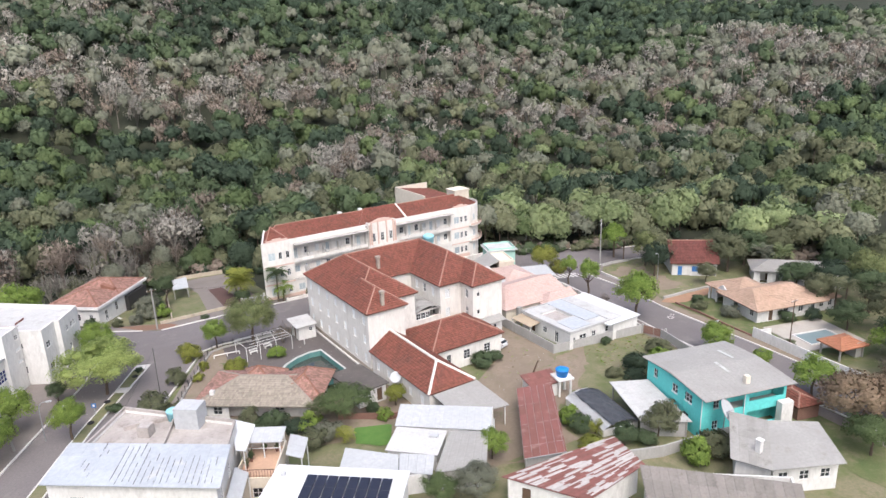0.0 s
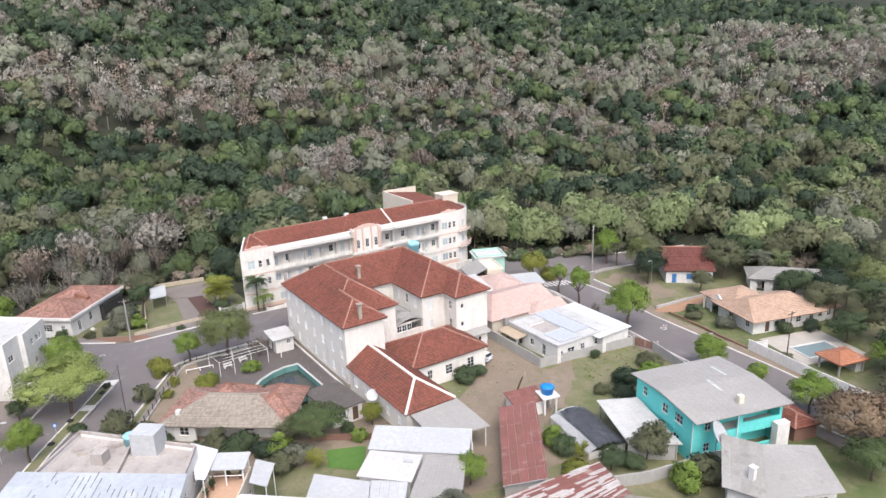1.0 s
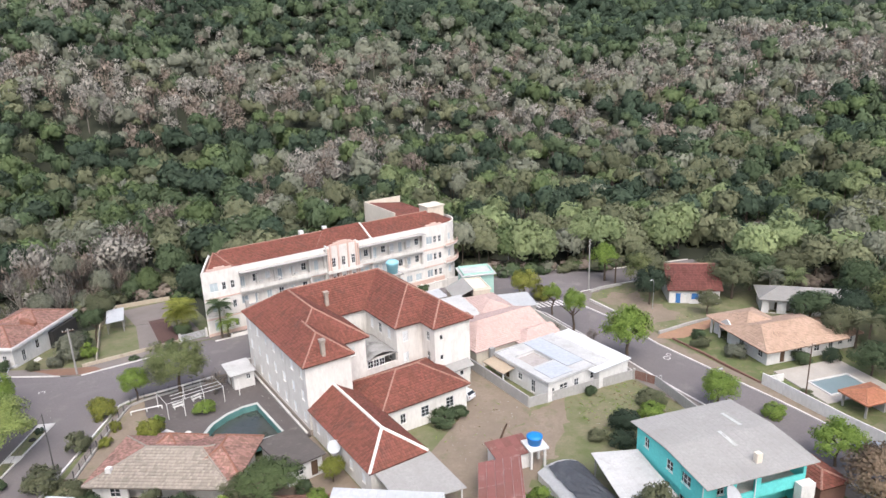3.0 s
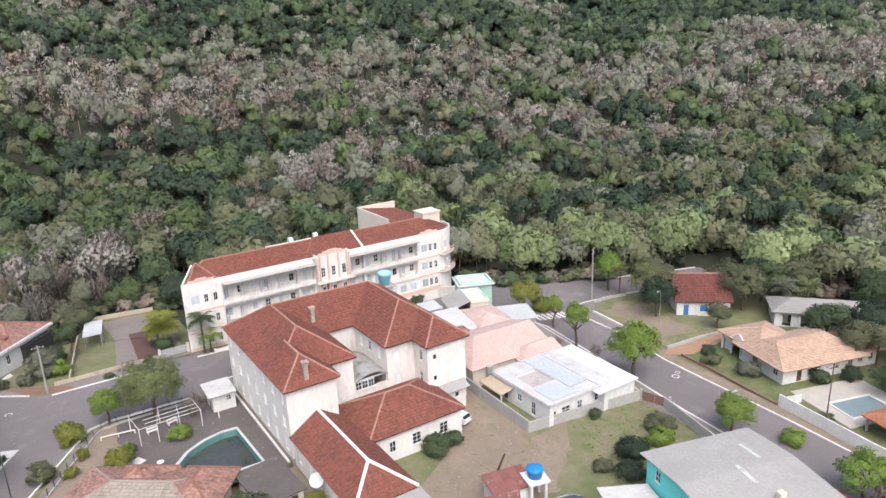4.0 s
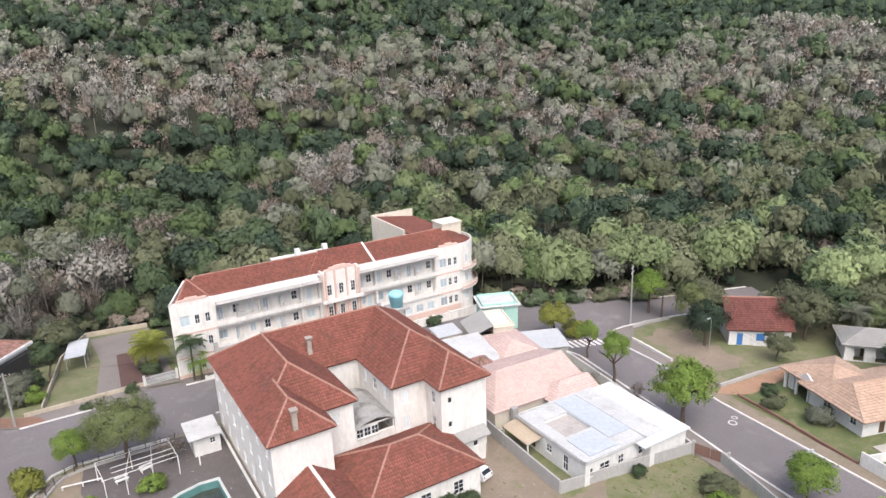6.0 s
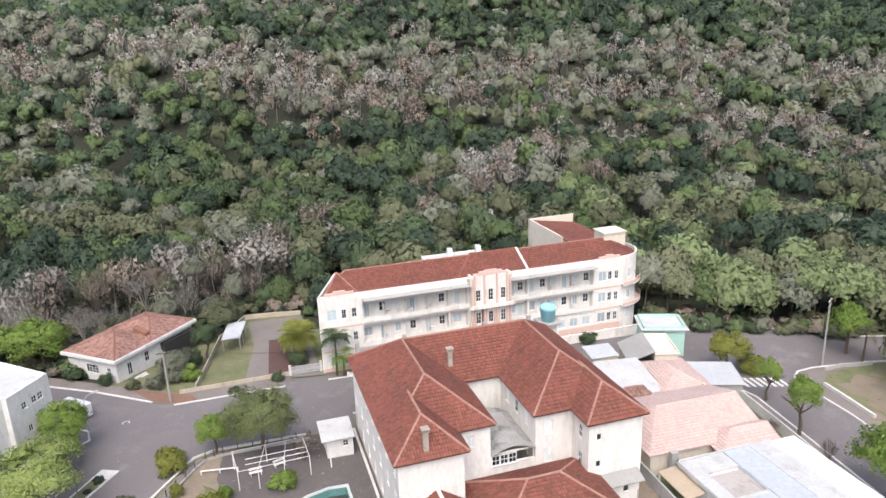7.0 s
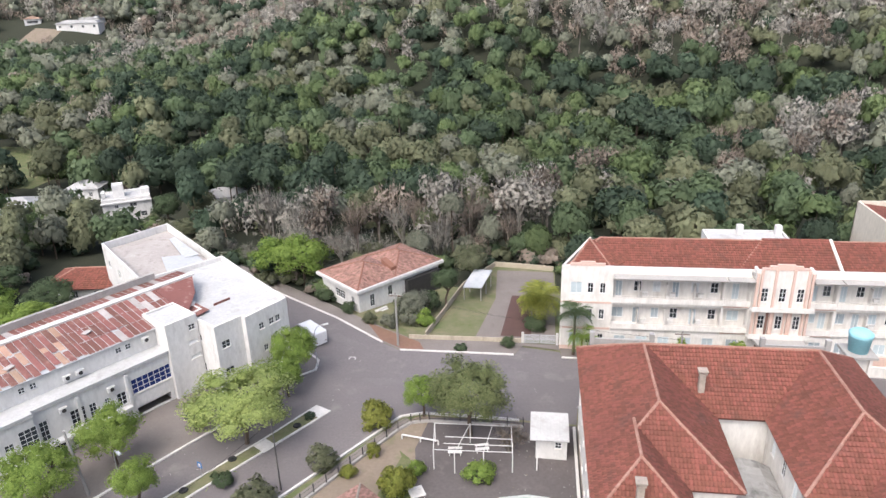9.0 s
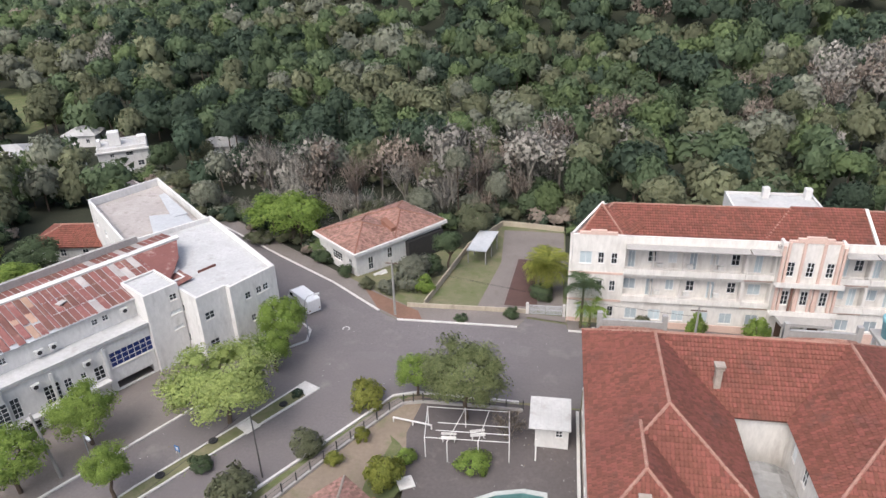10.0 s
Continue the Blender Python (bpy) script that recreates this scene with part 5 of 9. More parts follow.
    for s in (-18.6, -24.0, -37.6, -46.6, -55.6):
        bm = bmesh.new()
        v = obox(bm, (0, 0, 0), (0.3, 0.3, 6.2))
        bmesh.ops.transform(bm, matrix=M @ pose(s, 3.55 if s > -28 else 2.95, -0.2), verts=v)
        part("pilaster", bm, WHITE, b)
    for s, h, q in ((-14.6, 7.9, -5.55), (-22.4, 7.3, -5.55), (-23.8, 7.3, -5.55), (-20.4, 4.9, -3.45), (-25.6, 5.0, -3.45), (-33.0, 5.3, -2.85)):
        bm = bmesh.new()
        v = obox(bm, (0, 0, 0), (0.85, 0.4, 0.6))
        bmesh.ops.transform(bm, matrix=M @ pose(s, -q, h), verts=v)
        ac = part("air_conditioner", bm, WHITE, b)
        bm = bmesh.new()
        lathe(bm, (0, 0, 0), [(0.24, 0), (0.24, 0.03), (0.16, 0.03)], 14)
        bm.transform(M @ pose(s, -q - 0.21, h + 0.3, 90))
        part("fan_grille", bm, DARK, ac)


clinic()

# ---- smaller buildings: each is built round its own corner, then set in place ----


def start(name, label, category, group=""):
    ob = new(name)
    ob.empty_display_size = 0.5
    PLACE[ob] = Matrix.Identity(4)
    return tagged(ob, label, category, group)


def settle(ob, x, y, rz=0, z=None):
    ob.matrix_basis = pose(x, y, lay(x, y) if z is None else z, 0, 0, rz)
    return ob


def rect(x0, y0, x1, y1):
    return [(x0, y0), (x1, y0), (x1, y1), (x0, y1)]


def slab(parent, pts, z, thick, material, name="roof", label=""):
    bm = bmesh.new()
    solid(bm, [(*p, z) if len(p) == 2 else p for p in pts], thick)
    return part(name, bm, material, parent, label)


def parapet(parent, pts, z, h, material, thick=0.2, name="parapet"):
    for i in range(len(pts)):
        bm = bmesh.new()
        wall(bm, parent, pts[i], pts[(i + 1) % len(pts)], z, z + h, thick)
        part(name, bm, material, parent)


def posts(parent, spots, z0, z1, r, material, name="post"):
    for x, y in spots:
        bm = bmesh.new()
        box(bm, x - r, y - r, z0, x + r, y + r, z1)
        part(name, bm, material, parent)


def water_tank(x, y, z, r=0.75, h=1.0, material=None, label="round blue plastic water tank"):
    b = start("water_tank", label, "water tank")
    bm = bmesh.new()
    lathe(bm, (0, 0, 0), [(r * 0.82, 0), (r, h * 0.8), (r * 1.04, h * 0.82), (r * 1.04, h * 0.9)], 18)
    part("tank", bm, material or TANKBLUE, b, smooth=True)
    bm = bmesh.new()
    lathe(bm, (0, 0, 0), [(r * 1.06, h * 0.905), (r * 1.06, h * 0.95), (r * 0.7, h * 1.1), (r * 0.25, h * 1.14)], 18)
    part("lid", bm, material or TANKBLUE, b, smooth=True)
    return settle(b, x, y, 0, z)


def dish(x, y, z, r, rz, tilt=55, tall=1.4):
    b = start("satellite_dish", "large pale mesh satellite dish on a post", "satellite dish", "dishes")
    bm = bmesh.new()
    lathe(bm, (0, 0, 0), [(0.05, 0.0), (r * 0.4, 0.04 * r), (r * 0.75, 0.15 * r), (r, 0.29 * r), (r * 0.98, 0.31 * r), (r * 0.72, 0.18 * r), (r * 0.3, 0.07 * r), (0.02, 0.05 * r)], 22)
    bm.transform(pose(0, 0, tall, tilt))
    part("dish", bm, LIGHTSHEET, b, smooth=True)
    bm = bmesh.new()
    rod(bm, (0, 0.05, 0), (0, 0.05, tall), 0.07)
    part("mast", bm, STEEL, b)
    bm = bmesh.new()
    turn = pose(0, 0, tall, tilt)
    rod(bm, turn @ Vector((0, 0, 0.05)), turn @ Vector((0, 0, r * 0.75)), 0.03)
    part("feed_arm", bm, STEEL, b)
    return settle(b, x, y, rz, z)


def bungalow():
    b = start("bungalow", "grey-white bungalow with weathered tile roof and white fascia", "house")
    h = 3.6
    walls(b, rect(0, 0, 16.6, 10.2), -2, h, WHITE, {0: [(2.6, 0.9, 0.2, 2.1, "sash"), (6.2, 0.9, 0.9, 1.7, "sash"), (11, 1.6, 0.9, 1.4, "sash")], 3: [(5.0, 2.6, 0.9, 1.4, "grid"), (8.5, 0.8, 1.0, 1.2, "sash")]}, 0.25)
    slab(b, [(-0.7, -0.7), (17.3, -0.7), (17.3, 10.9), (-0.7, 10.9)], h + 0.35, 0.5, WHITE, "fascia", "white painted fascia band")
    for args in ((0, 0, 9.6, 10.2), (7.4, 0.0, 16.6, 10.2)):
        planes, ridges = hip(*args, h + 0.5, 1.7, 0.35)
        tiled_roof(b, planes, TILEOLD, TILEOLDBASE, TILEOLDBASE, ridges)
    bm = bmesh.new()
    solid(bm, [(7.4, 1.0, h + 1.5), (8.4, 1.0, h + 1.5), (8.4, 3.6, h + 2.3), (7.4, 3.6, h + 2.3)], 1.2)
    part("chimney_block", bm, TILEOLDBASE, b)
    # shade of the porch, put in as a near-black box before the wall
    bm = bmesh.new()
    box(bm, 9.2, -0.9, -1.5, 16.2, -0.05, 2.7)
    part("dark_porch", bm, DARK, b, "near-black box standing in for the porch's shade")
    bm = bmesh.new()
    for i in range(4):
        box(bm, 2.0, -1.6 - 0.35 * i, -1.5, 4.2, -1.2 - 0.35 * i, 0.1 - 0.25 * i)
    part("steps", bm, WHITE, b)
    settle(b, 11.8, 142.4, 50)
    c = start("carport", "open carport with a white sheet roof on posts", "carport")
    sheet(c, (0, 0, 2.3), (3.2, 0, 2.5), (3.2, 7.2, 2.6), (0, 7.2, 2.4), LIGHTSHEET)
    posts(c, [(0.2, 0.3), (3, 0.3), (0.2, 3.6), (3, 3.6), (0.2, 6.9), (3, 6.9)], -0.6, 2.42, 0.07, POST)
    settle(c, 27.3, 149.0, -10)


bungalow()


def front_walls():
    def low(name, pts, h, label, material=None, width=0.2):
        bm = bmesh.new()
        ribbon(bm, pts, width, -0.4, h)
        ob = part(name, bm, material or KERB, None, label, kind="structure")
        return ob
    low("low_wall", [(21.3, 133.5), (37.2, 133.7)], 0.7, "low tan plastered wall with dark stains before the yard", TANWALL)
    low("yard_wall", [(23.6, 134), (26.9, 155.1), (31.5, 166.2), (42.2, 164.8)], 0.95, "pale stained plaster wall round the yard", TANWALL)
    low("garden_wall", [(105.9, 63.4), (103.6, 50), (102.6, 41)], 1.9, "long white garden wall beside the street", WHITE)
    low("garden_wall", [(105.9, 63.4), (109.5, 62.2)], 1.2, "curved white garden wall", WHITE)
    low("plot_wall", [(72.6, 78.4), (82, 77.2), (91.3, 75.9)], 1.5, "stained grey boundary wall of the white house", GREYWALL)
    low("plot_wall", [(72.6, 78.4), (73.2, 94.8)], 1.7, "stained grey boundary wall beside the yard", GREYWALL)
    low("street_wall", [(91.3, 75.9), (94.0, 88), (95.2, 97), (96.3, 106), (93, 112)], 1.5, "pale boundary wall along the side street", KERB)
    low("plot_wall", [(92.6, 72.5), (90.2, 64), (88.5, 58)], 1.6, "mossy grey wall along the vacant plot", GREYWALL)
    low("back_wall", [(56.6, 50.5), (63, 48.0), (72.6, 46.3), (78, 44.5)], 1.5, "mossy grey garden wall", GREYWALL)
    low("retaining_wall", [(108.6, 85.0), (116.4, 84.3), (121.6, 83.3)], 0.5, "low dark stone wall beside the drive", CONCRETE, 0.35)
    low("garden_edging", [(108.5, 81.9), (107.8, 75.3), (106.5, 68), (105.9, 63.6)], 0.35, "low brick edging along the garden", BRICKRED, 0.3)
    low("retaining_wall", [(114, 107.2), (117, 107.3), (122, 106.2)], 0.6, "stained low wall round the grass plot", GREYWALL, 0.3)
    low("retaining_wall", [(109.3, 94.4), (109.9, 99), (110.4, 103.8)], 0.5, "white retaining wall at the street corner", KERB, 0.35)
    low("planter_wall", [(33.5, 79.4), (39.6, 75.2), (43, 74.6)], 0.9, "low brick garden wall", BRICKRED)
    low("barrier_wall", [(103.2, 132.2), (111.4, 129.4), (121, 123.2), (128.6, 116.4)], 0.7, "low concrete wall along the edge of the woods", CONCRETE)
    low("terrace_kerb", [(43.6, 113.5), (43.6, 90)], 0.22, "white kerb along the building", KERB, 0.3)
    g = start("metal_gate", "grey metal double gate between posts", "gate")
    for i in range(2):
        bm = bmesh.new()
        x = 0.2 + 2.2 * i
        for z in (0.1, 0.7, 1.35):
            box(bm, x, -0.03, z, x + 2.1, 0.03, z + 0.07)
        for k in range(15):
            box(bm, x + 0.145 * k, -0.015, 0.1, x + 0.145 * k + 0.085, 0.015, 1.4)
        part("gate_leaf", bm, LIGHTSHEET, g)
    posts(g, [(0, 0), (4.75, 0)], -0.5, 1.7, 0.18, KERB, "gate_post")
    settle(g, 37.4, 133.7, 0)
    g = start("red_gate", "faded red metal gate in the boundary wall", "gate")
    for i in range(2):
        bm = bmesh.new()
        for k in range(10):
            box(bm, 0.1 + 2.0 * i + 0.19 * k, -0.02, 0.1, 0.1 + 2.0 * i + 0.19 * k + 0.16, 0.02, 1.5)
        for z in (0.2, 1.3):
            box(bm, 0.1 + 2.0 * i, 0.022, z, 2.05 + 2.0 * i, 0.05, z + 0.08)
        part("gate_leaf", bm, BRICKRED, g)
    posts(g, [(0, 0), (4.2, 0)], -0.5, 1.8, 0.15, GREYWALL, "gate_post")
    settle(g, 91.5, 75.7, -72)


front_walls()


def shed():
    b = start("shed", "small white shed with a white sheet roof beside the pool", "shed")
    walls(b, rect(0, 0, 3.2, 3.4), -0.4, 2.6, WHITE, {0: [(2.3, 0.7, 1.3, 0.8, "grid")], 3: [(1.6, 0.8, 0.0, 2.0, "door")]}, 0.15)
    sheet(b, (-0.6, -0.5, 2.65), (3.4, -0.5, 2.65), (3.4, 3.9, 3.0), (-0.6, 3.9, 3.0), WHITEROOF)
    posts(b, [(0.15, -1.9)], -0.3, 2.6, 0.07, WHITE)
    settle(b, 39.4, 107.9)


def garden_house():
    b = start("garden_house", "white cottage with beige and red tile roof and porch", "house")
    h = 2.7
    walls(b, rect(0.4, 1.6, 16.4, 9.2), -0.6, h, WHITE, {0: [(3, 1.2, 0.9, 1.2, "sash"), (7, 1.0, 0.1, 2.1, "door"), (11, 1.4, 0.9, 1.2, "sash")], 3: [(3, 1.0, 0.9, 1.2, "sash")], 1: [(4, 1.2, 0.9, 1.2, "sash")]}, 0.2)
    posts(b, [(0.5, 0.4), (4.4, 0.4), (7.6, 0.4), (10.8, 0.4), (16.2, 0.4)], -0.5, h, 0.13, WHITE)
    bm = bmesh.new()
    wall(bm, b, (0.4, 0.3), (4.6, 0.3), -0.5, h, 0.2, [(2.6, 1.3, 0.9, 1.2, "sash")])
    part("porch_wall", bm, WHITE, b)
    planes, ridges = hip(0, 0, 17, 9.6, h + 0.1, 2.0, 0.4, 5.5)
    tiled_roof(b, planes[:1], TILEBEIGE, TILEBEIGE, TILEBEIGE, [])
    tiled_roof(b, planes[1:], TILEOLD, TILEOLDBASE, TILEBEIGE, ridges)
    planes, ridges = hip(11.5, 2.0, 17.2, 9.8, h + 0.35, 2.1, 0.3)
    tiled_roof(b, planes, TILEOLD, TILEOLDBASE, TILEOLDBASE, ridges)
    planes, ridges = hip(4, 4.0, 10, 9.9, h + 0.35, 2.2, 0.3)
    tiled_roof(b, planes, TILEOLD, TILEOLDBASE, TILEOLDBASE, ridges)
    bm = bmesh.new()
    box(bm, 1.7, 1.2, h, 2.3, 1.8, h + 1.3)
    part("chimney", bm, WHITE, b)
    settle(b, 17.2, 90.8, -38)
    c = start("flat_outbuilding", "white outbuilding with a dark stained flat roof", "outbuilding")
    walls(c, rect(0, 0, 4.6, 7.2), -0.5, 2.5, WHITE, {0: [(1.5, 1.2, 0.9, 1.1, "sash"), (3.5, 0.9, 0.1, 2.0, "door")]}, 0.2)
    slab(c, rect(-0.4, -0.4, 5.0, 7.6), 2.68, 0.18, DARKSLAB)
    settle(c, 37.2, 80.2, 5)


DARKSLAB = mat("dark_stained_slab", (0.115, 0.10, 0.092), (0.085, 0.076, 0.07), 0.4, 0.95, 0.3, 3, (0.2, 0.18, 0.16), 0.4)
shed()
garden_house()


def pool():
    b = start("swimming_pool", "swimming pool with curved side and stale dark water", "pool")
    edge = [(40.5, 101.3), (38.6, 101.5), (36.2, 100.9), (33.8, 99.5), (32.0, 97.4), (31.2, 94.8), (31.2, 92.2), (40.8, 91.8)]
    cx, cy = 37.2, 96.2
    grow = [(cx + (x - cx) * 1.09, cy + (y - cy) * 1.09) for x, y in edge]
    n = len(edge)
    for i in range(n):
        j = (i + 1) % n
        bm = bmesh.new()
        prism(bm, [edge[i], edge[j], grow[j], grow[i]][::-1], -0.2, 0.22)
        part("rim", bm, POOLRIM, b)
        bm = bmesh.new()
        q = [(cx + (p[0] - cx) * 0.995, cy + (p[1] - cy) * 0.995) for p in (edge[i], edge[j])]
        prism(bm, [q[0], q[1], edge[j], edge[i]][::-1], -1.5, 0.14)
        part("side_wall", bm, POOLTILE, b)
    bm = bmesh.new()
    f = bm.faces.new([bm.verts.new((*p, -0.75)) for p in edge[::-1]])
    if f.normal.z < 0:
        f.normal_flip()
    bm.normal_update()
    for f in bm.faces:
        if f.normal.z < 0:
            f.normal_flip()
    part("water", bm, POOLWATER, b, "still dark water")


pool()


def south_houses():
    # long white house: an upper strip of roof, a white lean-to below it and grey wings
    b = start("white_house", "long white house with pale sheet roof and white lean-to", "house")
    walls(b, [(37.1, 68.6), (45.5, 61.1), (48.5, 64.5), (39.7, 72.0)], -0.6, 3.0, WHITE, {1: [(2.2, 1.2, 0.8, 1.1, "sash")], 2: row(11.5, 3, 1.1, 0.9, 1.1, "sash", 1.5)}, 0.2)
    sheet(b, (36.6, 68.8, 3.05), (45.8, 60.6, 3.05), (49.0, 64.5, 3.4), (39.6, 72.5, 3.4), LIGHTSHEET)
    bm = bmesh.new()
    solid(bm, [(33.5, 65.9, 2.2), (38.1, 61.1, 2.2), (41.4, 63.9, 2.95), (36.8, 68.6, 2.95)], 0.12)
    part("lean_to_roof", bm, WHITEROOF, b, "smooth white lean-to roof")
    walls(b, [(33.9, 65.9), (38.1, 61.5), (40.9, 63.9), (36.8, 68.2)], -0.6, 2.15, WHITE, {0: [(3.0, 1.0, 0.6, 1.2, "sash")]}, 0.2, "lean_to_wall")
    bm = bmesh.new()
    obox(bm, (39.6, 64.2, 2.45), (1.1, 0.8, 0.5), -45)
    part("roof_box", bm, LIGHTSHEET, b)
    for p, q in (((46.6, 61.0), (46.6, 61.0)), ((48.2, 63.4), (48.2, 63.4))):
        bm = bmesh.new()
        rod(bm, (p[0], p[1], -0.6), (q[0], q[1], 4.2), 0.07, 0.07, 8)
        part("vent_pipe", bm, FRAMEWHITE, b)
    settle(b, 0, 0, 0, 0)
    b = start("sheet_roofed_annex", "low annex with a wide grey sheet roof", "outbuilding")
    walls(b, [(36.2, 58.0), (40.8, 55.8), (44.9, 60.7), (41.5, 63.0)], -0.6, 2.6, WHITE, {1: [(1.8, 0.9, 0.7, 1.1, "sash"), (4.4, 0.9, 0.7, 1.1, "sash")]}, 0.2)
    sheet(b, (35.6, 57.8, 2.7), (41.0, 55.2, 2.7), (45.5, 60.7, 3.0), (41.5, 63.5, 3.0), CEMENTSHEET)
    settle(b, 0, 0, 0, 0)
    b = start("small_annex", "low annex with plain and ribbed grey roof sheets", "outbuilding")
    walls(b, [(26.6, 63.9), (31.8, 59.9), (34.9, 58.5), (36.8, 60.6), (29.6, 68.0)], -0.5, 2.4, WHITE, {}, 0.2)
    sheet(b, (26.0, 63.8, 2.45), (31.7, 59.6, 2.45), (34.0, 63.4, 2.65), (29.5, 68.6, 2.65), LIGHTSHEET, deep=0.015)
    sheet(b, (32.4, 60.6, 2.5), (35.3, 57.9, 2.5), (37.4, 60.7, 2.7), (34.2, 63.5, 2.7), LIGHTSHEET, "ribbed_roof", 0.32, 0.09)
    settle(b, 0, 0, 0, 0)
    b = start("white_hall", "white flat-roofed hall carrying solar panels", "building")
    walls(b, rect(0, 0, 14.4, 7.2), -0.5, 4.9, WHITE, {0: row(14.4, 4, 1.4, 1.2, 1.4, "sash", 2)}, 0.25)
    slab(b, rect(-0.3, -0.3, 14.7, 7.5), 5.05, 0.2, BRIGHTROOF)
    bm = bmesh.new()
    obox(bm, (0.9, 5.6, 5.05), (0.5, 0.5, 0.35), 10)
    part("roof_vent", bm, LIGHTSHEET, b)
    settle(b, 15.8, 60.8, -41)
    for i in range(8):
        p = start("solar_panel", "dark solar panel in a silver frame on the white roof", "solar panel", "solar panels")
        bm = bmesh.new()
        box(bm, 0, 0, 0, 1.1, 3.6, 0.03)
        part("frame", bm, DARK, p)
        for k in range(2):
            bm = bmesh.new()
            box(bm, 0.04, 0.04 + 1.79 * k, 0.031, 1.06, 1.77 + 1.79 * k, 0.04)
            part("cell_field", bm, SOLAR, p)
        m = pose(15.8, 60.8, lay(15.8, 60.8), 0, 0, -41) @ pose(3.9 + 1.18 * i, 1.6, 5.2, 6)
        p.matrix_basis = m
    # big corner building by the avenue
    b = start("corner_building", "white corner building with flat roof and pale sheet roof", "building")
    out = [(-1.6, 73.5), (12.6, 62.4), (18.2, 73.8), (7.9, 85.2)]
    walls(b, out, -0.5, 7.8, WHITE, {0: row(18, 3, 1.6, 5.0, 1.3, "sash", 3) + row(18, 3, 1.6, 1.4, 1.3, "sash", 3), 1: row(12.7, 3, 1.2, 5.0, 1.4, "grid", 2) + row(12.7, 3, 1.2, 1.4, 1.4, "grid", 2), 3: row(15, 3, 1.3, 5, 1.3, "sash", 2)}, 0.3)
    slab(b, [(-1.3, 73.5), (12.5, 62.8), (17.8, 73.8), (7.9, 84.8)], 7.5, 0.3, DIRTYROOF, "flat_roof", "flat stained slab roof")
    parapet(b, out, 7.8, 0.35, DIRTYROOF, 0.25)
    sheet(b, (-2.2, 73.2, 8.2), (12.8, 61.6, 8.2), (15.8, 67.6, 8.9), (1.4, 78.6, 8.9), PALESHEET, "sheet_roof", 0.3, 0.03, 2.4, "pale blue-grey sheet roof with dark joints")
    bm = bmesh.new()
    v = obox(bm, (13.9, 77.0, 7.5), (2.9, 2.4, 2.6), -40)
    part("tank_room", bm, LIGHTSHEET, b, "pale blue-grey box room")
    bm = bmesh.new()
    v = obox(bm, (9.0, 77.8, 7.5), (1.4, 1.4, 1.3), -40)
    part("roof_hatch", bm, DIRTYROOF, b)
    for p, q in (((3.2, 76.4), (13.2, 68.6)), ((8.6, 70.8), (12.4, 79.0)), ((7.0, 80.4), (12.0, 79.6))):
        bm = bmesh.new()
        ribbon(bm, [p, q], 0.2, 7.5, 8.0, 20, 0)
        part("roof_kerb", bm, DIRTYROOF, b)
    # joints of the pale sheets
    rng = random.Random(4)
    A, B, C, D = Vector((-2.2, 73.2, 8.2)), Vector((12.8, 61.6, 8.2)), Vector((15.8, 67.6, 8.9)), Vector((1.4, 78.6, 8.9))
    for i in range(1, 27):
        s = 0.03 + 0.95 * i / 27
        lo, hi = A + (B - A) * s, D + (C - D) * s
        worn = 0.18 if s < 0.36 else 0.9
        k = rng.uniform(0.02, 0.1)
        top = 0.58 if s > 0.55 else 0.86
        while k < top:
            k1 = k + rng.uniform(0.05, 0.2)
            if rng.random() < worn:
                bm = bmesh.new()
                rod(bm, lo + (hi - lo) * k + Vector((0, 0, 0.075)), lo + (hi - lo) * k1 + Vector((0, 0, 0.075)), rng.uniform(0.02, 0.05), rng.uniform(0.02, 0.04), 5)
                part("sheet_joint", bm, JOINTGREY, b)
            k = k1 + rng.uniform(0.01, 0.05)
    settle(b, 0, 0, 0, 0)
    water_tank(12.4, 79.4, 7.5, 0.75, 1.3, TANKPALE, "faded cyan plastic water tank")
    # terrace house between
    b = start("terrace_house", "narrow house with a peach roof terrace, railing and awnings", "house")
    walls(b, rect(0, 2.9, 4.4, 9), -0.5, 3.8, CREAM, {0: [(2.2, 1.2, 1.2, 1.3, "sash")], 1: row(6, 2, 1.0, 1.2, 1.3, "sash", 1.2)}, 0.2)
    slab(b, rect(0.2, 3.1, 4.2, 8.8), 4.0, 0.2, PEACHFLOOR, "terrace", "peach tiled roof terrace")
    bm = bmesh.new()
    for x0, y0, x1, y1 in ((0, 2.9, 0.15, 9), (4.25, 2.9, 4.4, 9), (0.15, 8.85, 4.25, 9)):
        box(bm, x0, y0, 3.8, x1, y1, 4.7)
    part("parapet", bm, CREAM, b)
    for k in range(13):
        bm = bmesh.new()
        rod(bm, (0.3 + 0.32 * k, 3.0, 3.8), (0.3 + 0.32 * k, 3.0, 4.8), 0.025, 0.025, 5)
        part("railing_bar", bm, MAROON, b)
    for y, z in ((3.0, 4.82), (6.5, 5.3)):
        bm = bmesh.new()
        rod(bm, (0.1, y, z), (4.3, y, z), 0.04, 0.04, 6)
        part("rail", bm, MAROON if y < 4 else FRAMEWHITE, b)
    posts(b, [(0.3, 6.6), (2.3, 6.6), (4.2, 6.6), (0.3, 8.9), (4.2, 8.9)], 4.0, 6.2, 0.06, FRAMEWHITE)
    sheet(b, (0.0, 6.4, 6.15), (4.5, 6.4, 6.15), (4.5, 9.2, 6.45), (0.0, 9.2, 6.45), LIGHTSHEET, "canopy")
    bm = bmesh.new()
    solid(bm, [(-2.9, 11.1, 6.7), (-0.1, 4.2, 6.6), (0.97, 4.2, 6.5), (0.65, 9.8, 6.5)], 0.06)
    part("awning", bm, BRIGHTROOF, b, "white three-cornered awning")
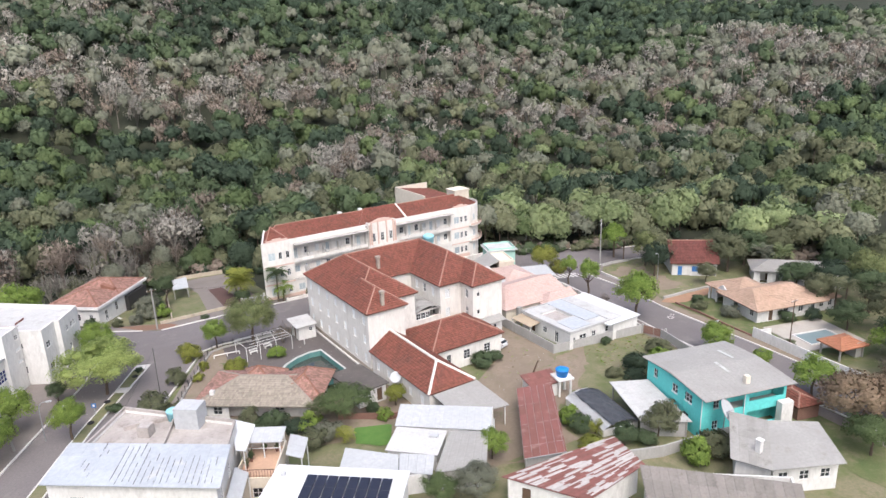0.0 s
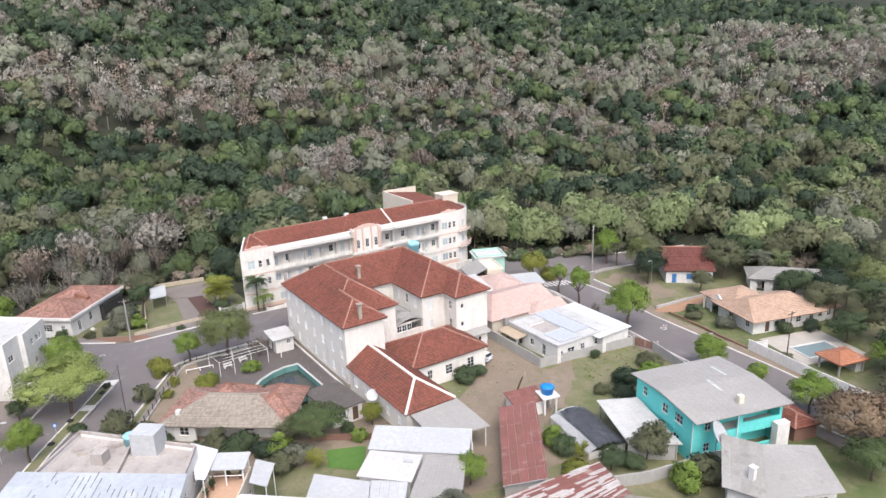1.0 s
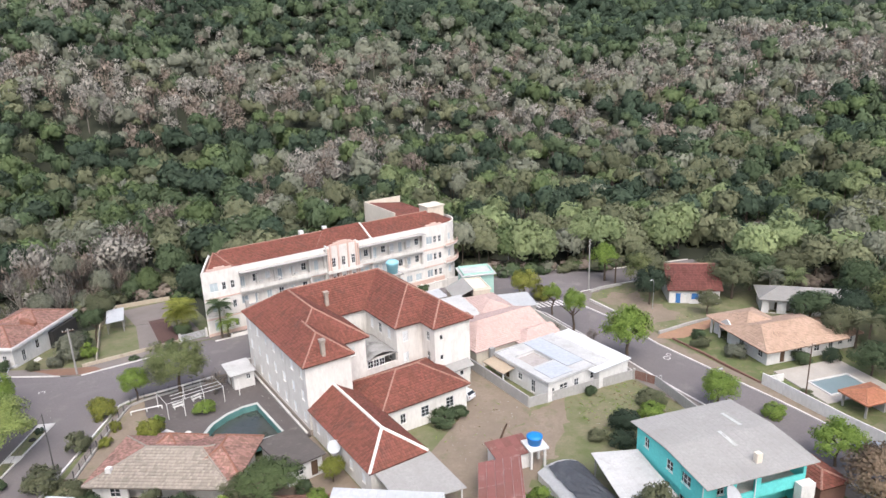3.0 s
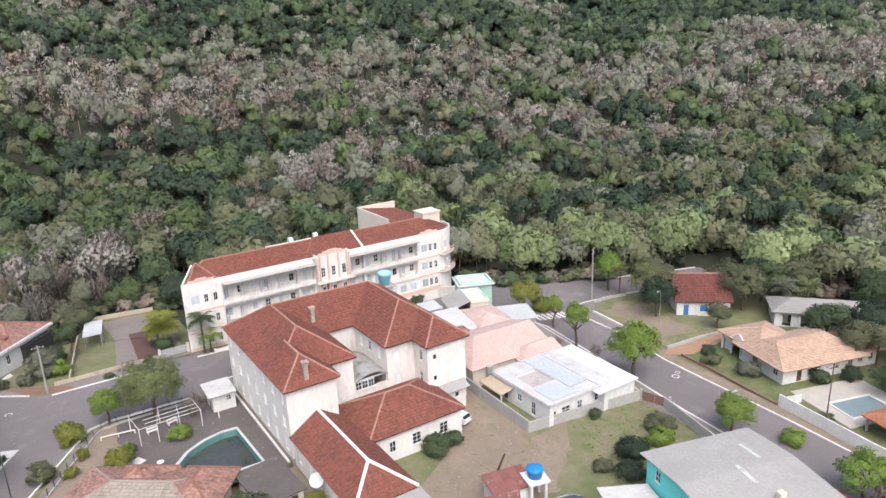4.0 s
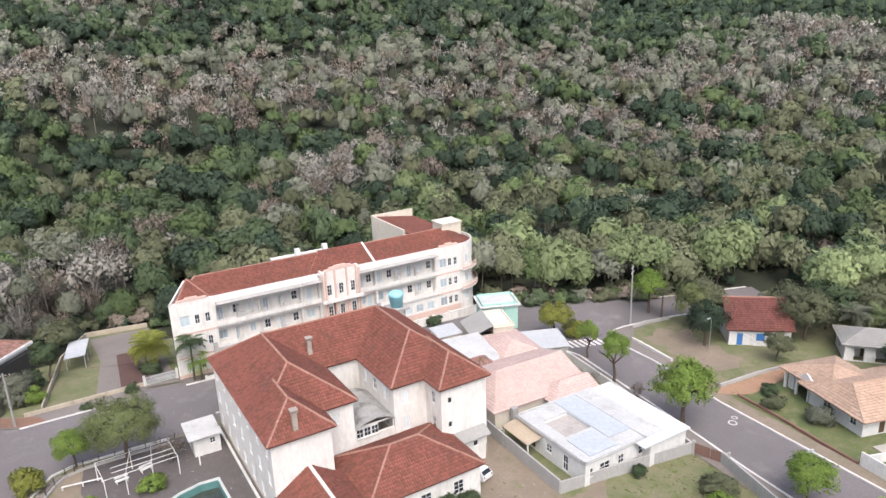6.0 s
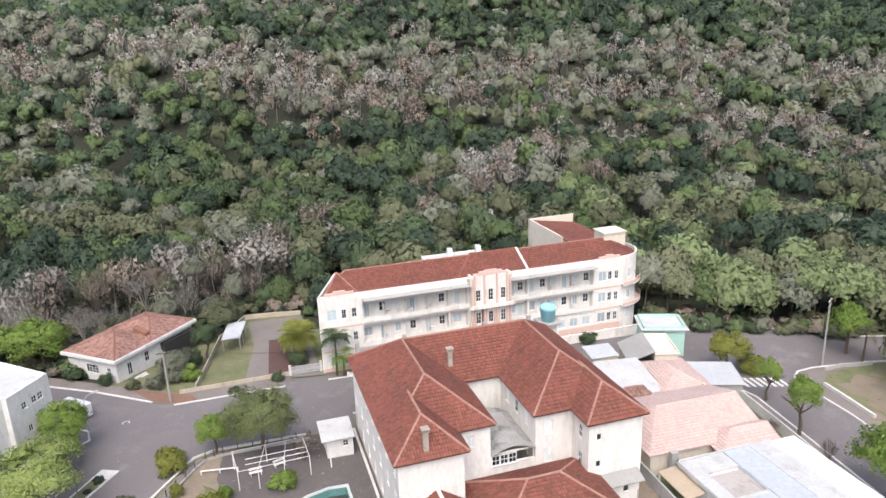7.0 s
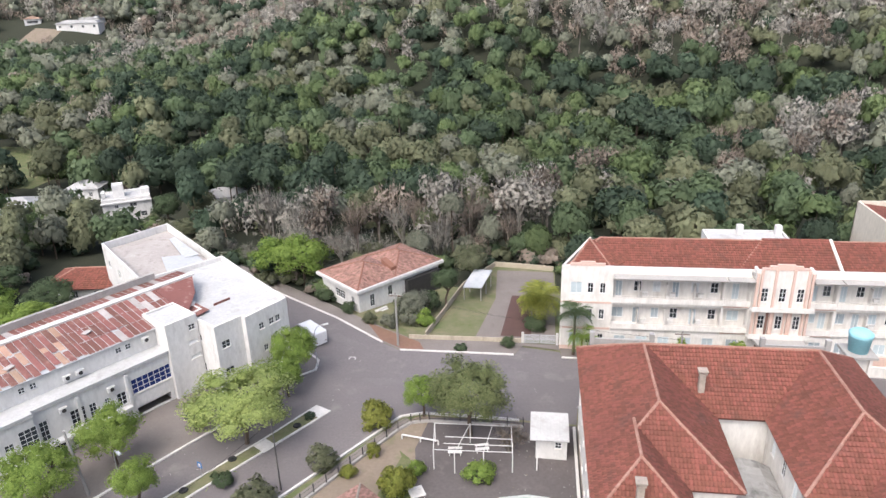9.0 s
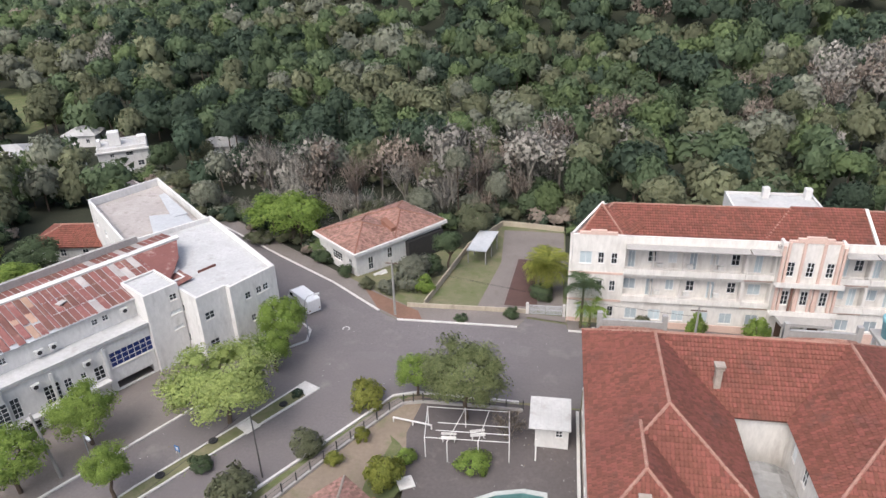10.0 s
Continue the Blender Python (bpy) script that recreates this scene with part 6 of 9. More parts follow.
    posts(b, [(0.7, 4.3), (0.5, 9.6)], 4.0, 6.5, 0.05, FRAMEWHITE, "awning_post")
    sheet(b, (6.9, 5.8, 4.25), (6.8, 10.0, 4.3), (4.6, 10.4, 4.7), (4.9, 6.1, 4.65), LIGHTSHEET, "side_awning")
    posts(b, [(6.7, 6.0), (6.6, 9.8)], -0.4, 4.2, 0.05, FRAMEWHITE, "awning_post")
    sheet(b, (2.0, -2.6, 4.7), (1.5, 2.7, 4.7), (0.0, 2.8, 5.4), (0.65, -2.7, 5.4), LIGHTSHEET, "lower_awning")
    posts(b, [(1.9, -2.4), (1.45, 2.5)], -0.4, 4.7, 0.05, FRAMEWHITE, "awning_post")
    slab(b, rect(0.6, -3.0, 4.0, 2.8), 1.0, 1.4, REDPAVE, "lower_terrace", "red-brown paved lower terrace")
    settle(b, 14.6, 66.2, -33)
    for x, y, h2, key in ((18.6, 70.6, 1.5, "mid"), (20.6, 71.8, 0.9, "fresh"), (21.8, 70.9, 0.8, "olive"), (17.7, 69.6, 1.1, "olive")):
        t = start("potted_plant", "leafy green plant in a clay pot on the terrace", "potted plant", "terrace plants")
        bm = bmesh.new()
        lathe(bm, (0, 0, 0), [(0.16, 0), (0.24, 0.38), (0.2, 0.38), (0.19, 0.3), (0, 0.3)], 12)
        part("pot", bm, BRICKRED, t)
        bm = bmesh.new()
        rngp = random.Random(int(x * 10))
        for k in range(46):
            a, e = rngp.uniform(0, 6.28), rngp.uniform(0.2, 1.0)
            tip = Vector((math.cos(a) * 0.5 * (1.1 - 0.5 * e), math.sin(a) * 0.5 * (1.1 - 0.5 * e), 0.3 + h2 * e))
            mid_ = tip * 0.5 + Vector((0, 0, 0.3))
            side = Vector((-math.sin(a), math.cos(a), 0)) * 0.09
            q = [bm.verts.new(p) for p in (Vector((0, 0, 0.3)), mid_ - side, tip, mid_ + side)]
            bm.faces.new(q)
        part("foliage", bm, LEAF[key], t)
        settle(t, x, y, 0, 4.0)


JOINTGREY = mat("tarred_joint", (0.20, 0.195, 0.195), (0.14, 0.135, 0.135), 0.8, 0.9, 0.2)
REDPAVE = mat("red_brown_paving", (0.27, 0.165, 0.125), (0.21, 0.13, 0.10), 0.5, 0.9, 0.2, 3, (0.34, 0.25, 0.2), 0.4)
BRIGHTROOF = mat("bright_roof_paint", (0.64, 0.645, 0.65), (0.57, 0.575, 0.585), 0.3, 0.7, 0.1, 3, (0.46, 0.44, 0.42), 0.4)
PALESHEET = mat("pale_blue_sheet", (0.36, 0.39, 0.425), (0.41, 0.43, 0.455), 0.2, 0.6, 0.1, 2, (0.50, 0.49, 0.47), 0.4, each=0.08)
PEACHFLOOR = mat("peach_floor", (0.50, 0.33, 0.23), (0.44, 0.29, 0.2), 0.4, 0.8, 0.1, 3)
south_houses()


def yard_sheds():
    b = start("long_shed", "long narrow shed with a rusted red sheet roof", "shed")
    walls(b, [(46.6, 54.8), (50.8, 53.1), (60.4, 66.0), (56.0, 67.2)], -1.2, 2.0, GREYWALL, {3: [(4, 0.9, 0.6, 1.0, "small")]}, 0.2)
    sheet(b, (46.1, 54.5, 2.1), (51.2, 52.6, 2.1), (60.9, 66.1, 2.6), (55.7, 67.6, 2.6), RUST, "roof", 0.25, 0.035, 1.1, "rusted red corrugated roof", LIGHTSHEET, 0.12)
    settle(b, 0, 0, 0, 0)
    b = start("wide_shed", "wide shed with half-rusted sheet roof in red and pale patches", "shed")
    walls(b, [(41.4, 51.8), (46.2, 44.2), (54.8, 44.8), (56.1, 49.9)], -1.2, 2.9, WHITE, {0: [(2.2, 1.0, 0.3, 1.9, "door")]}, 0.2)
    sheet(b, (41.0, 52.4, 3.0), (45.8, 43.7, 3.0), (55.3, 44.3, 3.3), (56.8, 50.4, 3.3), RUST, label="half-rusted sheet roof in maroon and bare strips", panels=0.3, alt=PALEBARE, share=0.42)
    settle(b, 0, 0, 0, 0)
    b = start("tank_hut", "small white hut with a rusty sheet roof", "hut")
    walls(b, rect(0, 0, 4.6, 3.0), -0.6, 2.1, WHITE, {0: [(1.2, 0.8, 0.1, 1.8, "door")]}, 0.15)
    sheet(b, (-0.3, -0.3, 2.2), (4.9, -0.3, 2.2), (4.9, 3.3, 2.6), (-0.3, 3.3, 2.6), RUST)
    settle(b, 59.0, 68.0, -12)
    b = start("tank_stand", "pale masonry stand under the blue tank", "stand")
    posts(b, [(0, 0), (1.8, 0), (0, 1.8), (1.8, 1.8)], -0.6, 2.6, 0.14, WHITE, "pillar")
    slab(b, rect(-0.4, -0.4, 2.2, 2.2), 2.85, 0.24, WHITE, "platform")
    settle(b, 63.0, 66.6, -15)
    water_tank(64.1, 67.3, lay(64, 67) + 2.86, 0.95, 1.15)
    # arched shelter with tarpaulin
    b = start("arched_shelter", "white arched shelter half covered with a wrinkled dark tarpaulin", "shelter")
    w, deep, n = 5.6, 9.6, 14
    for name, m, x0, x1, y0, y1, lift in (("cover", BRIGHTROOF, 0, 1, 0, deep, 0.0), ("tarpaulin", TARP, 0.2, 1.05, -0.25, deep - 0.6, 0.08)):
        bm = bmesh.new()
        grid = []
        ny = 12 if name == "cover" else 34
        nx = n if name == "cover" else 26
        for j in range(ny + 1):
            line = []
            for i in range(nx + 1):
                k = x0 + (x1 - x0) * i / nx
                y = y0 + (y1 - y0) * j / ny
                zz = 0.95 + 0.85 * math.sin(math.pi * min(max(k, 0), 1)) ** 0.8
                if lift:
                    ruck = noise.noise(Vector((k * 9 + 0.4 * y, y * 0.9, 2.0))) + 0.6 * noise.noise(Vector((k * 16, y * 2.1, 7.0)))
                    zz += lift + 0.12 + 0.19 * ruck + 0.1 * max(0, -y) - (0.35 * (k - 0.97) / 0.08 if k > 0.97 else 0)
                    y += (0.5 * noise.noise(Vector((k * 4, 1.0, 5.0))) if j in (0, ny) else 0) + 0.35 * k * (j / ny - 0.5)
                line.append(bm.verts.new((w * k + (0.12 * noise.noise(Vector((y, k * 3, 1.0))) if lift else 0), y, zz)))
            grid.append(line)
        for r0, r1 in zip(grid, grid[1:]):
            for i in range(len(r0) - 1):
                bm.faces.new((r0[i], r1[i], r1[i + 1], r0[i + 1]))
        bmesh.ops.solidify(bm, geom=bm.faces[:], thickness=0.03)
        part(name, bm, m, b, smooth=True)
    walls(b, rect(0.1, 0.1, w - 0.1, deep - 0.1), -0.9, 0.9, WHITE, {0: [(3.0, 2.2, -0.7, 1.5, None)], 3: [(6.6, 1.0, -0.3, 1.0, "small")]}, 0.15)
    settle(b, 60.2, 55.2, -12)
    b = start("side_roof", "white sheet lean-to roof beside the turquoise house", "lean-to")
    sheet(b, (64.4, 52.6, 1.5), (69.6, 48.6, 1.5), (73.2, 59.0, 2.1), (68.2, 61.8, 2.1), WHITEROOF)
    posts(b, [(64.9, 53), (69.2, 49.2), (68.4, 61.2)], -1.2, 1.6, 0.08, POST)
    bm = bmesh.new()
    ribbon(bm, [(64.6, 52.9), (69.4, 49.2)], 0.15, -1.2, 1.4, 20, 0)
    part("front_wall", bm, GREYWALL, b)
    settle(b, 0, 0, 0, 0)


yard_sheds()


def turquoise_house():
    b = start("turquoise_house", "two-storey turquoise house with a grey sheet roof", "house")
    h = 6.0
    walls(b, rect(0.5, 0.6, 13.9, 12.8), -0.8, h, TEAL, {
        0: [(2.2, 0.9, 4.0, 1.2, "sash"), (2.2, 0.9, 1.0, 1.2, "sash"), (5.4, 2.4, 3.3, 2.5, None), (10.2, 5.6, 3.9, 1.9, None), (9.8, 5.0, 0.4, 2.0, None)],
        3: [(2.0, 0.9, 4.0, 1.3, "sash"), (6.0, 1.3, 3.9, 1.3, "grid"), (9.2, 1.9, 3.9, 1.3, "grid"), (4.2, 0.9, 1.0, 1.2, "sash"), (9, 1.2, 1.0, 1.2, "sash")],
        1: row(12, 3, 1.2, 4.0, 1.2, "sash", 2)}, 0.22)
    bm = bmesh.new()
    wall(bm, b, (4.0, 2.6), (13.5, 2.6), -0.6, h, 0.2, [(1.6, 1.0, 3.1, 2.1, "door"), (5.0, 1.6, 3.9, 1.3, "sash")])
    part("balcony_wall", bm, TEAL, b)
    slab(b, rect(4.0, 0.7, 13.6, 2.6), 3.05, 0.2, CONCRETE, "balcony_floor")
    bm = bmesh.new()
    wall(bm, b, (0.4, 8.2), (0.4, 4.2), 2.8, h, 0.9, [(2.0, 1.2, 3.9, 1.3, "sash")])
    part("oriel", bm, TEAL, b)
    zr = h + 0.05
    sheet(b, (0, -0.6, zr), (14.4, -0.6, zr), (14.4, 6.7, zr + 0.55), (0, 6.7, zr + 0.55), CEMENTSHEET, "roof", 0.3, 0.04)
    sheet(b, (14.4, 13.6, zr), (0, 13.6, zr), (0, 6.7, zr + 0.55), (14.4, 6.7, zr + 0.55), CEMENTSHEET, "roof", 0.3, 0.04)
    for x, y0, y1 in ((7.4, 4.4, 7.4), (10.6, 7.6, 10.8)):
        bm = bmesh.new()
        za, zb = (zr + 0.55 * (1 - abs(y - 6.7) / 7.3) for y in (y0, y1))
        solid(bm, [(x, y0, za + 0.1), (x + 0.45, y0, za + 0.1), (x + 0.45, y1, zb + 0.1), (x, y1, zb + 0.1)], 0.03)
        part("skylight", bm, WHITEROOF, b)
    bm = bmesh.new()
    box(bm, 7.6, 1.2, zr, 8.3, 1.8, zr + 1.3)
    part("chimney", bm, CREAM, b)
    for x in (0.3, 7.0):
        bm = bmesh.new()
        rod(bm, (x, 0.4, -0.6), (x, 0.4, 5.8), 0.06)
        part("downpipe", bm, FRAMEWHITE, b)
    bm = bmesh.new()
    box(bm, 12.3, -0.6, -0.8, 14.2, 0.4, 3.4)
    part("side_pier", bm, WHITE, b)
    settle(b, 69.6, 47.4, -16)
    dish(71.6, 45.4, lay(72, 45), 1.7, 25, 55, 4.6)
    c = start("garage", "red tiled garage beside the turquoise house", "garage")
    walls(c, rect(0, 0, 3.6, 5), -0.5, 2.1, BRICKRED, {}, 0.2)
    planes, ridges = hip(0, 0, 3.6, 5, 2.2, 0.8, 0.3)
    tiled_roof(c, planes, ridges=ridges)
    settle(c, 85.0, 43.2, -16)


turquoise_house()


def southeast_houses():
    b = start("grey_house", "house with stained grey concrete roof slabs", "house")
    walls(b, [(65.2, 39.4), (67.0, 36.1), (74.3, 32.4), (78.8, 37.8), (72.0, 44.2)], -1.5, 2.75, WHITE, {1: row(8.2, 3, 1.2, 0.6, 1.2, "sash", 1.5), 2: [(3.4, 1.0, 0.6, 1.2, "sash")]}, 0.25)
    sheet(b, (64.5, 39.7, 2.9), (66.2, 35.5, 2.9), (73.6, 40.9, 4.0), (71.9, 45.1, 3.9), OLDSHEET)
    sheet(b, (74.4, 31.6, 2.7), (79.5, 37.8, 3.2), (73.6, 40.9, 4.0), (66.2, 35.5, 2.95), CEMENTSHEET)
    bm = bmesh.new()
    box(bm, 67.5, 38.0, 2.7, 68.1, 38.6, 4.7)
    box(bm, 67.42, 37.92, 4.7, 68.18, 38.68, 4.85)
    part("chimney", bm, WHITE, b)
    settle(b, 0, 0, 0, 0)
    b = start("corrugated_house", "house under a broad grey corrugated roof", "house")
    walls(b, [(52.6, 40.6), (62.0, 29.6), (66.4, 33.4), (54.6, 43.6)], -1.2, 3.2, WHITE, {}, 0.2)
    sheet(b, (49.6, 38.8, 2.9), (60.2, 27.6, 2.9), (64.6, 31.4, 4.2), (53.9, 43.9, 4.0), BROWNSHEET, "roof", 0.30, 0.09)
    settle(b, 0, 0, 0, 0)


southeast_houses()


def white_villa():
    b = start("white_villa", "white flat-roofed house with an open roof well", "house")
    h = 2.9
    walls(b, rect(0, 0, 12.2, 12.4), -1.2, h, WHITE, {0: [(1.0, 0.5, 1.0, 1.0, "small"), (3.0, 1.6, 1.0, 1.1, "sash"), (5.6, 0.9, 0.9, 1.2, "sash"), (9.2, 1.5, 1.0, 1.1, "sash")], 3: [(3, 0.9, 0.2, 2.0, "door"), (6, 1.0, 1.0, 1.1, "sash"), (9, 0.9, 0.2, 2.0, "sash")]}, 0.25)
    bm = bmesh.new()
    box(bm, -0.25, -0.25, h, 1.6, 12.6, h + 0.22)
    box(bm, 1.6, -0.25, h, 12.4, 5.2, h + 0.22)
    box(bm, 1.6, 9.6, h, 12.4, 12.6, h + 0.22)
    box(bm, 5.6, 5.2, h, 12.4, 9.6, h + 0.22)
    part("roof", bm, WHITEROOF, b)
    slab(b, rect(1.4, 5.0, 5.8, 9.8), h - 0.3, 0.2, DIRTYROOF, "roof_well")
    for x0, y0, x1, y1 in ((1.4, 5.0, 5.8, 5.19), (1.4, 9.61, 5.8, 9.8), (1.4, 5.2, 1.59, 9.6), (5.61, 5.2, 5.8, 9.6)):
        bm = bmesh.new()
        box(bm, x0, y0, h - 0.3, x1, y1, h - 0.003)
        part("well_side", bm, WHITE, b)
    slab(b, rect(5.7, 2.2, 9.2, 12.3), h + 0.34, 0.1, PALESHEET, "roof_panel", "pale blue roof panel")
    slab(b, rect(1.2, 0.6, 5.4, 4.6), h + 0.33, 0.1, PALESHEET, "roof_panel")
    parapet(b, rect(-0.2, -0.2, 9.4, 12.5), h + 0.22, 0.18, WHITEROOF, 0.2)
    settle(b, 75.8, 77.8)
    c = start("white_garage", "white hall with a white metal roof beside the house", "garage")
    walls(c, rect(0, 0, 6.0, 13.2), -1.4, 3.0, WHITE, {}, 0.25)
    slab(c, [(-1.4, -0.4, 3.2), (6.3, -0.4, 3.35), (6.3, 13.6, 3.35), (-1.4, 13.6, 3.2)], None, 0.15, BRIGHTROOF)
    settle(c, 84.9, 76.6, -1)
    d = start("side_porch", "narrow porch with a tan sheet roof", "porch")
    sheet(d, (0, 0, 2.1), (2.3, 0, 2.4), (2.3, 5.2, 2.4), (0, 5.2, 2.1), TANSHEET)
    posts(d, [(0.1, 0.1), (0.1, 5.0)], -0.5, 2.1, 0.08, WHITE)
    settle(d, 73.5, 85.4)


TANSHEET = mat("tan_sheet", (0.42, 0.34, 0.25), (0.36, 0.29, 0.21), 0.4, 0.8, 0.1)
white_villa()


def pink_house():
    b = start("pink_house", "house with wide pink tile roofs", "house")
    walls(b, rect(0, 0, 15.2, 11.8), -1.2, 2.9, CREAM, {0: [(10.5, 1.2, 0.9, 1.2, "sash")], 1: row(11, 2, 1.2, 0.9, 1.2, "sash", 3), 2: row(15, 3, 1.2, 0.9, 1.2, "sash", 3)}, 0.2)
    planes, ridges = hip(0, 0, 15.2, 11.8, 3.0, 2.1, 0.4, 4.5, ("e",))
    tiled_roof(b, planes, TILEPINK, TILEPINK, TILEPINK, ridges[:1])
    planes, ridges = hip(8, -2.4, 15.4, 3.0, 2.7, 1.3, 0.3, None, ("e",))
    tiled_roof(b, planes, TILEPINK, TILEPINK, TILEPINK, ridges[:1])
    bm = bmesh.new()
    box(bm, 2.0, -1.2, -1, 2.8, -0.5, 3.2)
    part("chimney", bm, GREYWALL, b)
    bm = bmesh.new()
    wall(bm, b, (15.2, 0), (15.2, 11.8), 2.9, 3.4, 0.2)
    part("gable", bm, CREAM, b)
    settle(b, 74.0, 92.8, -2)
    # pale roofs towards the hotel
    b = start("terraced_house", "pale house with white and pink sheet roofs", "house", "houses behind the hotel")
    walls(b, rect(0, 0, 12, 8.6), -1.2, 3.0, CREAM, {0: [(8, 1.2, 1.0, 1.0, "sash")]}, 0.2)
    sheet(b, (-0.3, -0.3, 3.0), (6.4, -0.3, 3.0), (6.4, 8.9, 3.9), (-0.3, 8.9, 3.9), WHITEROOF)
    planes, ridges = hip(6.2, 0, 13, 8.6, 3.1, 1.3, 0.3)
    tiled_roof(b, planes, TILEPINK, TILEPINK, TILEPINK, [])
    planes, ridges = hip(1.0, -1.6, 4.6, 2.4, 2.9, 1.3, 0.3)
    tiled_roof(b, planes, TILEOLD, TILEOLDBASE, TILEOLDBASE, [])
    settle(b, 77.5, 105.2, -8)
    b = start("grey_roof_house", "narrow house with a grey pitched sheet roof", "house", "houses behind the hotel")
    walls(b, rect(0, 0, 7.0, 6.4), -1.4, 3.4, CREAM, {0: [(5.4, 1.0, 1.4, 1.0, "sash")]}, 0.2)
    sheet(b, (-0.3, -0.3, 3.4), (-0.3, 6.7, 3.4), (3.5, 6.7, 5.0), (3.5, -0.3, 5.0), CEMENTSHEET)
    slab(b, rect(3.6, -0.2, 7.2, 6.6), 4.6, 0.2, CREAM, "terrace_roof")
    parapet(b, rect(3.5, 0, 7.0, 6.4), 3.4, 1.5, CREAM, 0.18)
    settle(b, 84.2, 113.4, -18)
    b = start("low_garage", "low building with a stained flat metal roof", "garage", "houses behind the hotel")
    walls(b, rect(0, 0, 6.6, 6.0), -1.4, 2.2, GREYWALL, {}, 0.2)
    sheet(b, (-0.3, -0.3, 2.25), (6.9, -0.3, 2.25), (6.9, 6.3, 2.5), (-0.3, 6.3, 2.5), LIGHTSHEET)
    settle(b, 90.2, 106.6, -22)
    b = start("mint_house", "small mint green house with a flat roof", "house", "houses behind the hotel")
    walls(b, rect(0, 0, 6.4, 5.2), -1.4, 4.4, MINT, {0: [(3.6, 1.3, 1.4, 1.3, "sash")], 3: [(2.4, 1.0, 1.4, 1.2, "sash")]}, 0.2)
    slab(b, rect(-0.5, -0.5, 6.9, 5.7), 4.6, 0.2, WHITEROOF)
    parapet(b, rect(0.0, 0.0, 6.4, 5.2), 4.6, 0.4, MINT, 0.15)
    settle(b, 91.4, 121.0, -22)
    for x, y, w, d, h, m in ((74.4, 104.8, 3.0, 7.5, 3.0, LIGHTSHEET), (72.6, 112.8, 5.0, 3.4, 3.6, DIRTYROOF), (80.2, 117.0, 4.0, 3.4, 3.0, LIGHTSHEET)):
        b = start("back_shed", "low shed with a stained sheet roof behind the houses", "shed", "back sheds")
        walls(b, rect(0, 0, w, d), -1.4, h - 0.15, CREAM, {}, 0.15)
        sheet(b, (-0.2, -0.2, h - 0.1), (w + 0.2, -0.2, h - 0.1), (w + 0.2, d + 0.2, h + 0.25), (-0.2, d + 0.2, h + 0.25), m)
        settle(b, x, y, -5)
    # water tower
    b = start("water_tower", "slim pale tower carrying a faded cyan tank", "water tower")
    for x, y in ((-1, -1), (1, -1), (1, 1), (-1, 1)):
        bm = bmesh.new()
        box(bm, x - 0.16, y - 0.16, -1, x + 0.16, y + 0.16, 9.5)
        part("leg", bm, PLASTER, b)
    bm = bmesh.new()
    box(bm, -1.5, -1.5, 9.5, 1.5, 1.5, 9.8)
    part("platform", bm, CONCRETE, b)
    bm = bmesh.new()
    box(bm, -0.83, -0.83, -1, 0.83, 0.83, 9.5)
    part("core", bm, PLASTER, b)
    settle(b, 73.0, 117.4)
    water_tank(73.0, 117.4, lay(73, 117) + 9.81, 1.15, 2.2, TANKPALE, "large faded cyan water tank on the tower")


pink_house()


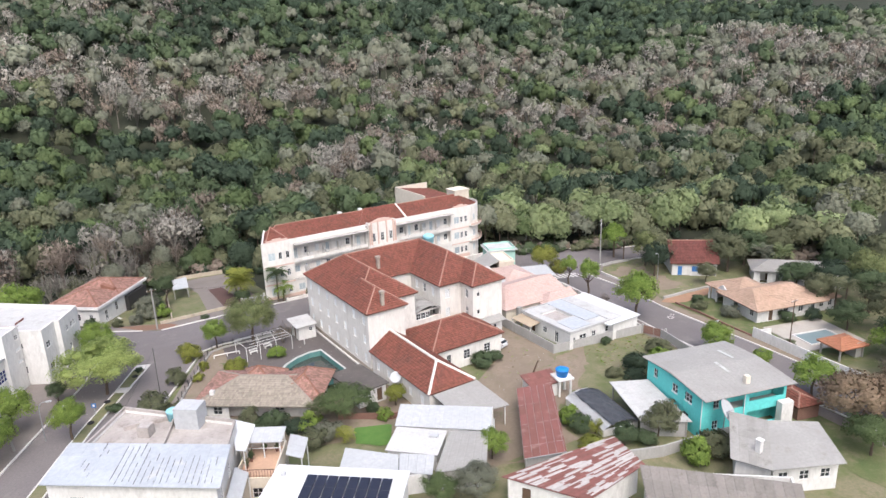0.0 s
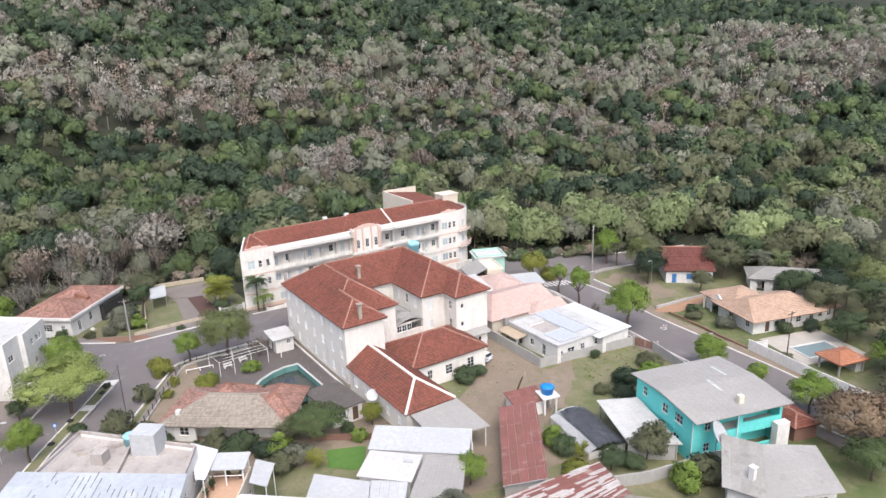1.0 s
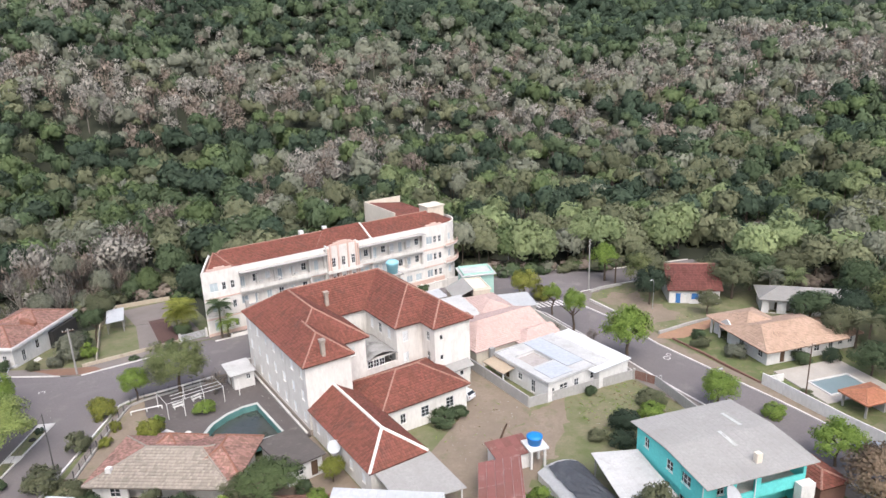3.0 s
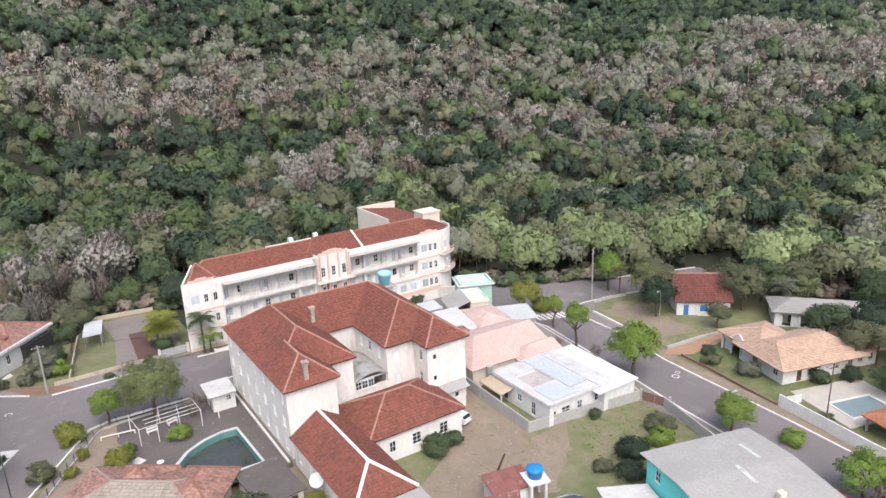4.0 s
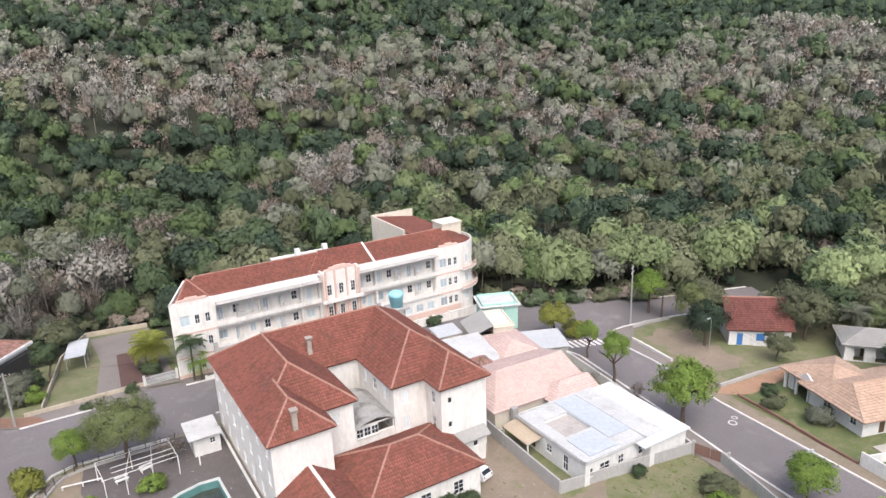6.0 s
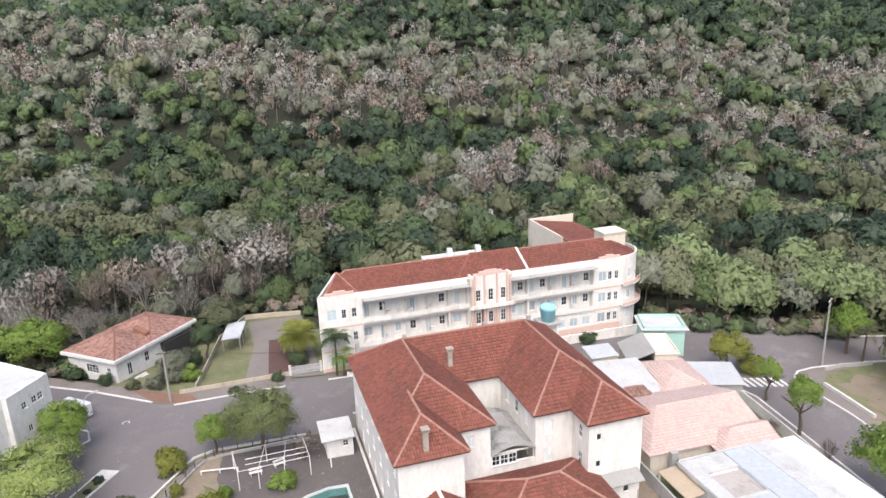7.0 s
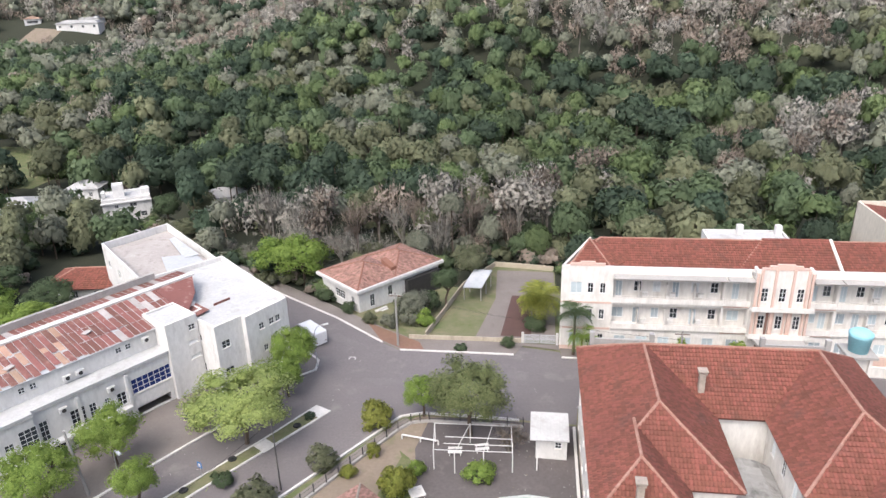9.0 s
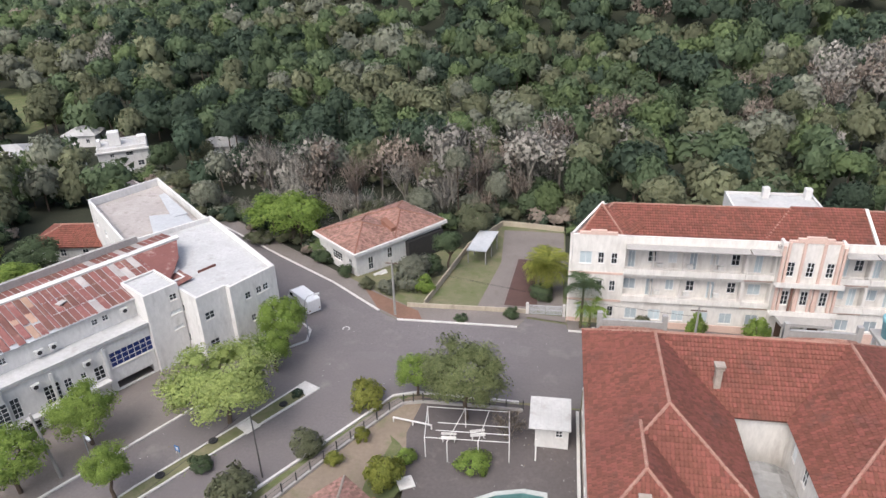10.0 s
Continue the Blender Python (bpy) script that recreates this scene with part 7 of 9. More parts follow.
def east_houses():
    b = start("blue_door_house", "white cottage with blue door and shutters under a red roof", "house")
    walls(b, rect(0, 0, 9.6, 9.0), -0.8, 2.9, WHITE, {}, 0.2)
    for x, zb, w, h in ((1.7, 0.1, 0.9, 2.0), (4.9, 0.9, 1.3, 1.2)):
        bm = bmesh.new()
        box(bm, x - w / 2, -0.06, zb, x + w / 2, -0.003, zb + h)
        part("blue_door" if zb < 0.5 else "blue_shutter", bm, BLUEPAINT, b, "bright blue painted boards")
    planes, ridges = hip(0, 0, 9.6, 9.0, 3.0, 3.9, 0.5, None, ("w", "e"))
    tiled_roof(b, planes, MAROONTILE, ridges=ridges[:1])
    for x in (0.1, 9.3):
        bm = bmesh.new()
        v = [bm.verts.new(p) for p in ((x, 0, 2.9), (x, 9, 2.9), (x, 4.5, 6.3), (x + 0.2, 0, 2.9), (x + 0.2, 9, 2.9), (x + 0.2, 4.5, 6.3))]
        for f in ((0, 1, 2), (5, 4, 3), (0, 3, 4, 1), (1, 4, 5, 2), (2, 5, 3, 0)):
            bm.faces.new([v[i] for i in f])
        part("gable", bm, WHITE, b)
    settle(b, 121.6, 93.4, -40)
    b = start("peach_house", "white villa with broad peach tile roofs and porch", "house")
    h = 2.8
    walls(b, rect(0.6, 0.6, 14.6, 9.6), -0.8, h, WHITE, {0: [(3.0, 0.9, 0.1, 2.0, "door"), (6.4, 1.1, 0.9, 1.2, "sash"), (9.8, 1.1, 0.9, 1.2, "sash"), (12.6, 0.9, 0.1, 2.0, "sash")], 3: [(3, 1.2, 0.9, 1.2, "sash"), (7.4, 1.0, 0.9, 1.2, "sash")]}, 0.25)
    walls(b, rect(1.2, 9.7, 9.4, 14.4), -0.8, h, WHITE, {3: [(2.4, 2.6, 0.0, 2.3, None)]}, 0.25, "porch_wall")
    planes, ridges = hip(0, 0, 15.2, 10.4, h + 0.1, 2.0, 0.5, 3.4)
    tiled_roof(b, planes, TILEPEACH, TILEPEACH, TILEPEACH, ridges)
    planes, ridges = hip(0.8, 6.4, 9.6, 15.0, h + 0.2, 1.7, 0.5)
    tiled_roof(b, planes, TILEPEACH, TILEPEACH, TILEPEACH, ridges)
    bm = bmesh.new()
    v = [bm.verts.new(p) for p in ((0.55, 8.6, h), (0.55, 12.4, h), (0.55, 10.5, h + 1.3), (0.75, 8.6, h), (0.75, 12.4, h), (0.75, 10.5, h + 1.3))]
    for f in ((0, 1, 2), (5, 4, 3), (0, 3, 4, 1), (1, 4, 5, 2), (2, 5, 3, 0)):
        bm.faces.new([v[i] for i in f])
    part("porch_gable", bm, WHITE, b)
    posts(b, [(0.7, 9.9), (0.7, 12.2), (0.7, 14.4)], -0.6, h, 0.14, WHITE, "porch_post")
    walls(b, rect(14.6, 1.4, 19.4, 7), -0.8, 2.5, WHITE, {0: [(1.4, 0.9, 0.8, 1.2, "sash"), (3.4, 0.9, 0.8, 1.2, "sash")]}, 0.2, "side_wall")
    planes, ridges = hip(14.4, 1.2, 19.6, 7.2, 2.6, 1.3, 0.4)
    tiled_roof(b, planes, TILEPEACH, TILEPEACH, TILEPEACH, ridges)
    settle(b, 111.3, 66.2, -17)
    c = start("grey_roof_villa", "long white villa with a grey tile roof and arches", "house")
    walls(c, rect(0, 0, 17.6, 6.4), -0.8, 2.8, WHITE, {0: [(2, 1.4, 0, 2.2, None), (5, 1.4, 0, 2.2, None), (8, 1.4, 0, 2.2, None), (11.6, 2, 0, 2.2, None)], 3: [(3, 1.2, 0.9, 1.2, "sash")]}, 0.25)
    planes, ridges = hip(0, 0, 17.6, 6.4, 2.9, 1.5, 0.6)
    tiled_roof(c, planes, CEMENTSHEET, CEMENTSHEET, CEMENTSHEET, ridges)
    bm = bmesh.new()
    wall(bm, c, (0, 1.8), (16, 1.8), -0.6, 2.6, 0.2, [(3, 0.9, 0, 2.1, "door"), (9, 1.2, 0.9, 1.2, "sash")])
    part("inner_wall", bm, WHITE, c)
    bm = bmesh.new()
    box(bm, 15.2, -1.2, -0.8, 16.4, 0.2, 3.9)
    part("end_pier", bm, WHITE, c)
    settle(c, 131.2, 79.8, -50)
    d = start("barbecue_hut", "open barbecue hut with an orange tile roof", "hut")
    planes, ridges = hip(0, 0, 5.4, 4.2, 2.3, 0.9, 0.3)
    tiled_roof(d, planes, ORANGETILE, ORANGETILE, ORANGETILE, ridges)
    posts(d, [(0.2, 0.2), (5.0, 0.2), (0.2, 3.9), (5.0, 3.9)], -0.5, 2.25, 0.12, POST)
    walls(d, rect(3.8, 0.4, 5.3, 2.4), -0.5, 2.6, GREYWALL, {}, 0.2, "hearth_wall")
    settle(d, 107.9, 49.4, -15)
    e = start("garden_pool", "small garden pool with pale blue water and paved deck", "pool")
    slab(e, rect(-0.9, -1.0, 11.4, 9.6), 0.14, 0.3, PALEDECK, "deck", "pale stone pool deck")
    slab(e, rect(1.5, 0.8, 8.4, 4.8), 0.16, 0.05, PALEPOOL, "water", "murky pale blue water")
    for x0, y0, x1, y1 in ((1.2, 0.5, 8.7, 0.8), (1.2, 4.8, 8.7, 5.1), (1.2, 0.8, 1.5, 4.8), (8.4, 0.8, 8.7, 4.8)):
        bm = bmesh.new()
        box(bm, x0, y0, 0.1, x1, y1, 0.3)
        part("rim", bm, KERB, e)
    settle(e, 109.0, 55.2, -17)


PALEDECK = mat("pale_stone_deck", (0.42, 0.385, 0.34), (0.34, 0.31, 0.27), 0.4, 0.85, 0.2)
east_houses()


def northwest_houses():
    b = start("modern_house", "white modern two-storey house with stepped parapets", "house")
    walls(b, rect(0, 0, 10.5, 8), -1, 5.6, WHITE, {0: [(3, 0.9, 3.4, 0.8, "sash"), (6.6, 1.6, 3.4, 0.9, "sash"), (8.6, 1.4, 0.8, 1.2, "sash")]}, 0.25)
    slab(b, rect(0.2, 0.2, 10.3, 7.8), 5.2, 0.2, WHITEROOF)
    slab(b, rect(-0.3, -0.5, 10.8, 0.1), 4.9, 0.3, WHITE, "ledge")
    for x0, x1, h in ((2.6, 5.0, 8.2), (8.6, 10.4, 6.6), (0.0, 0.8, 6.6)):
        bm = bmesh.new()
        box(bm, x0, 3.0, 5.2, x1, 5.4, h)
        part("roof_block", bm, WHITE, b)
    bm = bmesh.new()
    box(bm, -1.2, -3.0, -1, 10.5, -2.8, 0.9)
    part("front_fence", bm, WHITE, b)
    settle(b, -60.5, 187.6, 31)
    c = start("red_roof_house", "house with a long red tile roof behind the institute", "house")
    walls(c, rect(0, 0, 14, 8), -1, 2.6, WHITE, {0: row(14, 4, 1.0, 0.8, 1.2, "sash", 1.5)}, 0.2)
    planes, ridges = hip(0, 0, 14, 8, 2.7, 2.0, 0.5)
    tiled_roof(c, planes, TILE, TILEBASE, RIDGE, ridges)
    settle(c, -41.5, 141.5, 8)
    for x, y, w, d, h, rz, label in ((-40.5, 198, 9, 6, 3.4, 15, "low white house half hidden by trees"), (-92, 186, 13, 8, 3.2, 20, "low white house with a pale roof"), (-82, 205, 8, 6, 3, 10, "small white house among trees")):
        e = start("far_house", label, "house", "far houses")
        walls(e, rect(0, 0, w, d), -1, h, WHITE, {0: row(w, 2, 1.0, 0.9, 1.1, "sash", 2)}, 0.2)
        planes, ridges = hip(0, 0, w, d, h, 1.6, 0.4)
        tiled_roof(e, planes, WHITEROOF, WHITEROOF, WHITEROOF, ridges)
        settle(e, x, y, rz)
    for x, y, w, rz in ((-352, 588, 34, 8), (-384, 594, 12, 30), (-340, 602, 16, 8)):
        e = start("distant_house", "distant pale building in a clearing", "house", "distant houses")
        walls(e, rect(0, 0, w, 12), -4, 5, WHITE, {0: row(w, 4, 2, 1.5, 2, "sash", 3)}, 0.3)
        planes, ridges = hip(0, 0, w, 12, 5, 2.5, 0.6)
        tiled_roof(e, planes, WHITEROOF if w > 13 else TILEPEACH, WHITEROOF, WHITEROOF, [])
        settle(e, x, y, rz, float(terrain(np.float64(x), np.float64(y))))


northwest_houses()

# ---- woods ----
LEAFKEYS = ["deep", "mid", "olive", "bright", "lime", "grey", "brown", "silver", "fresh", "pale", "russet", "spring", "tawny"]


def ball():
    """A ball of radius 1 as vertices and 20 triangles."""
    g = (1 + 5 ** 0.5) / 2
    p = np.array([(-1, g, 0), (1, g, 0), (-1, -g, 0), (1, -g, 0), (0, -1, g), (0, 1, g), (0, -1, -g), (0, 1, -g), (g, 0, -1), (g, 0, 1), (-g, 0, -1), (-g, 0, 1)]) / (1 + g * g) ** 0.5
    f = np.array([(0, 11, 5), (0, 5, 1), (0, 1, 7), (0, 7, 10), (0, 10, 11), (1, 5, 9), (5, 11, 4), (11, 10, 2), (10, 7, 6), (7, 1, 8), (3, 9, 4), (3, 4, 2), (3, 2, 6), (3, 6, 8), (3, 8, 9), (4, 9, 5), (2, 4, 11), (6, 2, 10), (8, 6, 7), (9, 8, 1)])
    return p, f


def unit(v):
    return v / np.maximum(np.linalg.norm(v, axis=-1, keepdims=True), 1e-6)


def leafy(rng, many, leaves, size, flat=0.85, core=0.86, jitter=0.55, loose=0.14, reach=(0.42, 0.68), span=1.2):
    """A crown of radius 1: rounded boughs wrapped in leaf clumps. Vertices, shading normals, triangles."""
    k = np.arange(many) + 0.5
    up = 1 - span * k / many + rng.normal(0, 0.06, many)
    turn = k * 2.39996 + rng.uniform(0, 6.28)
    flatten = np.sqrt(np.maximum(0.02, 1 - np.minimum(np.abs(up), 0.98) ** 2))
    ways = np.stack([np.cos(turn) * flatten, np.sin(turn) * flatten, up], 1)
    mids = ways * rng.uniform(*reach, (many, 1)) * np.array([1, 1, flat])
    rads = rng.uniform(0.72, 1.2, many) * 0.46 * (8 / many) ** 0.36
    p, f = ball()
    vs, ns, fs = [], [], []
    count = 0
    bodies = zip(mids, rads) if core > 0 else [(np.array([0, 0, -0.05]), 0.62)]
    for c, r in bodies:
        q = p * r * (core or 1.0) * rng.uniform(0.86, 1.12, (len(p), 1)) * np.array([1, 1, 0.86]) + c
        vs.append(q)
        ns.append(unit(0.6 * p + 0.9 * q + np.array([0, 0, 0.2])))
        fs.append(f + count)
        count += len(p)
    pick = rng.choice(many, leaves, p=rads ** 2 / np.sum(rads ** 2))
    n = unit(unit(rng.normal(0, 1, (leaves, 3))) + 0.7 * ways[pick] + np.array([0, 0, 0.28]))
    c = mids[pick] + n * (rads[pick] * rng.uniform(0.84 - loose, 1.0 + loose, leaves))[:, None] * np.array([1, 1, 0.88])
    soft = unit(0.6 * n + 0.9 * c + np.array([0, 0, 0.3]) + rng.normal(0, 0.15, (leaves, 3)))
    face = unit(soft + rng.normal(0, jitter, (leaves, 3)))
    face = face * np.where(np.sum(face * soft, 1) < 0, -1.0, 1.0)[:, None]
    a = unit(np.cross(face, rng.normal(0, 1, (leaves, 3))))
    b = np.cross(face, a)
    s = size * rng.uniform(0.6, 1.35, (leaves, 1))
    tri = np.stack([c - a * s - b * s * 0.55, c + a * s - b * s * 0.45, c + b * s * 0.95], 1)
    vs.append(tri.reshape(-1, 3))
    ns.append(np.repeat(soft, 3, 0))
    fs.append(np.arange(3 * leaves).reshape(-1, 3) + count)
    return np.concatenate(vs), np.concatenate(ns), np.concatenate(fs)


def leafless(rng, twigs, thick, limbs=9, fuzz=0):
    """A bare crown of radius 1: limbs that fan upwards and thin twigs on them."""
    vs, ns, tips = [], [], []
    foot = np.array([0, 0, -1.3])

    def blade(a, b, w0, w1):
        d = b - a
        for side in (unit(np.cross(d, np.array([0.3, 0.9, 0.2]))), unit(np.cross(d, np.array([0.9, -0.3, 0.2])))):
            q = np.array([a - side * w0, a + side * w0, b + side * w1, a - side * w0, b + side * w1, b - side * w1])
            vs.append(q)
            ns.append(np.repeat(unit(np.array([[0.15, -0.5, 0.7]])), 6, 0))

    for i in range(limbs):
        t = i * 2.4 + rng.uniform(-0.4, 0.4)
        lean = rng.uniform(0.25, 0.85)
        start_z = rng.uniform(-0.9, -0.35)
        knee = np.array([math.cos(t) * lean * 0.5, math.sin(t) * lean * 0.5, rng.uniform(-0.25, 0.2)])
        tip = np.array([math.cos(t) * lean, math.sin(t) * lean, rng.uniform(0.35, 0.95) * (1.15 - 0.5 * lean)])
        blade(np.array([0, 0, start_z]), knee, thick * 1.5, thick)
        blade(knee, tip, thick, thick * 0.4)
        tips += [(knee, tip)]
    blade(foot, np.array([0, 0, -0.3]), thick * 2.2, thick * 1.5)
    pick = rng.integers(0, limbs, twigs)
    k0, k1 = np.array([a for a, _ in tips])[pick], np.array([b for _, b in tips])[pick]
    c = k0 + (k1 - k0) * rng.uniform(0.1, 1.05, (twigs, 1)) + rng.normal(0, 0.13, (twigs, 3))
    out = unit(unit(c + np.array([0, 0, 0.5])) + rng.normal(0, 0.45, (twigs, 3)))
    side = unit(np.cross(out, rng.normal(0, 1, (twigs, 3))))
    size = rng.uniform(0.14, 0.34, (twigs, 1))
    w = thick * rng.uniform(0.5, 1.0, (twigs, 1))
    tri = np.stack([c - side * w, c + side * w, c + out * size], 1)
    vs.append(tri.reshape(-1, 3))
    ns.append(np.repeat(unit(out + np.array([0, 0, 0.4])), 3, 0))
    v, n = np.concatenate(vs), np.concatenate(ns)
    f = np.arange(len(v)).reshape(-1, 3)
    if fuzz:
        # the haze of fine twigs, drawn together into slivers
        q, m, g = leafy(rng, 8, fuzz, 0.055 + 1.5 * thick, 0.95, 0, 0.5, 0.3)
        q, m, g = q[12:], m[12:], g[20:] - 12
        f = np.concatenate([f, g + len(v)])
        v, n = np.concatenate([v, q * 0.92]), np.concatenate([n, m])
    return v, n, f


EDGE = ([-300, -125, -100, -70, -48, -42, -40, -20, -8, 2, 8, 12, 22, 25, 31, 44, 58, 62, 76, 84, 88, 98.6, 101, 106, 112, 118, 126, 133, 142, 150, 160, 175],
        [130, 130, 130, 128, 130, 136, 150, 168, 160, 154, 156, 159, 162, 166, 168, 168, 148, 155, 155, 150, 161, 161, 134, 132.5, 129.5, 125.5, 118.5, 112, 98, 84, 58, 20])


def forest():
    rng = np.random.default_rng(11)
    greens = [[leafy(rng, m, c, sz, flat, core, jit, 0.12, (0.36, 0.56)) for flat in (0.7, 0.85, 1.0, 0.8, 0.95, 0.75)]
              for m, c, sz, core, jit in ((14, 1250, 0.068, 0.66, 0.5), (9, 310, 0.108, 0.68, 0.42), (7, 155, 0.135, 0.74, 0.48), (5, 75, 0.18, 0.78, 0.46), (3, 46, 0.22, 0.82, 0.44))]
    bares = [[leafless(rng, c, th, limbs, fz) for _ in range(6)] for c, th, limbs, fz in ((800, 0.017, 13, 0), (260, 0.024, 9, 200), (60, 0.028, 6, 200), (24, 0.036, 4, 105), (12, 0.045, 3, 62))]
    brush = [leafy(rng, 4, 100, 0.19, 0.8, 0.85, 0.6) for _ in range(6)]
    spots = []
    r = 60.0
    o = np.array([20.0, 25.0])
    while r < 1000:
        gap = 6.9 if r < 230 else 8.2 if r < 420 else 8.6 if r < 700 else 10.0
        a0, a1 = (-46, 70) if r < 740 else (-46, -4)
        k = int(radians(a1 - a0) * r / gap)
        az = np.radians(np.linspace(a0, a1, k) + rng.uniform(-0.5, 0.5, k) * (a1 - a0) / k)
        rr = r + rng.uniform(-0.48, 0.48, k) * gap
        spots.append(np.stack([o[0] + rr * np.sin(az), o[1] + rr * np.cos(az), rr, np.zeros(k)], 1))
        r += gap
    # a close front row along the edge of the woods
    line = along([p for p in zip(*EDGE) if -20 < p[0]], 5.6)
    row_pts = [(p.x + rng.uniform(-1.2, 1.2), p.y + rng.uniform(1.5, 4.0)) for p in line]
    spots.append(np.array([(a, b, math.hypot(a - o[0], b - o[1]), 1.0) for a, b in row_pts]))
    p = np.concatenate(spots)
    x, y = p[:, 0], p[:, 1]
    edge = np.interp(x, EDGE[0], EDGE[1])
    keep = (y > edge) & ~((x > 128) & (x < 150) & (np.abs(y - (108 - 0.35 * (x - 128))) < 7))
    keep &= ~((x > 61) & (x < 81) & (y < 161)) & ~((np.abs(x + 352) < 48) & (np.abs(y - 576) < 26)) & ~((x < -30) & (x > -90) & (np.abs(y - (161 - 0.735 * (x + 20))) < 8)) & ~((x > -66) & (x < -44) & (y > 180) & (y < 203)) & ~((x > -48) & (x < -20) & (y < 156)) & ~((x > -98) & (x < -76) & (y > 180) & (y < 200))
    keep &= ~((np.abs(x + 120) < 15) & (y > 222) & (y < 248))
    keep &= (rng.random(len(p)) > 0.03) | (p[:, 3] > 0)
    p = p[keep]
    z = terrain(p[:, 0], p[:, 1])
    vs, ns, fs, mats, tints, stems = [], [], [], [], [], []
    total = 0

    def add(proto, m, at, kind, tint):
        """One plant: its leaves turned, stretched and set in place."""
        nonlocal total
        v, n, f = proto
        vs.append(v @ m.T + at)
        inv = np.linalg.inv(m)
        ns.append(unit(n @ inv))
        fs.append(f + total)
        mats.append(np.full(len(f), LEAFKEYS.index(kind)))
        tints.append(np.full(len(v), tint))
        total += len(v)

    # leafless woods lie in broad patches
    for (x, y, d, first), zz in zip(p, z):
        patch_n = noise.noise(Vector((x * 0.011, y * 0.011, 3.1))) + 0.5 * noise.noise(Vector((x * 0.03, y * 0.03, 9.2)))
        slope = max(0.0, min(1.0, (y + 0.5 * x - 330) / 90)) * max(0.0, min(1.0, (620 - (y + 0.5 * x)) / 120))
        dry = 1.25 * patch_n + 0.80 * slope - 0.50 + rng.normal(0, 0.2)
        front = y - np.interp(x, EDGE[0], EDGE[1])
        belt = x > 97 and y < 230 and front < 34
        if x > 98 and y < 230 and d < 270:
            dry -= 0.2
        elif x < 42 and front < 34:
            dry += 0.42
        elif 44 < x < 100 and y < 185:
            dry -= 0.4
        u = rng.random()
        if dry > 0.28:
            kind = "grey" if u < 0.46 else "brown" if u < 0.84 else "silver"
        elif dry > 0.0:
            kind = "olive" if u < 0.4 else "silver" if u < 0.72 else "brown" if u < 0.86 else "grey"
        else:
            high_up = max(0.0, min(1.0, (y + 0.5 * x - 540) / 120))
            w = 0.5 - 0.2 * high_up - (0.13 if x > 40 and 30 < front < 130 else 0.0) + 0.75 * noise.noise(Vector((x * 0.028, y * 0.028, 21.7))) + rng.normal(0, 0.13)
            kind = "deep" if w < 0.38 else "mid" if w < 0.58 else "fresh" if w < 0.70 else "olive" if w < 0.90 else "silver"
        if x > 98 and y < 230 and d < 270 and (u > 0.35 or belt):
            kind = "olive" if u > 0.66 else "silver" if u > 0.54 else "fresh" if u > 0.49 else "pale"
        if 46 < x < 84 and front < 30:
            kind = "olive" if u < 0.4 else "mid" if u < 0.75 else "deep"
        # distance haze put into leaf colour: far trees take greyer, cooler greens
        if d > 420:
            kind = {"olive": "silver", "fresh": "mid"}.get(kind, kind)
        if belt and not first and front < 12:
            continue
        lod = 0 if d < 250 and front < (22 if belt else 11) else 1 if d < 235 else 2 if d < 380 else 3 if d < 560 else 4
        bare = kind in ("grey", "brown")
        proto = (bares if bare else greens)[lod][rng.integers(0, 6)]
        rad = rng.uniform(2.7, 5.0) * (1.02, 1.12, 1.26, 1.38, 1.5)[lod]
        if rng.random() < 0.12:
            rad *= 1.3
        h = rng.uniform(7, 17.5) if lod > 1 else rng.uniform(7.5, 15.0)
        tall = rng.uniform(0.95, 1.55)
        if belt:
            rad, h, tall = rng.uniform(4.4, 6.8), rng.uniform(10.5, 14.0), rng.uniform(0.95, 1.2)
        if first and not belt:
            h, rad = rng.uniform(5.5, 9.5), rng.uniform(2.8, 4.4)
        t = rng.uniform(0, 6.283)
        c, s = math.cos(t) * rad, math.sin(t) * rad
        top = rad * tall * (1.0 if bare else 0.95)
        # tint: random tone per tree; past 330 m also a painted lift for haze
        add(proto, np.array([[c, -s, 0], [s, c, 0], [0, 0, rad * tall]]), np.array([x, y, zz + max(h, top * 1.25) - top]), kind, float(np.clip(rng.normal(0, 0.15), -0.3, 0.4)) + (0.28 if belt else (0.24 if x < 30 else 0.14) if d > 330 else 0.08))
        if d < 215 and rng.random() < 0.75 or first:
            for _ in range(2 if first else 1):
                r2 = rng.uniform(1.3, 2.6)
                ax, ay = x + rng.uniform(-3, 3), y + (rng.uniform(-2.6, 0.5) if first else rng.uniform(-3, 3))
                add(brush[rng.integers(0, 6)], np.diag([r2, r2, r2 * 0.9]), np.array([ax, ay, zz + r2 * 0.5]), ("deep", "mid", "olive", "brown")[rng.integers(0, 4)], float(rng.normal(0, 0.15)))
        if d < 260 or bare and rng.random() < 0.5:
            stems.append((x, y, zz, max(h, top * 1.25) - top * 0.6, bare))
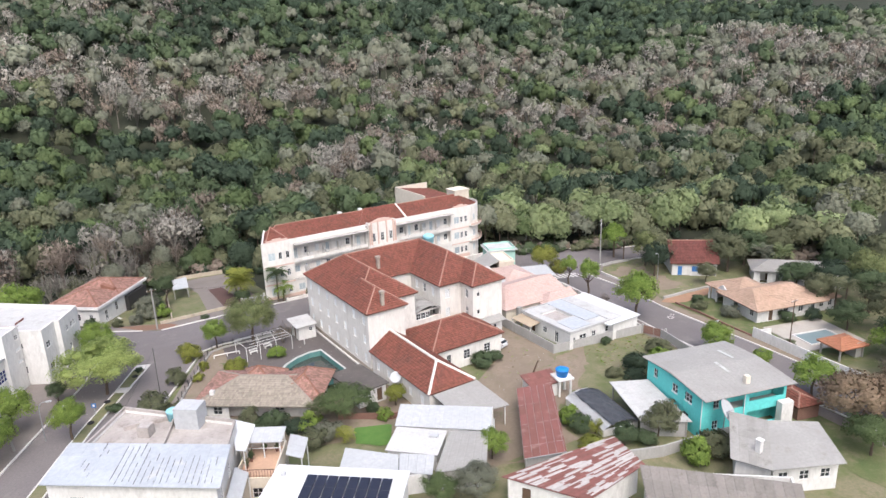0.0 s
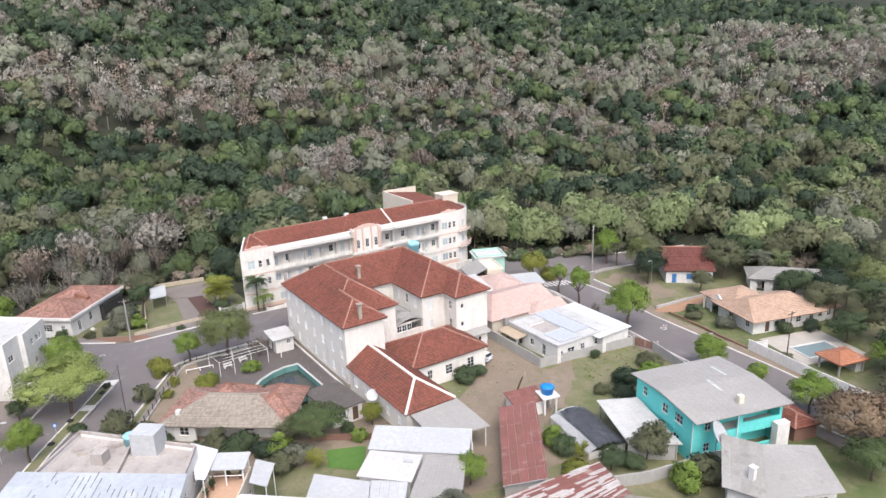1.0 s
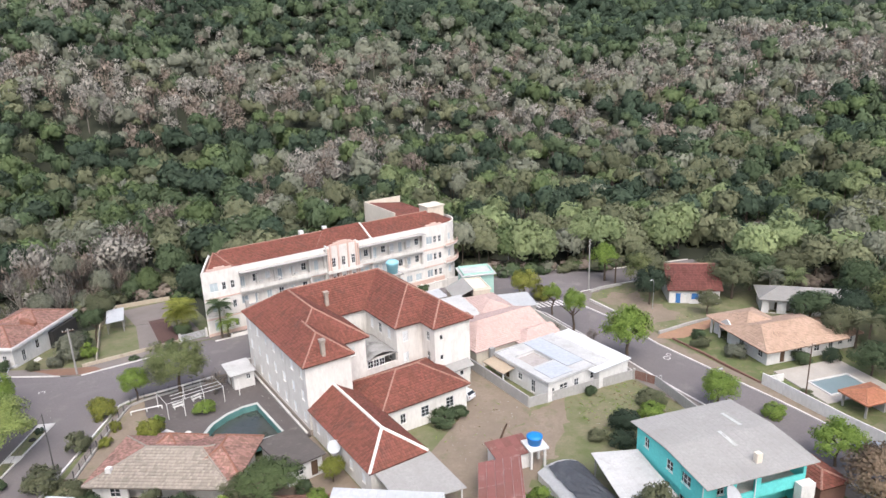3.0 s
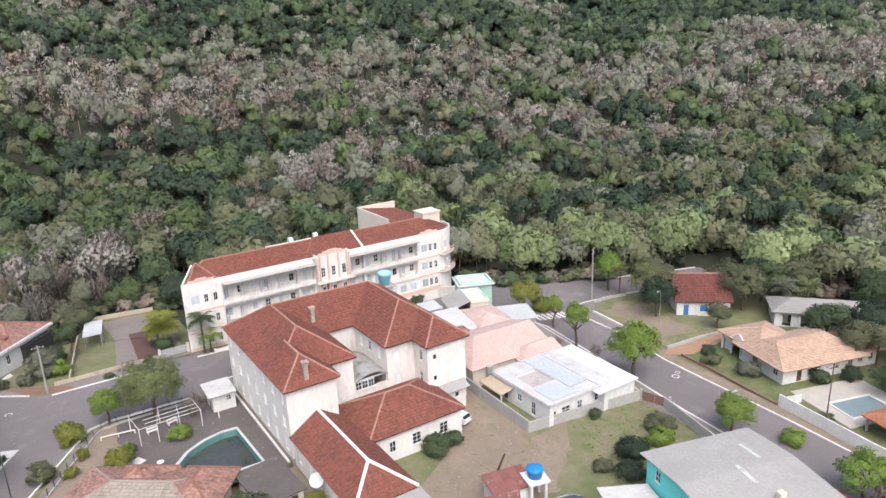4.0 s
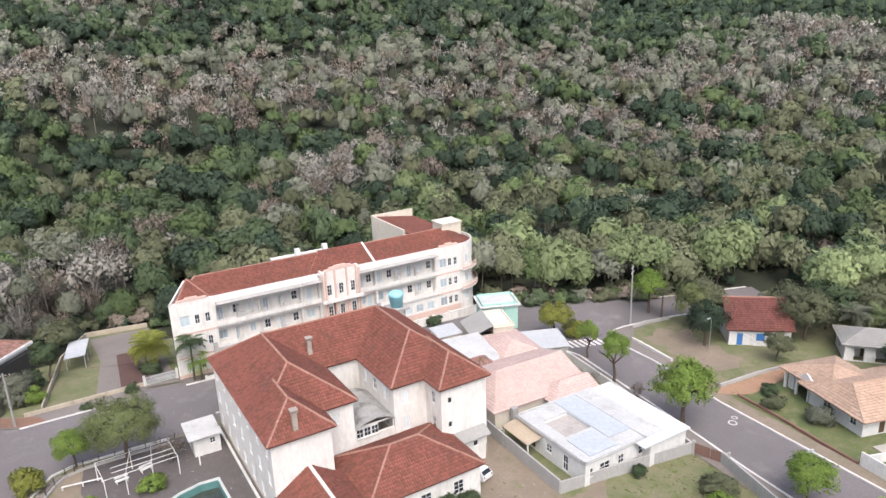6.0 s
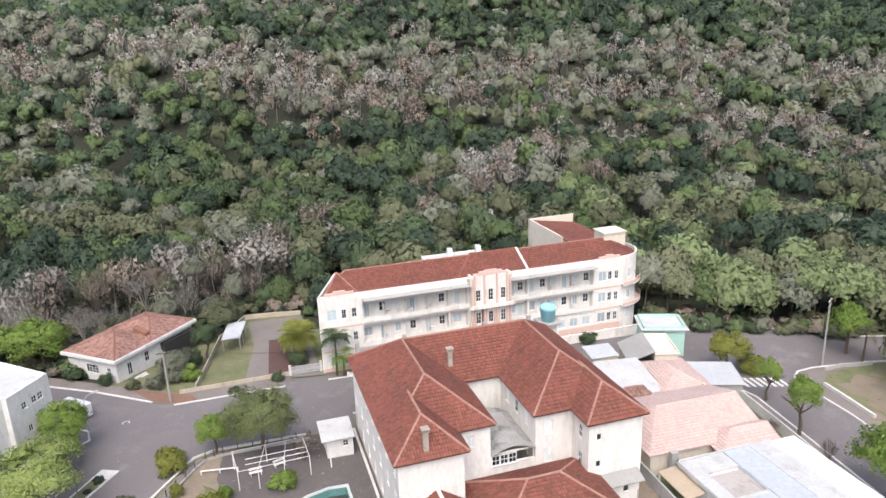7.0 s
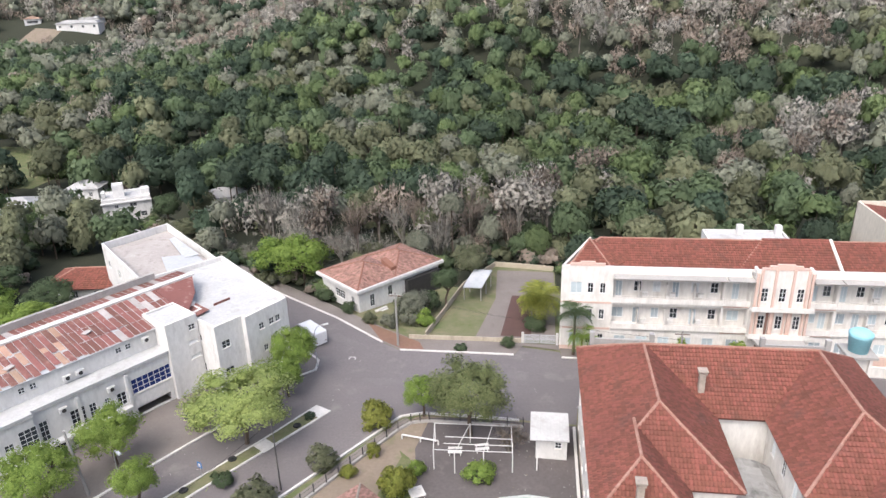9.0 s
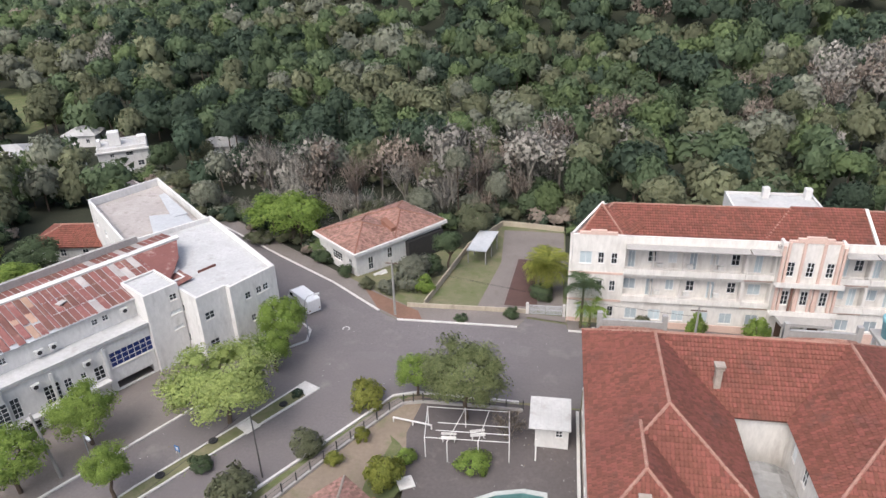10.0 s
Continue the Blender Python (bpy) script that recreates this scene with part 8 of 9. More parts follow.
    # scrub along the edges of the woods
    for (xa, ya), (xb, yb), width, n in (((-4, 154), (-52, 189), 5, 60), ((8, 158), (30, 167), 4, 34), ((-70, 132), (-38, 127), 12, 40), ((102, 132.5), (128, 115.5), 3, 46), ((0, 152), (9, 150), 4, 14), ((44, 166), (60, 160), 6, 24), ((88, 162), (99, 160), 4, 14)):
        for i in range(n):
            k, off = rng.random(), rng.uniform(-width, width) / 2
            nx, ny = ya - yb, xb - xa
            m = math.hypot(nx, ny)
            x, y = xa + (xb - xa) * k + nx / m * off, ya + (yb - ya) * k + ny / m * off
            r2 = rng.uniform(1.0, 2.3)
            add(brush[rng.integers(0, 6)], np.diag([r2, r2, r2 * 0.85]), np.array([x, y, float(terrain(np.float64(x), np.float64(y))) + r2 * 0.4]), ("mid", "olive", "fresh", "brown", "silver", "deep")[rng.integers(0, 6)], float(rng.normal(0, 0.15)))
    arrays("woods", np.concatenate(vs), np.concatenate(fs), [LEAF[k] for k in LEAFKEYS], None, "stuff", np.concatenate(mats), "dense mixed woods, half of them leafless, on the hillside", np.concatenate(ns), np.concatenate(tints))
    sv, sf, sm = [], [], []
    for i, (x, y, zz, h, bare) in enumerate(stems):
        w = 0.2
        dx, dy = rng.normal(0, 0.4, 2)
        b0, b1 = np.array([x, y, zz - 0.5]), np.array([x + dx, y + dy, zz + h])
        sv.append(np.array([b0 + (-w, -w, 0), b0 + (w, -w, 0), b0 + (0, w, 0), b1 + (-w * .5, -w * .5, 0), b1 + (w * .5, -w * .5, 0), b1 + (0, w * .5, 0)]))
        sf.append(6 * i + np.array([[0, 1, 4, 3], [1, 2, 5, 4], [2, 0, 3, 5]]))
        sm.append([1 if bare else 0] * 3)
    arrays("wood_stems", np.concatenate(sv), np.concatenate(sf), [BARK, PALEBARK], None, "stuff", np.concatenate(sm), "bare trunks of the hillside woods")


forest()

# ---- trees and shrubs of the town ----


def crown_mesh(seed, count, size, key, flat=0.8, bare=False):
    rng = np.random.default_rng(seed)
    if bare:
        v, n, f = leafless(rng, count // 2, 0.012, 14)
    else:
        v, n, f = leafy(rng, 34 if count > 9000 else 22 if count > 4000 else 12, count, size, flat, 0.5, 0.6, 0.42, (0.34, 0.86), 1.66)
        v = v * 0.9
    me = bpy.data.meshes.new("crown")
    me.vertices.add(len(v))
    me.vertices.foreach_set("co", v.astype(np.float32).ravel())
    me.loops.add(f.size)
    me.loops.foreach_set("vertex_index", f.astype(np.int32).ravel())
    me.polygons.add(len(f))
    me.polygons.foreach_set("loop_start", np.arange(0, f.size, 3, dtype=np.int32))
    me.materials.append(LEAF[key])
    me.update(calc_edges=True)
    dress(me, n, None)
    return me


def trunk_mesh(seed, bark, spread=0.55, low=0.42):
    """A tapered trunk with forking limbs for a tree one unit high whose crown has its middle at 0.66."""
    rng = random.Random(seed)
    bm = bmesh.new()
    bend = [Vector((0, 0, -0.05)), Vector((rng.uniform(-.02, .02), rng.uniform(-.02, .02), low * 0.5)), Vector((rng.uniform(-.03, .03), rng.uniform(-.03, .03), low))]
    rod(bm, bend[0], bend[1], 0.035, 0.027, 8)
    rod(bm, bend[1], bend[2], 0.027, 0.022, 8)
    for i in range(5):
        a = i * 1.257 + rng.uniform(-0.4, 0.4)
        mid = bend[2] + Vector((math.cos(a) * 0.12 * spread * 2, math.sin(a) * 0.12 * spread * 2, 0.14))
        rod(bm, bend[2], mid, 0.016, 0.011, 6)
        for k in range(2):
            tip = mid + Vector((math.cos(a + rng.uniform(-.7, .7)) * 0.17, math.sin(a + rng.uniform(-.7, .7)) * 0.17, rng.uniform(0.08, 0.2)))
            rod(bm, mid, tip, 0.009, 0.003, 5)
    return finish(bm, "trunk", bark)


TREES = {}


def tree(x, y, h, r, key, label, name="tree", seed=0, low=0.42, rise=0.62, count=8200, size=0.040, bare=False, group="street and garden trees"):
    """One tree: its trunk and a crown of that radius, h metres to the top."""
    if name != "shrub":
        near = x < 50 and y < 127
        count, size = (15000, 0.0245) if near and r > 4.2 else (9500, 0.031) if near else (4600, 0.046)
    proto = (key, seed % 3, count, bare)
    if proto not in TREES:
        TREES[proto] = crown_mesh(100 + 7 * (seed % 3) + LEAFKEYS.index(key), count, size, key, 0.8, bare), trunk_mesh(seed % 3, PALEBARK if bare else BARK, 0.55, low)
    crown, stem = TREES[proto]
    t = thing(name, x, y, label, "shrub" if name == "shrub" else "tree", group=group)
    m = PLACE[t]
    turn = (x * 37 + y * 91) % 360
    if name != "shrub" or r > 1.3:
        place("trunk", stem, t, m @ pose(0, 0, 0, 0, 0, turn) @ Matrix.Diagonal((h * 0.9, h * 0.9, h * 0.95, 1)))
    high = min(r, h * 0.42) if name != "shrub" else h * 0.62
    up = h - high * 0.98 if name != "shrub" else h * 0.42
    place("crown", crown, t, m @ pose(0, 0, up, 0, 0, turn) @ Matrix.Diagonal((r, r, high * 1.05, 1)))
    return t


for i, (x, y, h, r, key, label) in enumerate([
    (32.3, 111.0, 9.6, 4.9, "tawny", "large olive green tree over the park pergola"),
    (26.6, 114.0, 5.6, 2.4, "bright", "small bright green tree by the park corner"),
    (8.0, 107.2, 8.9, 6.7, "spring", "spreading light green tree on the avenue island"),
    (-4.4, 102.4, 7.4, 3.5, "bright", "leafy green street tree before the white building"),
    (-7.2, 95.6, 7.4, 3.9, "bright", "leafy green street tree before the white building"),
    (2.1, 96.1, 6.3, 2.5, "bright", "small leafy tree on the avenue"),
    (1.6, 109.0, 3.6, 1.7, "mid", "small leafy tree before the white building"),
    (9.0, 121.2, 7.4, 3.2, "bright", "leafy tree at the corner of the white building"),
    (9.6, 116.4, 5.6, 2.6, "bright", "leafy tree at the corner of the white building"),
    (95.6, 80.7, 10.4, 4.4, "bright", "full green street tree on the pavement"),
    (96.2, 93.9, 8.7, 2.4, "bright", "slim bright green street tree"),
    (99.4, 102.9, 6.6, 2.0, "bright", "slim green street tree near the crossing"),
    (100.2, 112.2, 6.8, 3.2, "lime", "yellow-green street tree on the pavement"),
    (94.4, 63.0, 5.9, 3.0, "bright", "green street tree by the kerb"),
    (93.7, 46.0, 6.6, 3.6, "bright", "bright green tree beside the turquoise house"),
    (121.6, 110.6, 9.3, 3.4, "bright", "green tree at the street corner"),
    (118.2, 95.4, 8.2, 3.7, "deep", "dark round tree before the cottage"),
    (124.0, 100.6, 9.6, 4.4, "olive", "tall olive green tree behind the cottage"),
    (122.2, 101.4, 9.6, 3.8, "tawny", "pale tawny tree beside the cottage"),
    (133.2, 87.4, 9.8, 4.6, "olive", "olive green round tree beside the cottage"),
    (122.6, 85.3, 5.1, 2.6, "olive", "small olive tree by the cottage"),
    (138.6, 71.6, 4.4, 3.0, "deep", "dark bush tree before the villa"),
    (34.4, 79.2, 5.4, 4.1, "fresh", "dense bright green garden tree"),
    (31.4, 80.6, 4.0, 2.6, "olive", "dense leafy green garden tree"),
    (42.0, 78.2, 3.6, 1.8, "lime", "small yellow-green garden tree"),
    (45.2, 59.6, 4.4, 2.2, "bright", "small bright green garden tree"),
    (39.0, 54.4, 4.4, 3.2, "silver", "dense grey-green garden tree"),
    (34.8, 55.6, 4.2, 2.4, "fresh", "dense leafy green garden tree"),
    (20.6, 141.2, 5.0, 2.9, "silver", "grey-green garden tree before the bungalow"),
    (25.2, 145.5, 7.4, 2.5, "mid", "conical green garden tree"),
    (27.9, 158.4, 7.0, 3.8, "olive", "dense olive tree behind the carport"),
    (-1.0, 153.6, 9.4, 5.2, "bright", "broad bright green tree behind the street"),
    (-6.4, 155.6, 8.6, 5.0, "bright", "broad bright green tree behind the street"),
    (9.2, 160.2, 6.4, 4.0, "olive", "olive green tree behind the bungalow"),
    (-36.0, 136.8, 6.4, 4.0, "mid", "green tree behind the institute"),
    (-45.0, 133.5, 7.0, 5.0, "bright", "bright green tree behind the institute"),
    (-33.0, 128.0, 6.5, 4.6, "bright", "bright green tree behind the institute"),
    (-52.0, 173.5, 4.6, 3.4, "mid", "dark green tree beside the far road"),
    (-36.0, 133.5, 5.4, 3.4, "mid", "dark green tree behind the institute"),
    (-40.0, 128.5, 6.2, 4.0, "bright", "bright green tree behind the institute"),
    (-48.0, 140.5, 6.8, 4.6, "mid", "broad green tree behind the institute"),
    (-55.0, 147.0, 6.0, 4.2, "olive", "olive tree behind the institute"),
    (-54.0, 138.0, 6.4, 4.4, "bright", "bright green tree behind the institute"),
    (-60.5, 166.0, 5.6, 4.0, "mid", "dark green tree beside the far road"),
    (-69.0, 169.0, 6.2, 4.4, "mid", "dark green tree beside the far road"),
    (-34.0, 177.0, 5.6, 3.6, "olive", "olive tree beyond the side street"),
    (-27.0, 171.5, 4.4, 3.0, "mid", "round green tree beyond the side street"),
    (-68.0, 182.0, 6.8, 4.8, "mid", "dark green tree beside the far road"),
    (-44.0, 186.6, 8.4, 3.6, "mid", "tall green tree beside the modern house"),
    (-38.0, 192.0, 7.4, 4.0, "olive", "olive tree beside the modern house"),
    (90.0, 38.4, 8.4, 4.8, "russet", "broad russet-leaved tree behind the grey house"),
    (95.6, 36.0, 7.4, 4.6, "russet", "broad russet-leaved tree beside the street"),
    (84.6, 33.4, 6.0, 3.6, "fresh", "green tree behind the grey house"),
    (110.0, 40.0, 8.0, 4.6, "olive", "broad olive tree beyond the garden"),
    (118.0, 44.0, 8.4, 4.8, "mid", "broad green tree beyond the garden"),
    (126.0, 50.0, 9.4, 4.8, "olive", "broad olive tree beyond the garden"),
    (133.0, 57.0, 9.6, 4.6, "mid", "broad green tree beyond the garden"),
    (140.0, 61.0, 11.0, 4.6, "tawny", "tall tawny green tree with a pale trunk"),
    (147.0, 70.0, 10.0, 4.8, "mid", "broad green tree beyond the villa"),
    (131.0, 70.5, 8.0, 4.2, "mid", "tall green tree beside the peach-roofed house"),
    (127.6, 64.0, 7.6, 3.8, "olive", "tall olive tree beside the peach-roofed house"),
    (121.0, 55.0, 6.0, 3.6, "mid", "green tree behind the garden pool"),
    (134.6, 65.0, 9.0, 4.4, "deep", "tall dark tree beyond the villa"),
    (115.6, 45.0, 6.6, 4.0, "bright", "bright green tree beyond the garden pool"),
    (103.0, 38.0, 6.4, 4.0, "brown", "half-bare brown tree beside the street"),
    (134.0, 91.0, 9.0, 4.8, "olive", "tall olive tree behind the cottage"),
    (140.0, 88.0, 9.0, 4.8, "mid", "tall green tree behind the villa"),
    (146.0, 84.0, 9.6, 5.0, "olive", "tall olive tree behind the villa"),
    (66.4, 51.4, 4.0, 2.4, "olive", "small olive tree by the turquoise house"),
    (61.2, 52.4, 3.0, 2.0, "mid", "green shrub tree by the shelter"),
    (78.8, 65.6, 3.2, 2.2, "deep", "dark bush tree in the vacant plot"),
]):
    tree(x, y, h, r, key, label, seed=i, bare=key in ("brown", "grey"))

for i, (x, y, h, r, key, label) in enumerate([
    (21.6, 111.9, 3.0, 2.0, "lime", "clipped yellow-green shrub by the kerb"),
    (33.8, 104.2, 1.6, 1.7, "bright", "round clipped green shrub on the terrace"),
    (26.0, 101.0, 3.4, 1.8, "lime", "tall feathery yellow-green shrub in the park"),
    (27.4, 104.0, 1.8, 1.1, "bright", "small green shrub in the park"),
    (17.6, 104.0, 2.6, 1.7, "olive", "thin olive shrub by the avenue"),
    (12.6, 97.6, 3.0, 2.3, "olive", "thin brownish shrub by the avenue"),
    (20.6, 103.0, 1.4, 0.9, "lime", "small yellow-green shrub by the fence"),
    (22.4, 106.4, 1.6, 0.8, "lime", "small yellow-green shrub by the fence"),
    (8.2, 100.6, 1.4, 1.2, "mid", "low shrub in the island bed"),
    (13.6, 112.4, 0.8, 0.7, "deep", "low shrub in the island bed"),
    (36.6, 108.6, 3.2, 2.1, "brown", "dry brown shrub beside the pergola"),
    (51.9, 131.2, 2.6, 1.3, "olive", "small shrub before the hotel"),
    (58.1, 131.0, 3.6, 1.4, "bright", "small tree-like shrub before the hotel"),
    (65.2, 130.8, 3.6, 1.6, "bright", "small tree-like shrub before the hotel"),
    (78.6, 128.8, 2.6, 1.6, "mid", "small green shrub before the hotel"),
    (10.0, 142.2, 2.0, 1.2, "mid", "shrub before the bungalow"),
    (14.4, 138.4, 1.8, 1.2, "olive", "shrub before the bungalow"),
    (17.6, 137.4, 2.2, 1.4, "silver", "grey-green shrub before the bungalow"),
    (22.6, 138.6, 2.6, 1.8, "bright", "green shrub beside the yard wall"),
    (35.4, 132.2, 1.7, 1.0, "mid", "clipped shrub by the low wall"),
    (29.0, 130.6, 0.9, 0.9, "mid", "low shrub on the pavement"),
    (39.0, 138.6, 2.2, 1.8, "mid", "green shrub by the driveway"),
    (60.2, 81.6, 2.4, 2.3, "mid", "dense green shrub beside the annex"),
    (63.0, 82.0, 1.8, 1.4, "mid", "dense green shrub beside the annex"),
    (82.6, 76.0, 1.4, 1.0, "mid", "shrub by the boundary wall"),
    (87.6, 69.0, 2.2, 2.2, "olive", "weedy shrub by the plot wall"),
    (85.2, 66.6, 2.0, 2.0, "bright", "weedy shrub by the plot wall"),
    (76.0, 64.0, 2.0, 1.8, "deep", "dark shrub behind the lean-to"),
    (74.4, 66.6, 1.6, 1.4, "olive", "low weedy shrub in the vacant plot"),
    (69.4, 44.6, 3.0, 2.6, "olive", "olive shrub behind the grey wall"),
    (65.6, 45.0, 3.4, 2.4, "bright", "bright shrub behind the grey wall"),
    (59.0, 58.4, 2.4, 1.8, "mid", "green shrub by the long shed"),
    (57.0, 54.2, 1.8, 1.6, "lime", "yellow-green shrub by the long shed"),
    (63.6, 51.0, 2.0, 1.6, "mid", "green shrub by the shelter"),
    (22.6, 84.6, 3.0, 1.7, "olive", "tall garden shrub before the cottage"),
    (25.4, 82.2, 3.2, 1.9, "mid", "tall garden shrub before the cottage"),
    (29.2, 79.4, 2.8, 1.9, "bright", "tall garden shrub before the cottage"),
    (30.0, 76.0, 2.6, 2.0, "silver", "silvery garden shrub beside the lawn"),
    (38.6, 75.6, 1.8, 1.2, "bright", "small garden shrub beside the brick wall"),
    (17.0, 89.6, 2.2, 1.5, "mid", "garden shrub beside the cottage"),
    (15.8, 92.6, 2.6, 1.6, "olive", "garden shrub beside the park fence"),
    (79.4, 66.8, 2.8, 2.2, "deep", "dark shrub beside the vacant plot"),
    (58.8, 60.2, 2.8, 1.9, "bright", "bright shrub beside the long shed"),
    (68.3, 51.6, 4.2, 2.3, "olive", "olive shrub beside the turquoise house"),
    (85.8, 48.4, 2.6, 1.8, "mid", "green shrub beside the turquoise house"),
    (20.0, 140.0, 4.0, 2.6, "silver", "grey-green shrub before the bungalow"),
    (22.6, 144.0, 3.6, 2.2, "mid", "green shrub beside the bungalow"),
    (103.6, 110.6, 3.0, 2.0, "lime", "yellow-green bush tree beside the crossing"),
    (24.0, 82.0, 2.2, 1.8, "mid", "garden shrub before the cottage"),
    (27.4, 79.4, 2.4, 1.8, "deep", "garden shrub before the cottage"),
    (20.6, 85.0, 2.0, 1.6, "olive", "garden shrub before the cottage"),
    (27.6, 75.2, 2.6, 2.2, "olive", "low silvery garden shrub"),
    (38.4, 78.2, 1.6, 1.2, "mid", "garden shrub by the brick wall"),
    (111.0, 71.4, 2.4, 2.0, "silver", "silvery shrub beside the villa"),
    (109.8, 77.2, 1.8, 1.6, "olive", "garden shrub beside the drive"),
    (112.6, 79.6, 1.6, 1.5, "mid", "garden shrub beside the drive"),
    (117.0, 63.6, 2.4, 1.6, "mid", "garden shrub before the villa"),
    (121.0, 61.4, 2.6, 1.4, "deep", "garden shrub before the villa"),
    (106.9, 57.4, 1.4, 1.2, "olive", "shrub by the garden wall"),
    (99.0, 57.0, 1.8, 1.8, "bright", "weedy shrub on the verge"),
    (95.6, 88.6, 2.6, 1.2, "brown", "dry brown shrub by the street wall"),
    (93.4, 95.4, 2.2, 1.2, "brown", "dry brown shrub behind the street wall"),
    (86.4, 129.2, 2.2, 1.6, "mid", "small green shrub before the hotel"),
    (-8.0, 153.0, 2.6, 2.2, "olive", "shrub beside the side street"),
    (5.0, 146.6, 2.2, 1.8, "mid", "shrub beside the bungalow"),
    (-16.0, 165.0, 3.2, 2.8, "grey", "leafless grey shrub beside the side street"),
    (-22.0, 169.0, 3.2, 2.8, "grey", "leafless grey shrub beside the side street"),
]):
    tree(x, y, h, r, key, label, "shrub", i, count=2200, size=0.078, group="shrubs", bare=key in ("brown", "grey"))


def frond_mesh(length, key, droop=0.8):
    bm = bmesh.new()
    n = 9
    for i in range(n):
        s0, s1 = i / n, (i + 1) / n
        p = [Vector((length * s * (1 - 0.25 * droop * s), 0, length * (0.55 * s - droop * s * s))) for s in (s0, s1)]
        rod(bm, p[0], p[1], 0.03 * (1.1 - s0), 0.03 * (1.1 - s1), 4)
        w = length * 0.3 * (0.35 + math.sin(math.pi * min(1, 0.12 + 0.85 * s0)))
        for side in (-1, 1):
            for k in range(2):
                q = p[0] + (p[1] - p[0]) * (0.25 + 0.5 * k)
                tip = q + Vector((w * 0.45, side * w, -0.35 * w))
                a, b, c = bm.verts.new(q + Vector((0.05 * length / n * 3, 0, 0.01))), bm.verts.new(q - Vector((0.05 * length / n * 3, 0, 0))), bm.verts.new(tip)
                bm.faces.new((a, b, c) if side > 0 else (b, a, c))
    return finish(bm, "frond", LEAF[key])


def palm(x, y, h, length, key, label, n=15, droop=0.8):
    t = thing("palm", x, y, label, "palm", group="palms")
    m = PLACE[t]
    bm = bmesh.new()
    rod(bm, (0, 0, -0.3), (0.08, 0.03, h * 0.5), 0.2, 0.15, 9)
    rod(bm, (0.08, 0.03, h * 0.5), (0.1, 0, h), 0.15, 0.13, 9)
    part("trunk", bm, BARK, t, local=True)
    me = frond_mesh(length, key, droop)
    rng = random.Random(int(x * 7 + y))
    for i in range(n):
        place("frond", me, t, m @ pose(0.1, 0, h, 0, 0, i * 137.5) @ pose(0, 0, 0, rng.uniform(-15, 15), rng.uniform(-50, 25), 0))


palm(39.6, 141.4, 3.6, 3.9, "lime", "bushy yellow-green palm by the driveway", 46, 0.65)
palm(38.8, 142.4, 2.2, 2.6, "lime", "low yellow-green palm by the driveway", 18, 0.7)
palm(44.2, 131.0, 6.2, 2.9, "mid", "full green palm at the hotel's corner", 22)
palm(45.2, 130.6, 3.0, 2.6, "bright", "low palm at the hotel's corner")
palm(52.0, 150.0, 9.6, 2.8, "olive", "slender palm behind the hotel roof")
palm(121.4, 107.4, 5.2, 2.4, "olive", "low palm at the street corner")
palm(142.6, 80.6, 4.2, 3.2, "pale", "bushy palm behind the villa", 22, 0.6)
palm(138.6, 83.0, 4.6, 3.2, "silver", "bushy palm behind the villa", 22, 0.6)
palm(126.4, 58.4, 6.4, 2.8, "olive", "tall garden palm beyond the pool", 16)
palm(129.0, 61.4, 5.4, 2.8, "olive", "tall garden palm beyond the pool", 16)
palm(31.6, 73.6, 0.9, 1.6, "lime", "spiky yellow-green garden plant", 18, 0.35)
palm(28.6, 79.0, 0.8, 1.6, "mid", "spiky green garden plant", 16, 0.5)
palm(60.2, 56.6, 0.6, 1.5, "lime", "spiky yellow-green plant by the shed", 16, 0.35)


def tufts():
    """Grass tufts on the open plots."""
    rng = np.random.default_rng(23)
    vs, ms = [], []
    for (x0, y0, x1, y1), n, mix in (((76, 66, 91, 76), 260, 0.6), ((112, 92, 124, 106), 80, 0.4), ((107, 50, 128, 88), 150, 0.6), ((5, 98, 13, 111), 200, 0.5), ((56, 74, 72, 92), 60, 0.3)):
        for x, y in np.stack([rng.uniform(x0, x1, n), rng.uniform(y0, y1, n)], 1):
            if (56 < x < 72 and 74 < y < 92) and (x < 66 and y > 82.5):
                continue
            if 5 <= x <= 13 and 98 <= y <= 111 and not (0.2 < (x - 4.0) - 0.62 * (y - 97.2) < 1.4):
                continue
            z = lay(x, y) + 0.02
            h, w, t = rng.uniform(0.04, 0.12), rng.uniform(0.08, 0.25), rng.uniform(0, 3.14)
            c, s = math.cos(t) * w, math.sin(t) * w
            vs.append([(x - c, y - s, z), (x + c, y + s, z), (x + c * 1.3 + rng.normal(0, .05), y + s * 1.3, z + h), (x - c * 1.3, y - s * 1.3 + rng.normal(0, .05), z + h)])
            ms.append(0 if rng.random() < mix else 1)
    v = np.array(vs).reshape(-1, 3)
    arrays("grass_tufts", v, np.arange(len(v)).reshape(-1, 4), [LEAF["bright"], DRYSTRAW], None, "stuff", np.array(ms), "tufts of green and dry grass on the open plots")


DRYSTRAW = mat("dry_straw", (0.24, 0.20, 0.11), (0.2, 0.16, 0.09), 0.5, 1.0, 0, 2, island=0.3)
tufts()

# ---- street furniture, park, vehicles ----


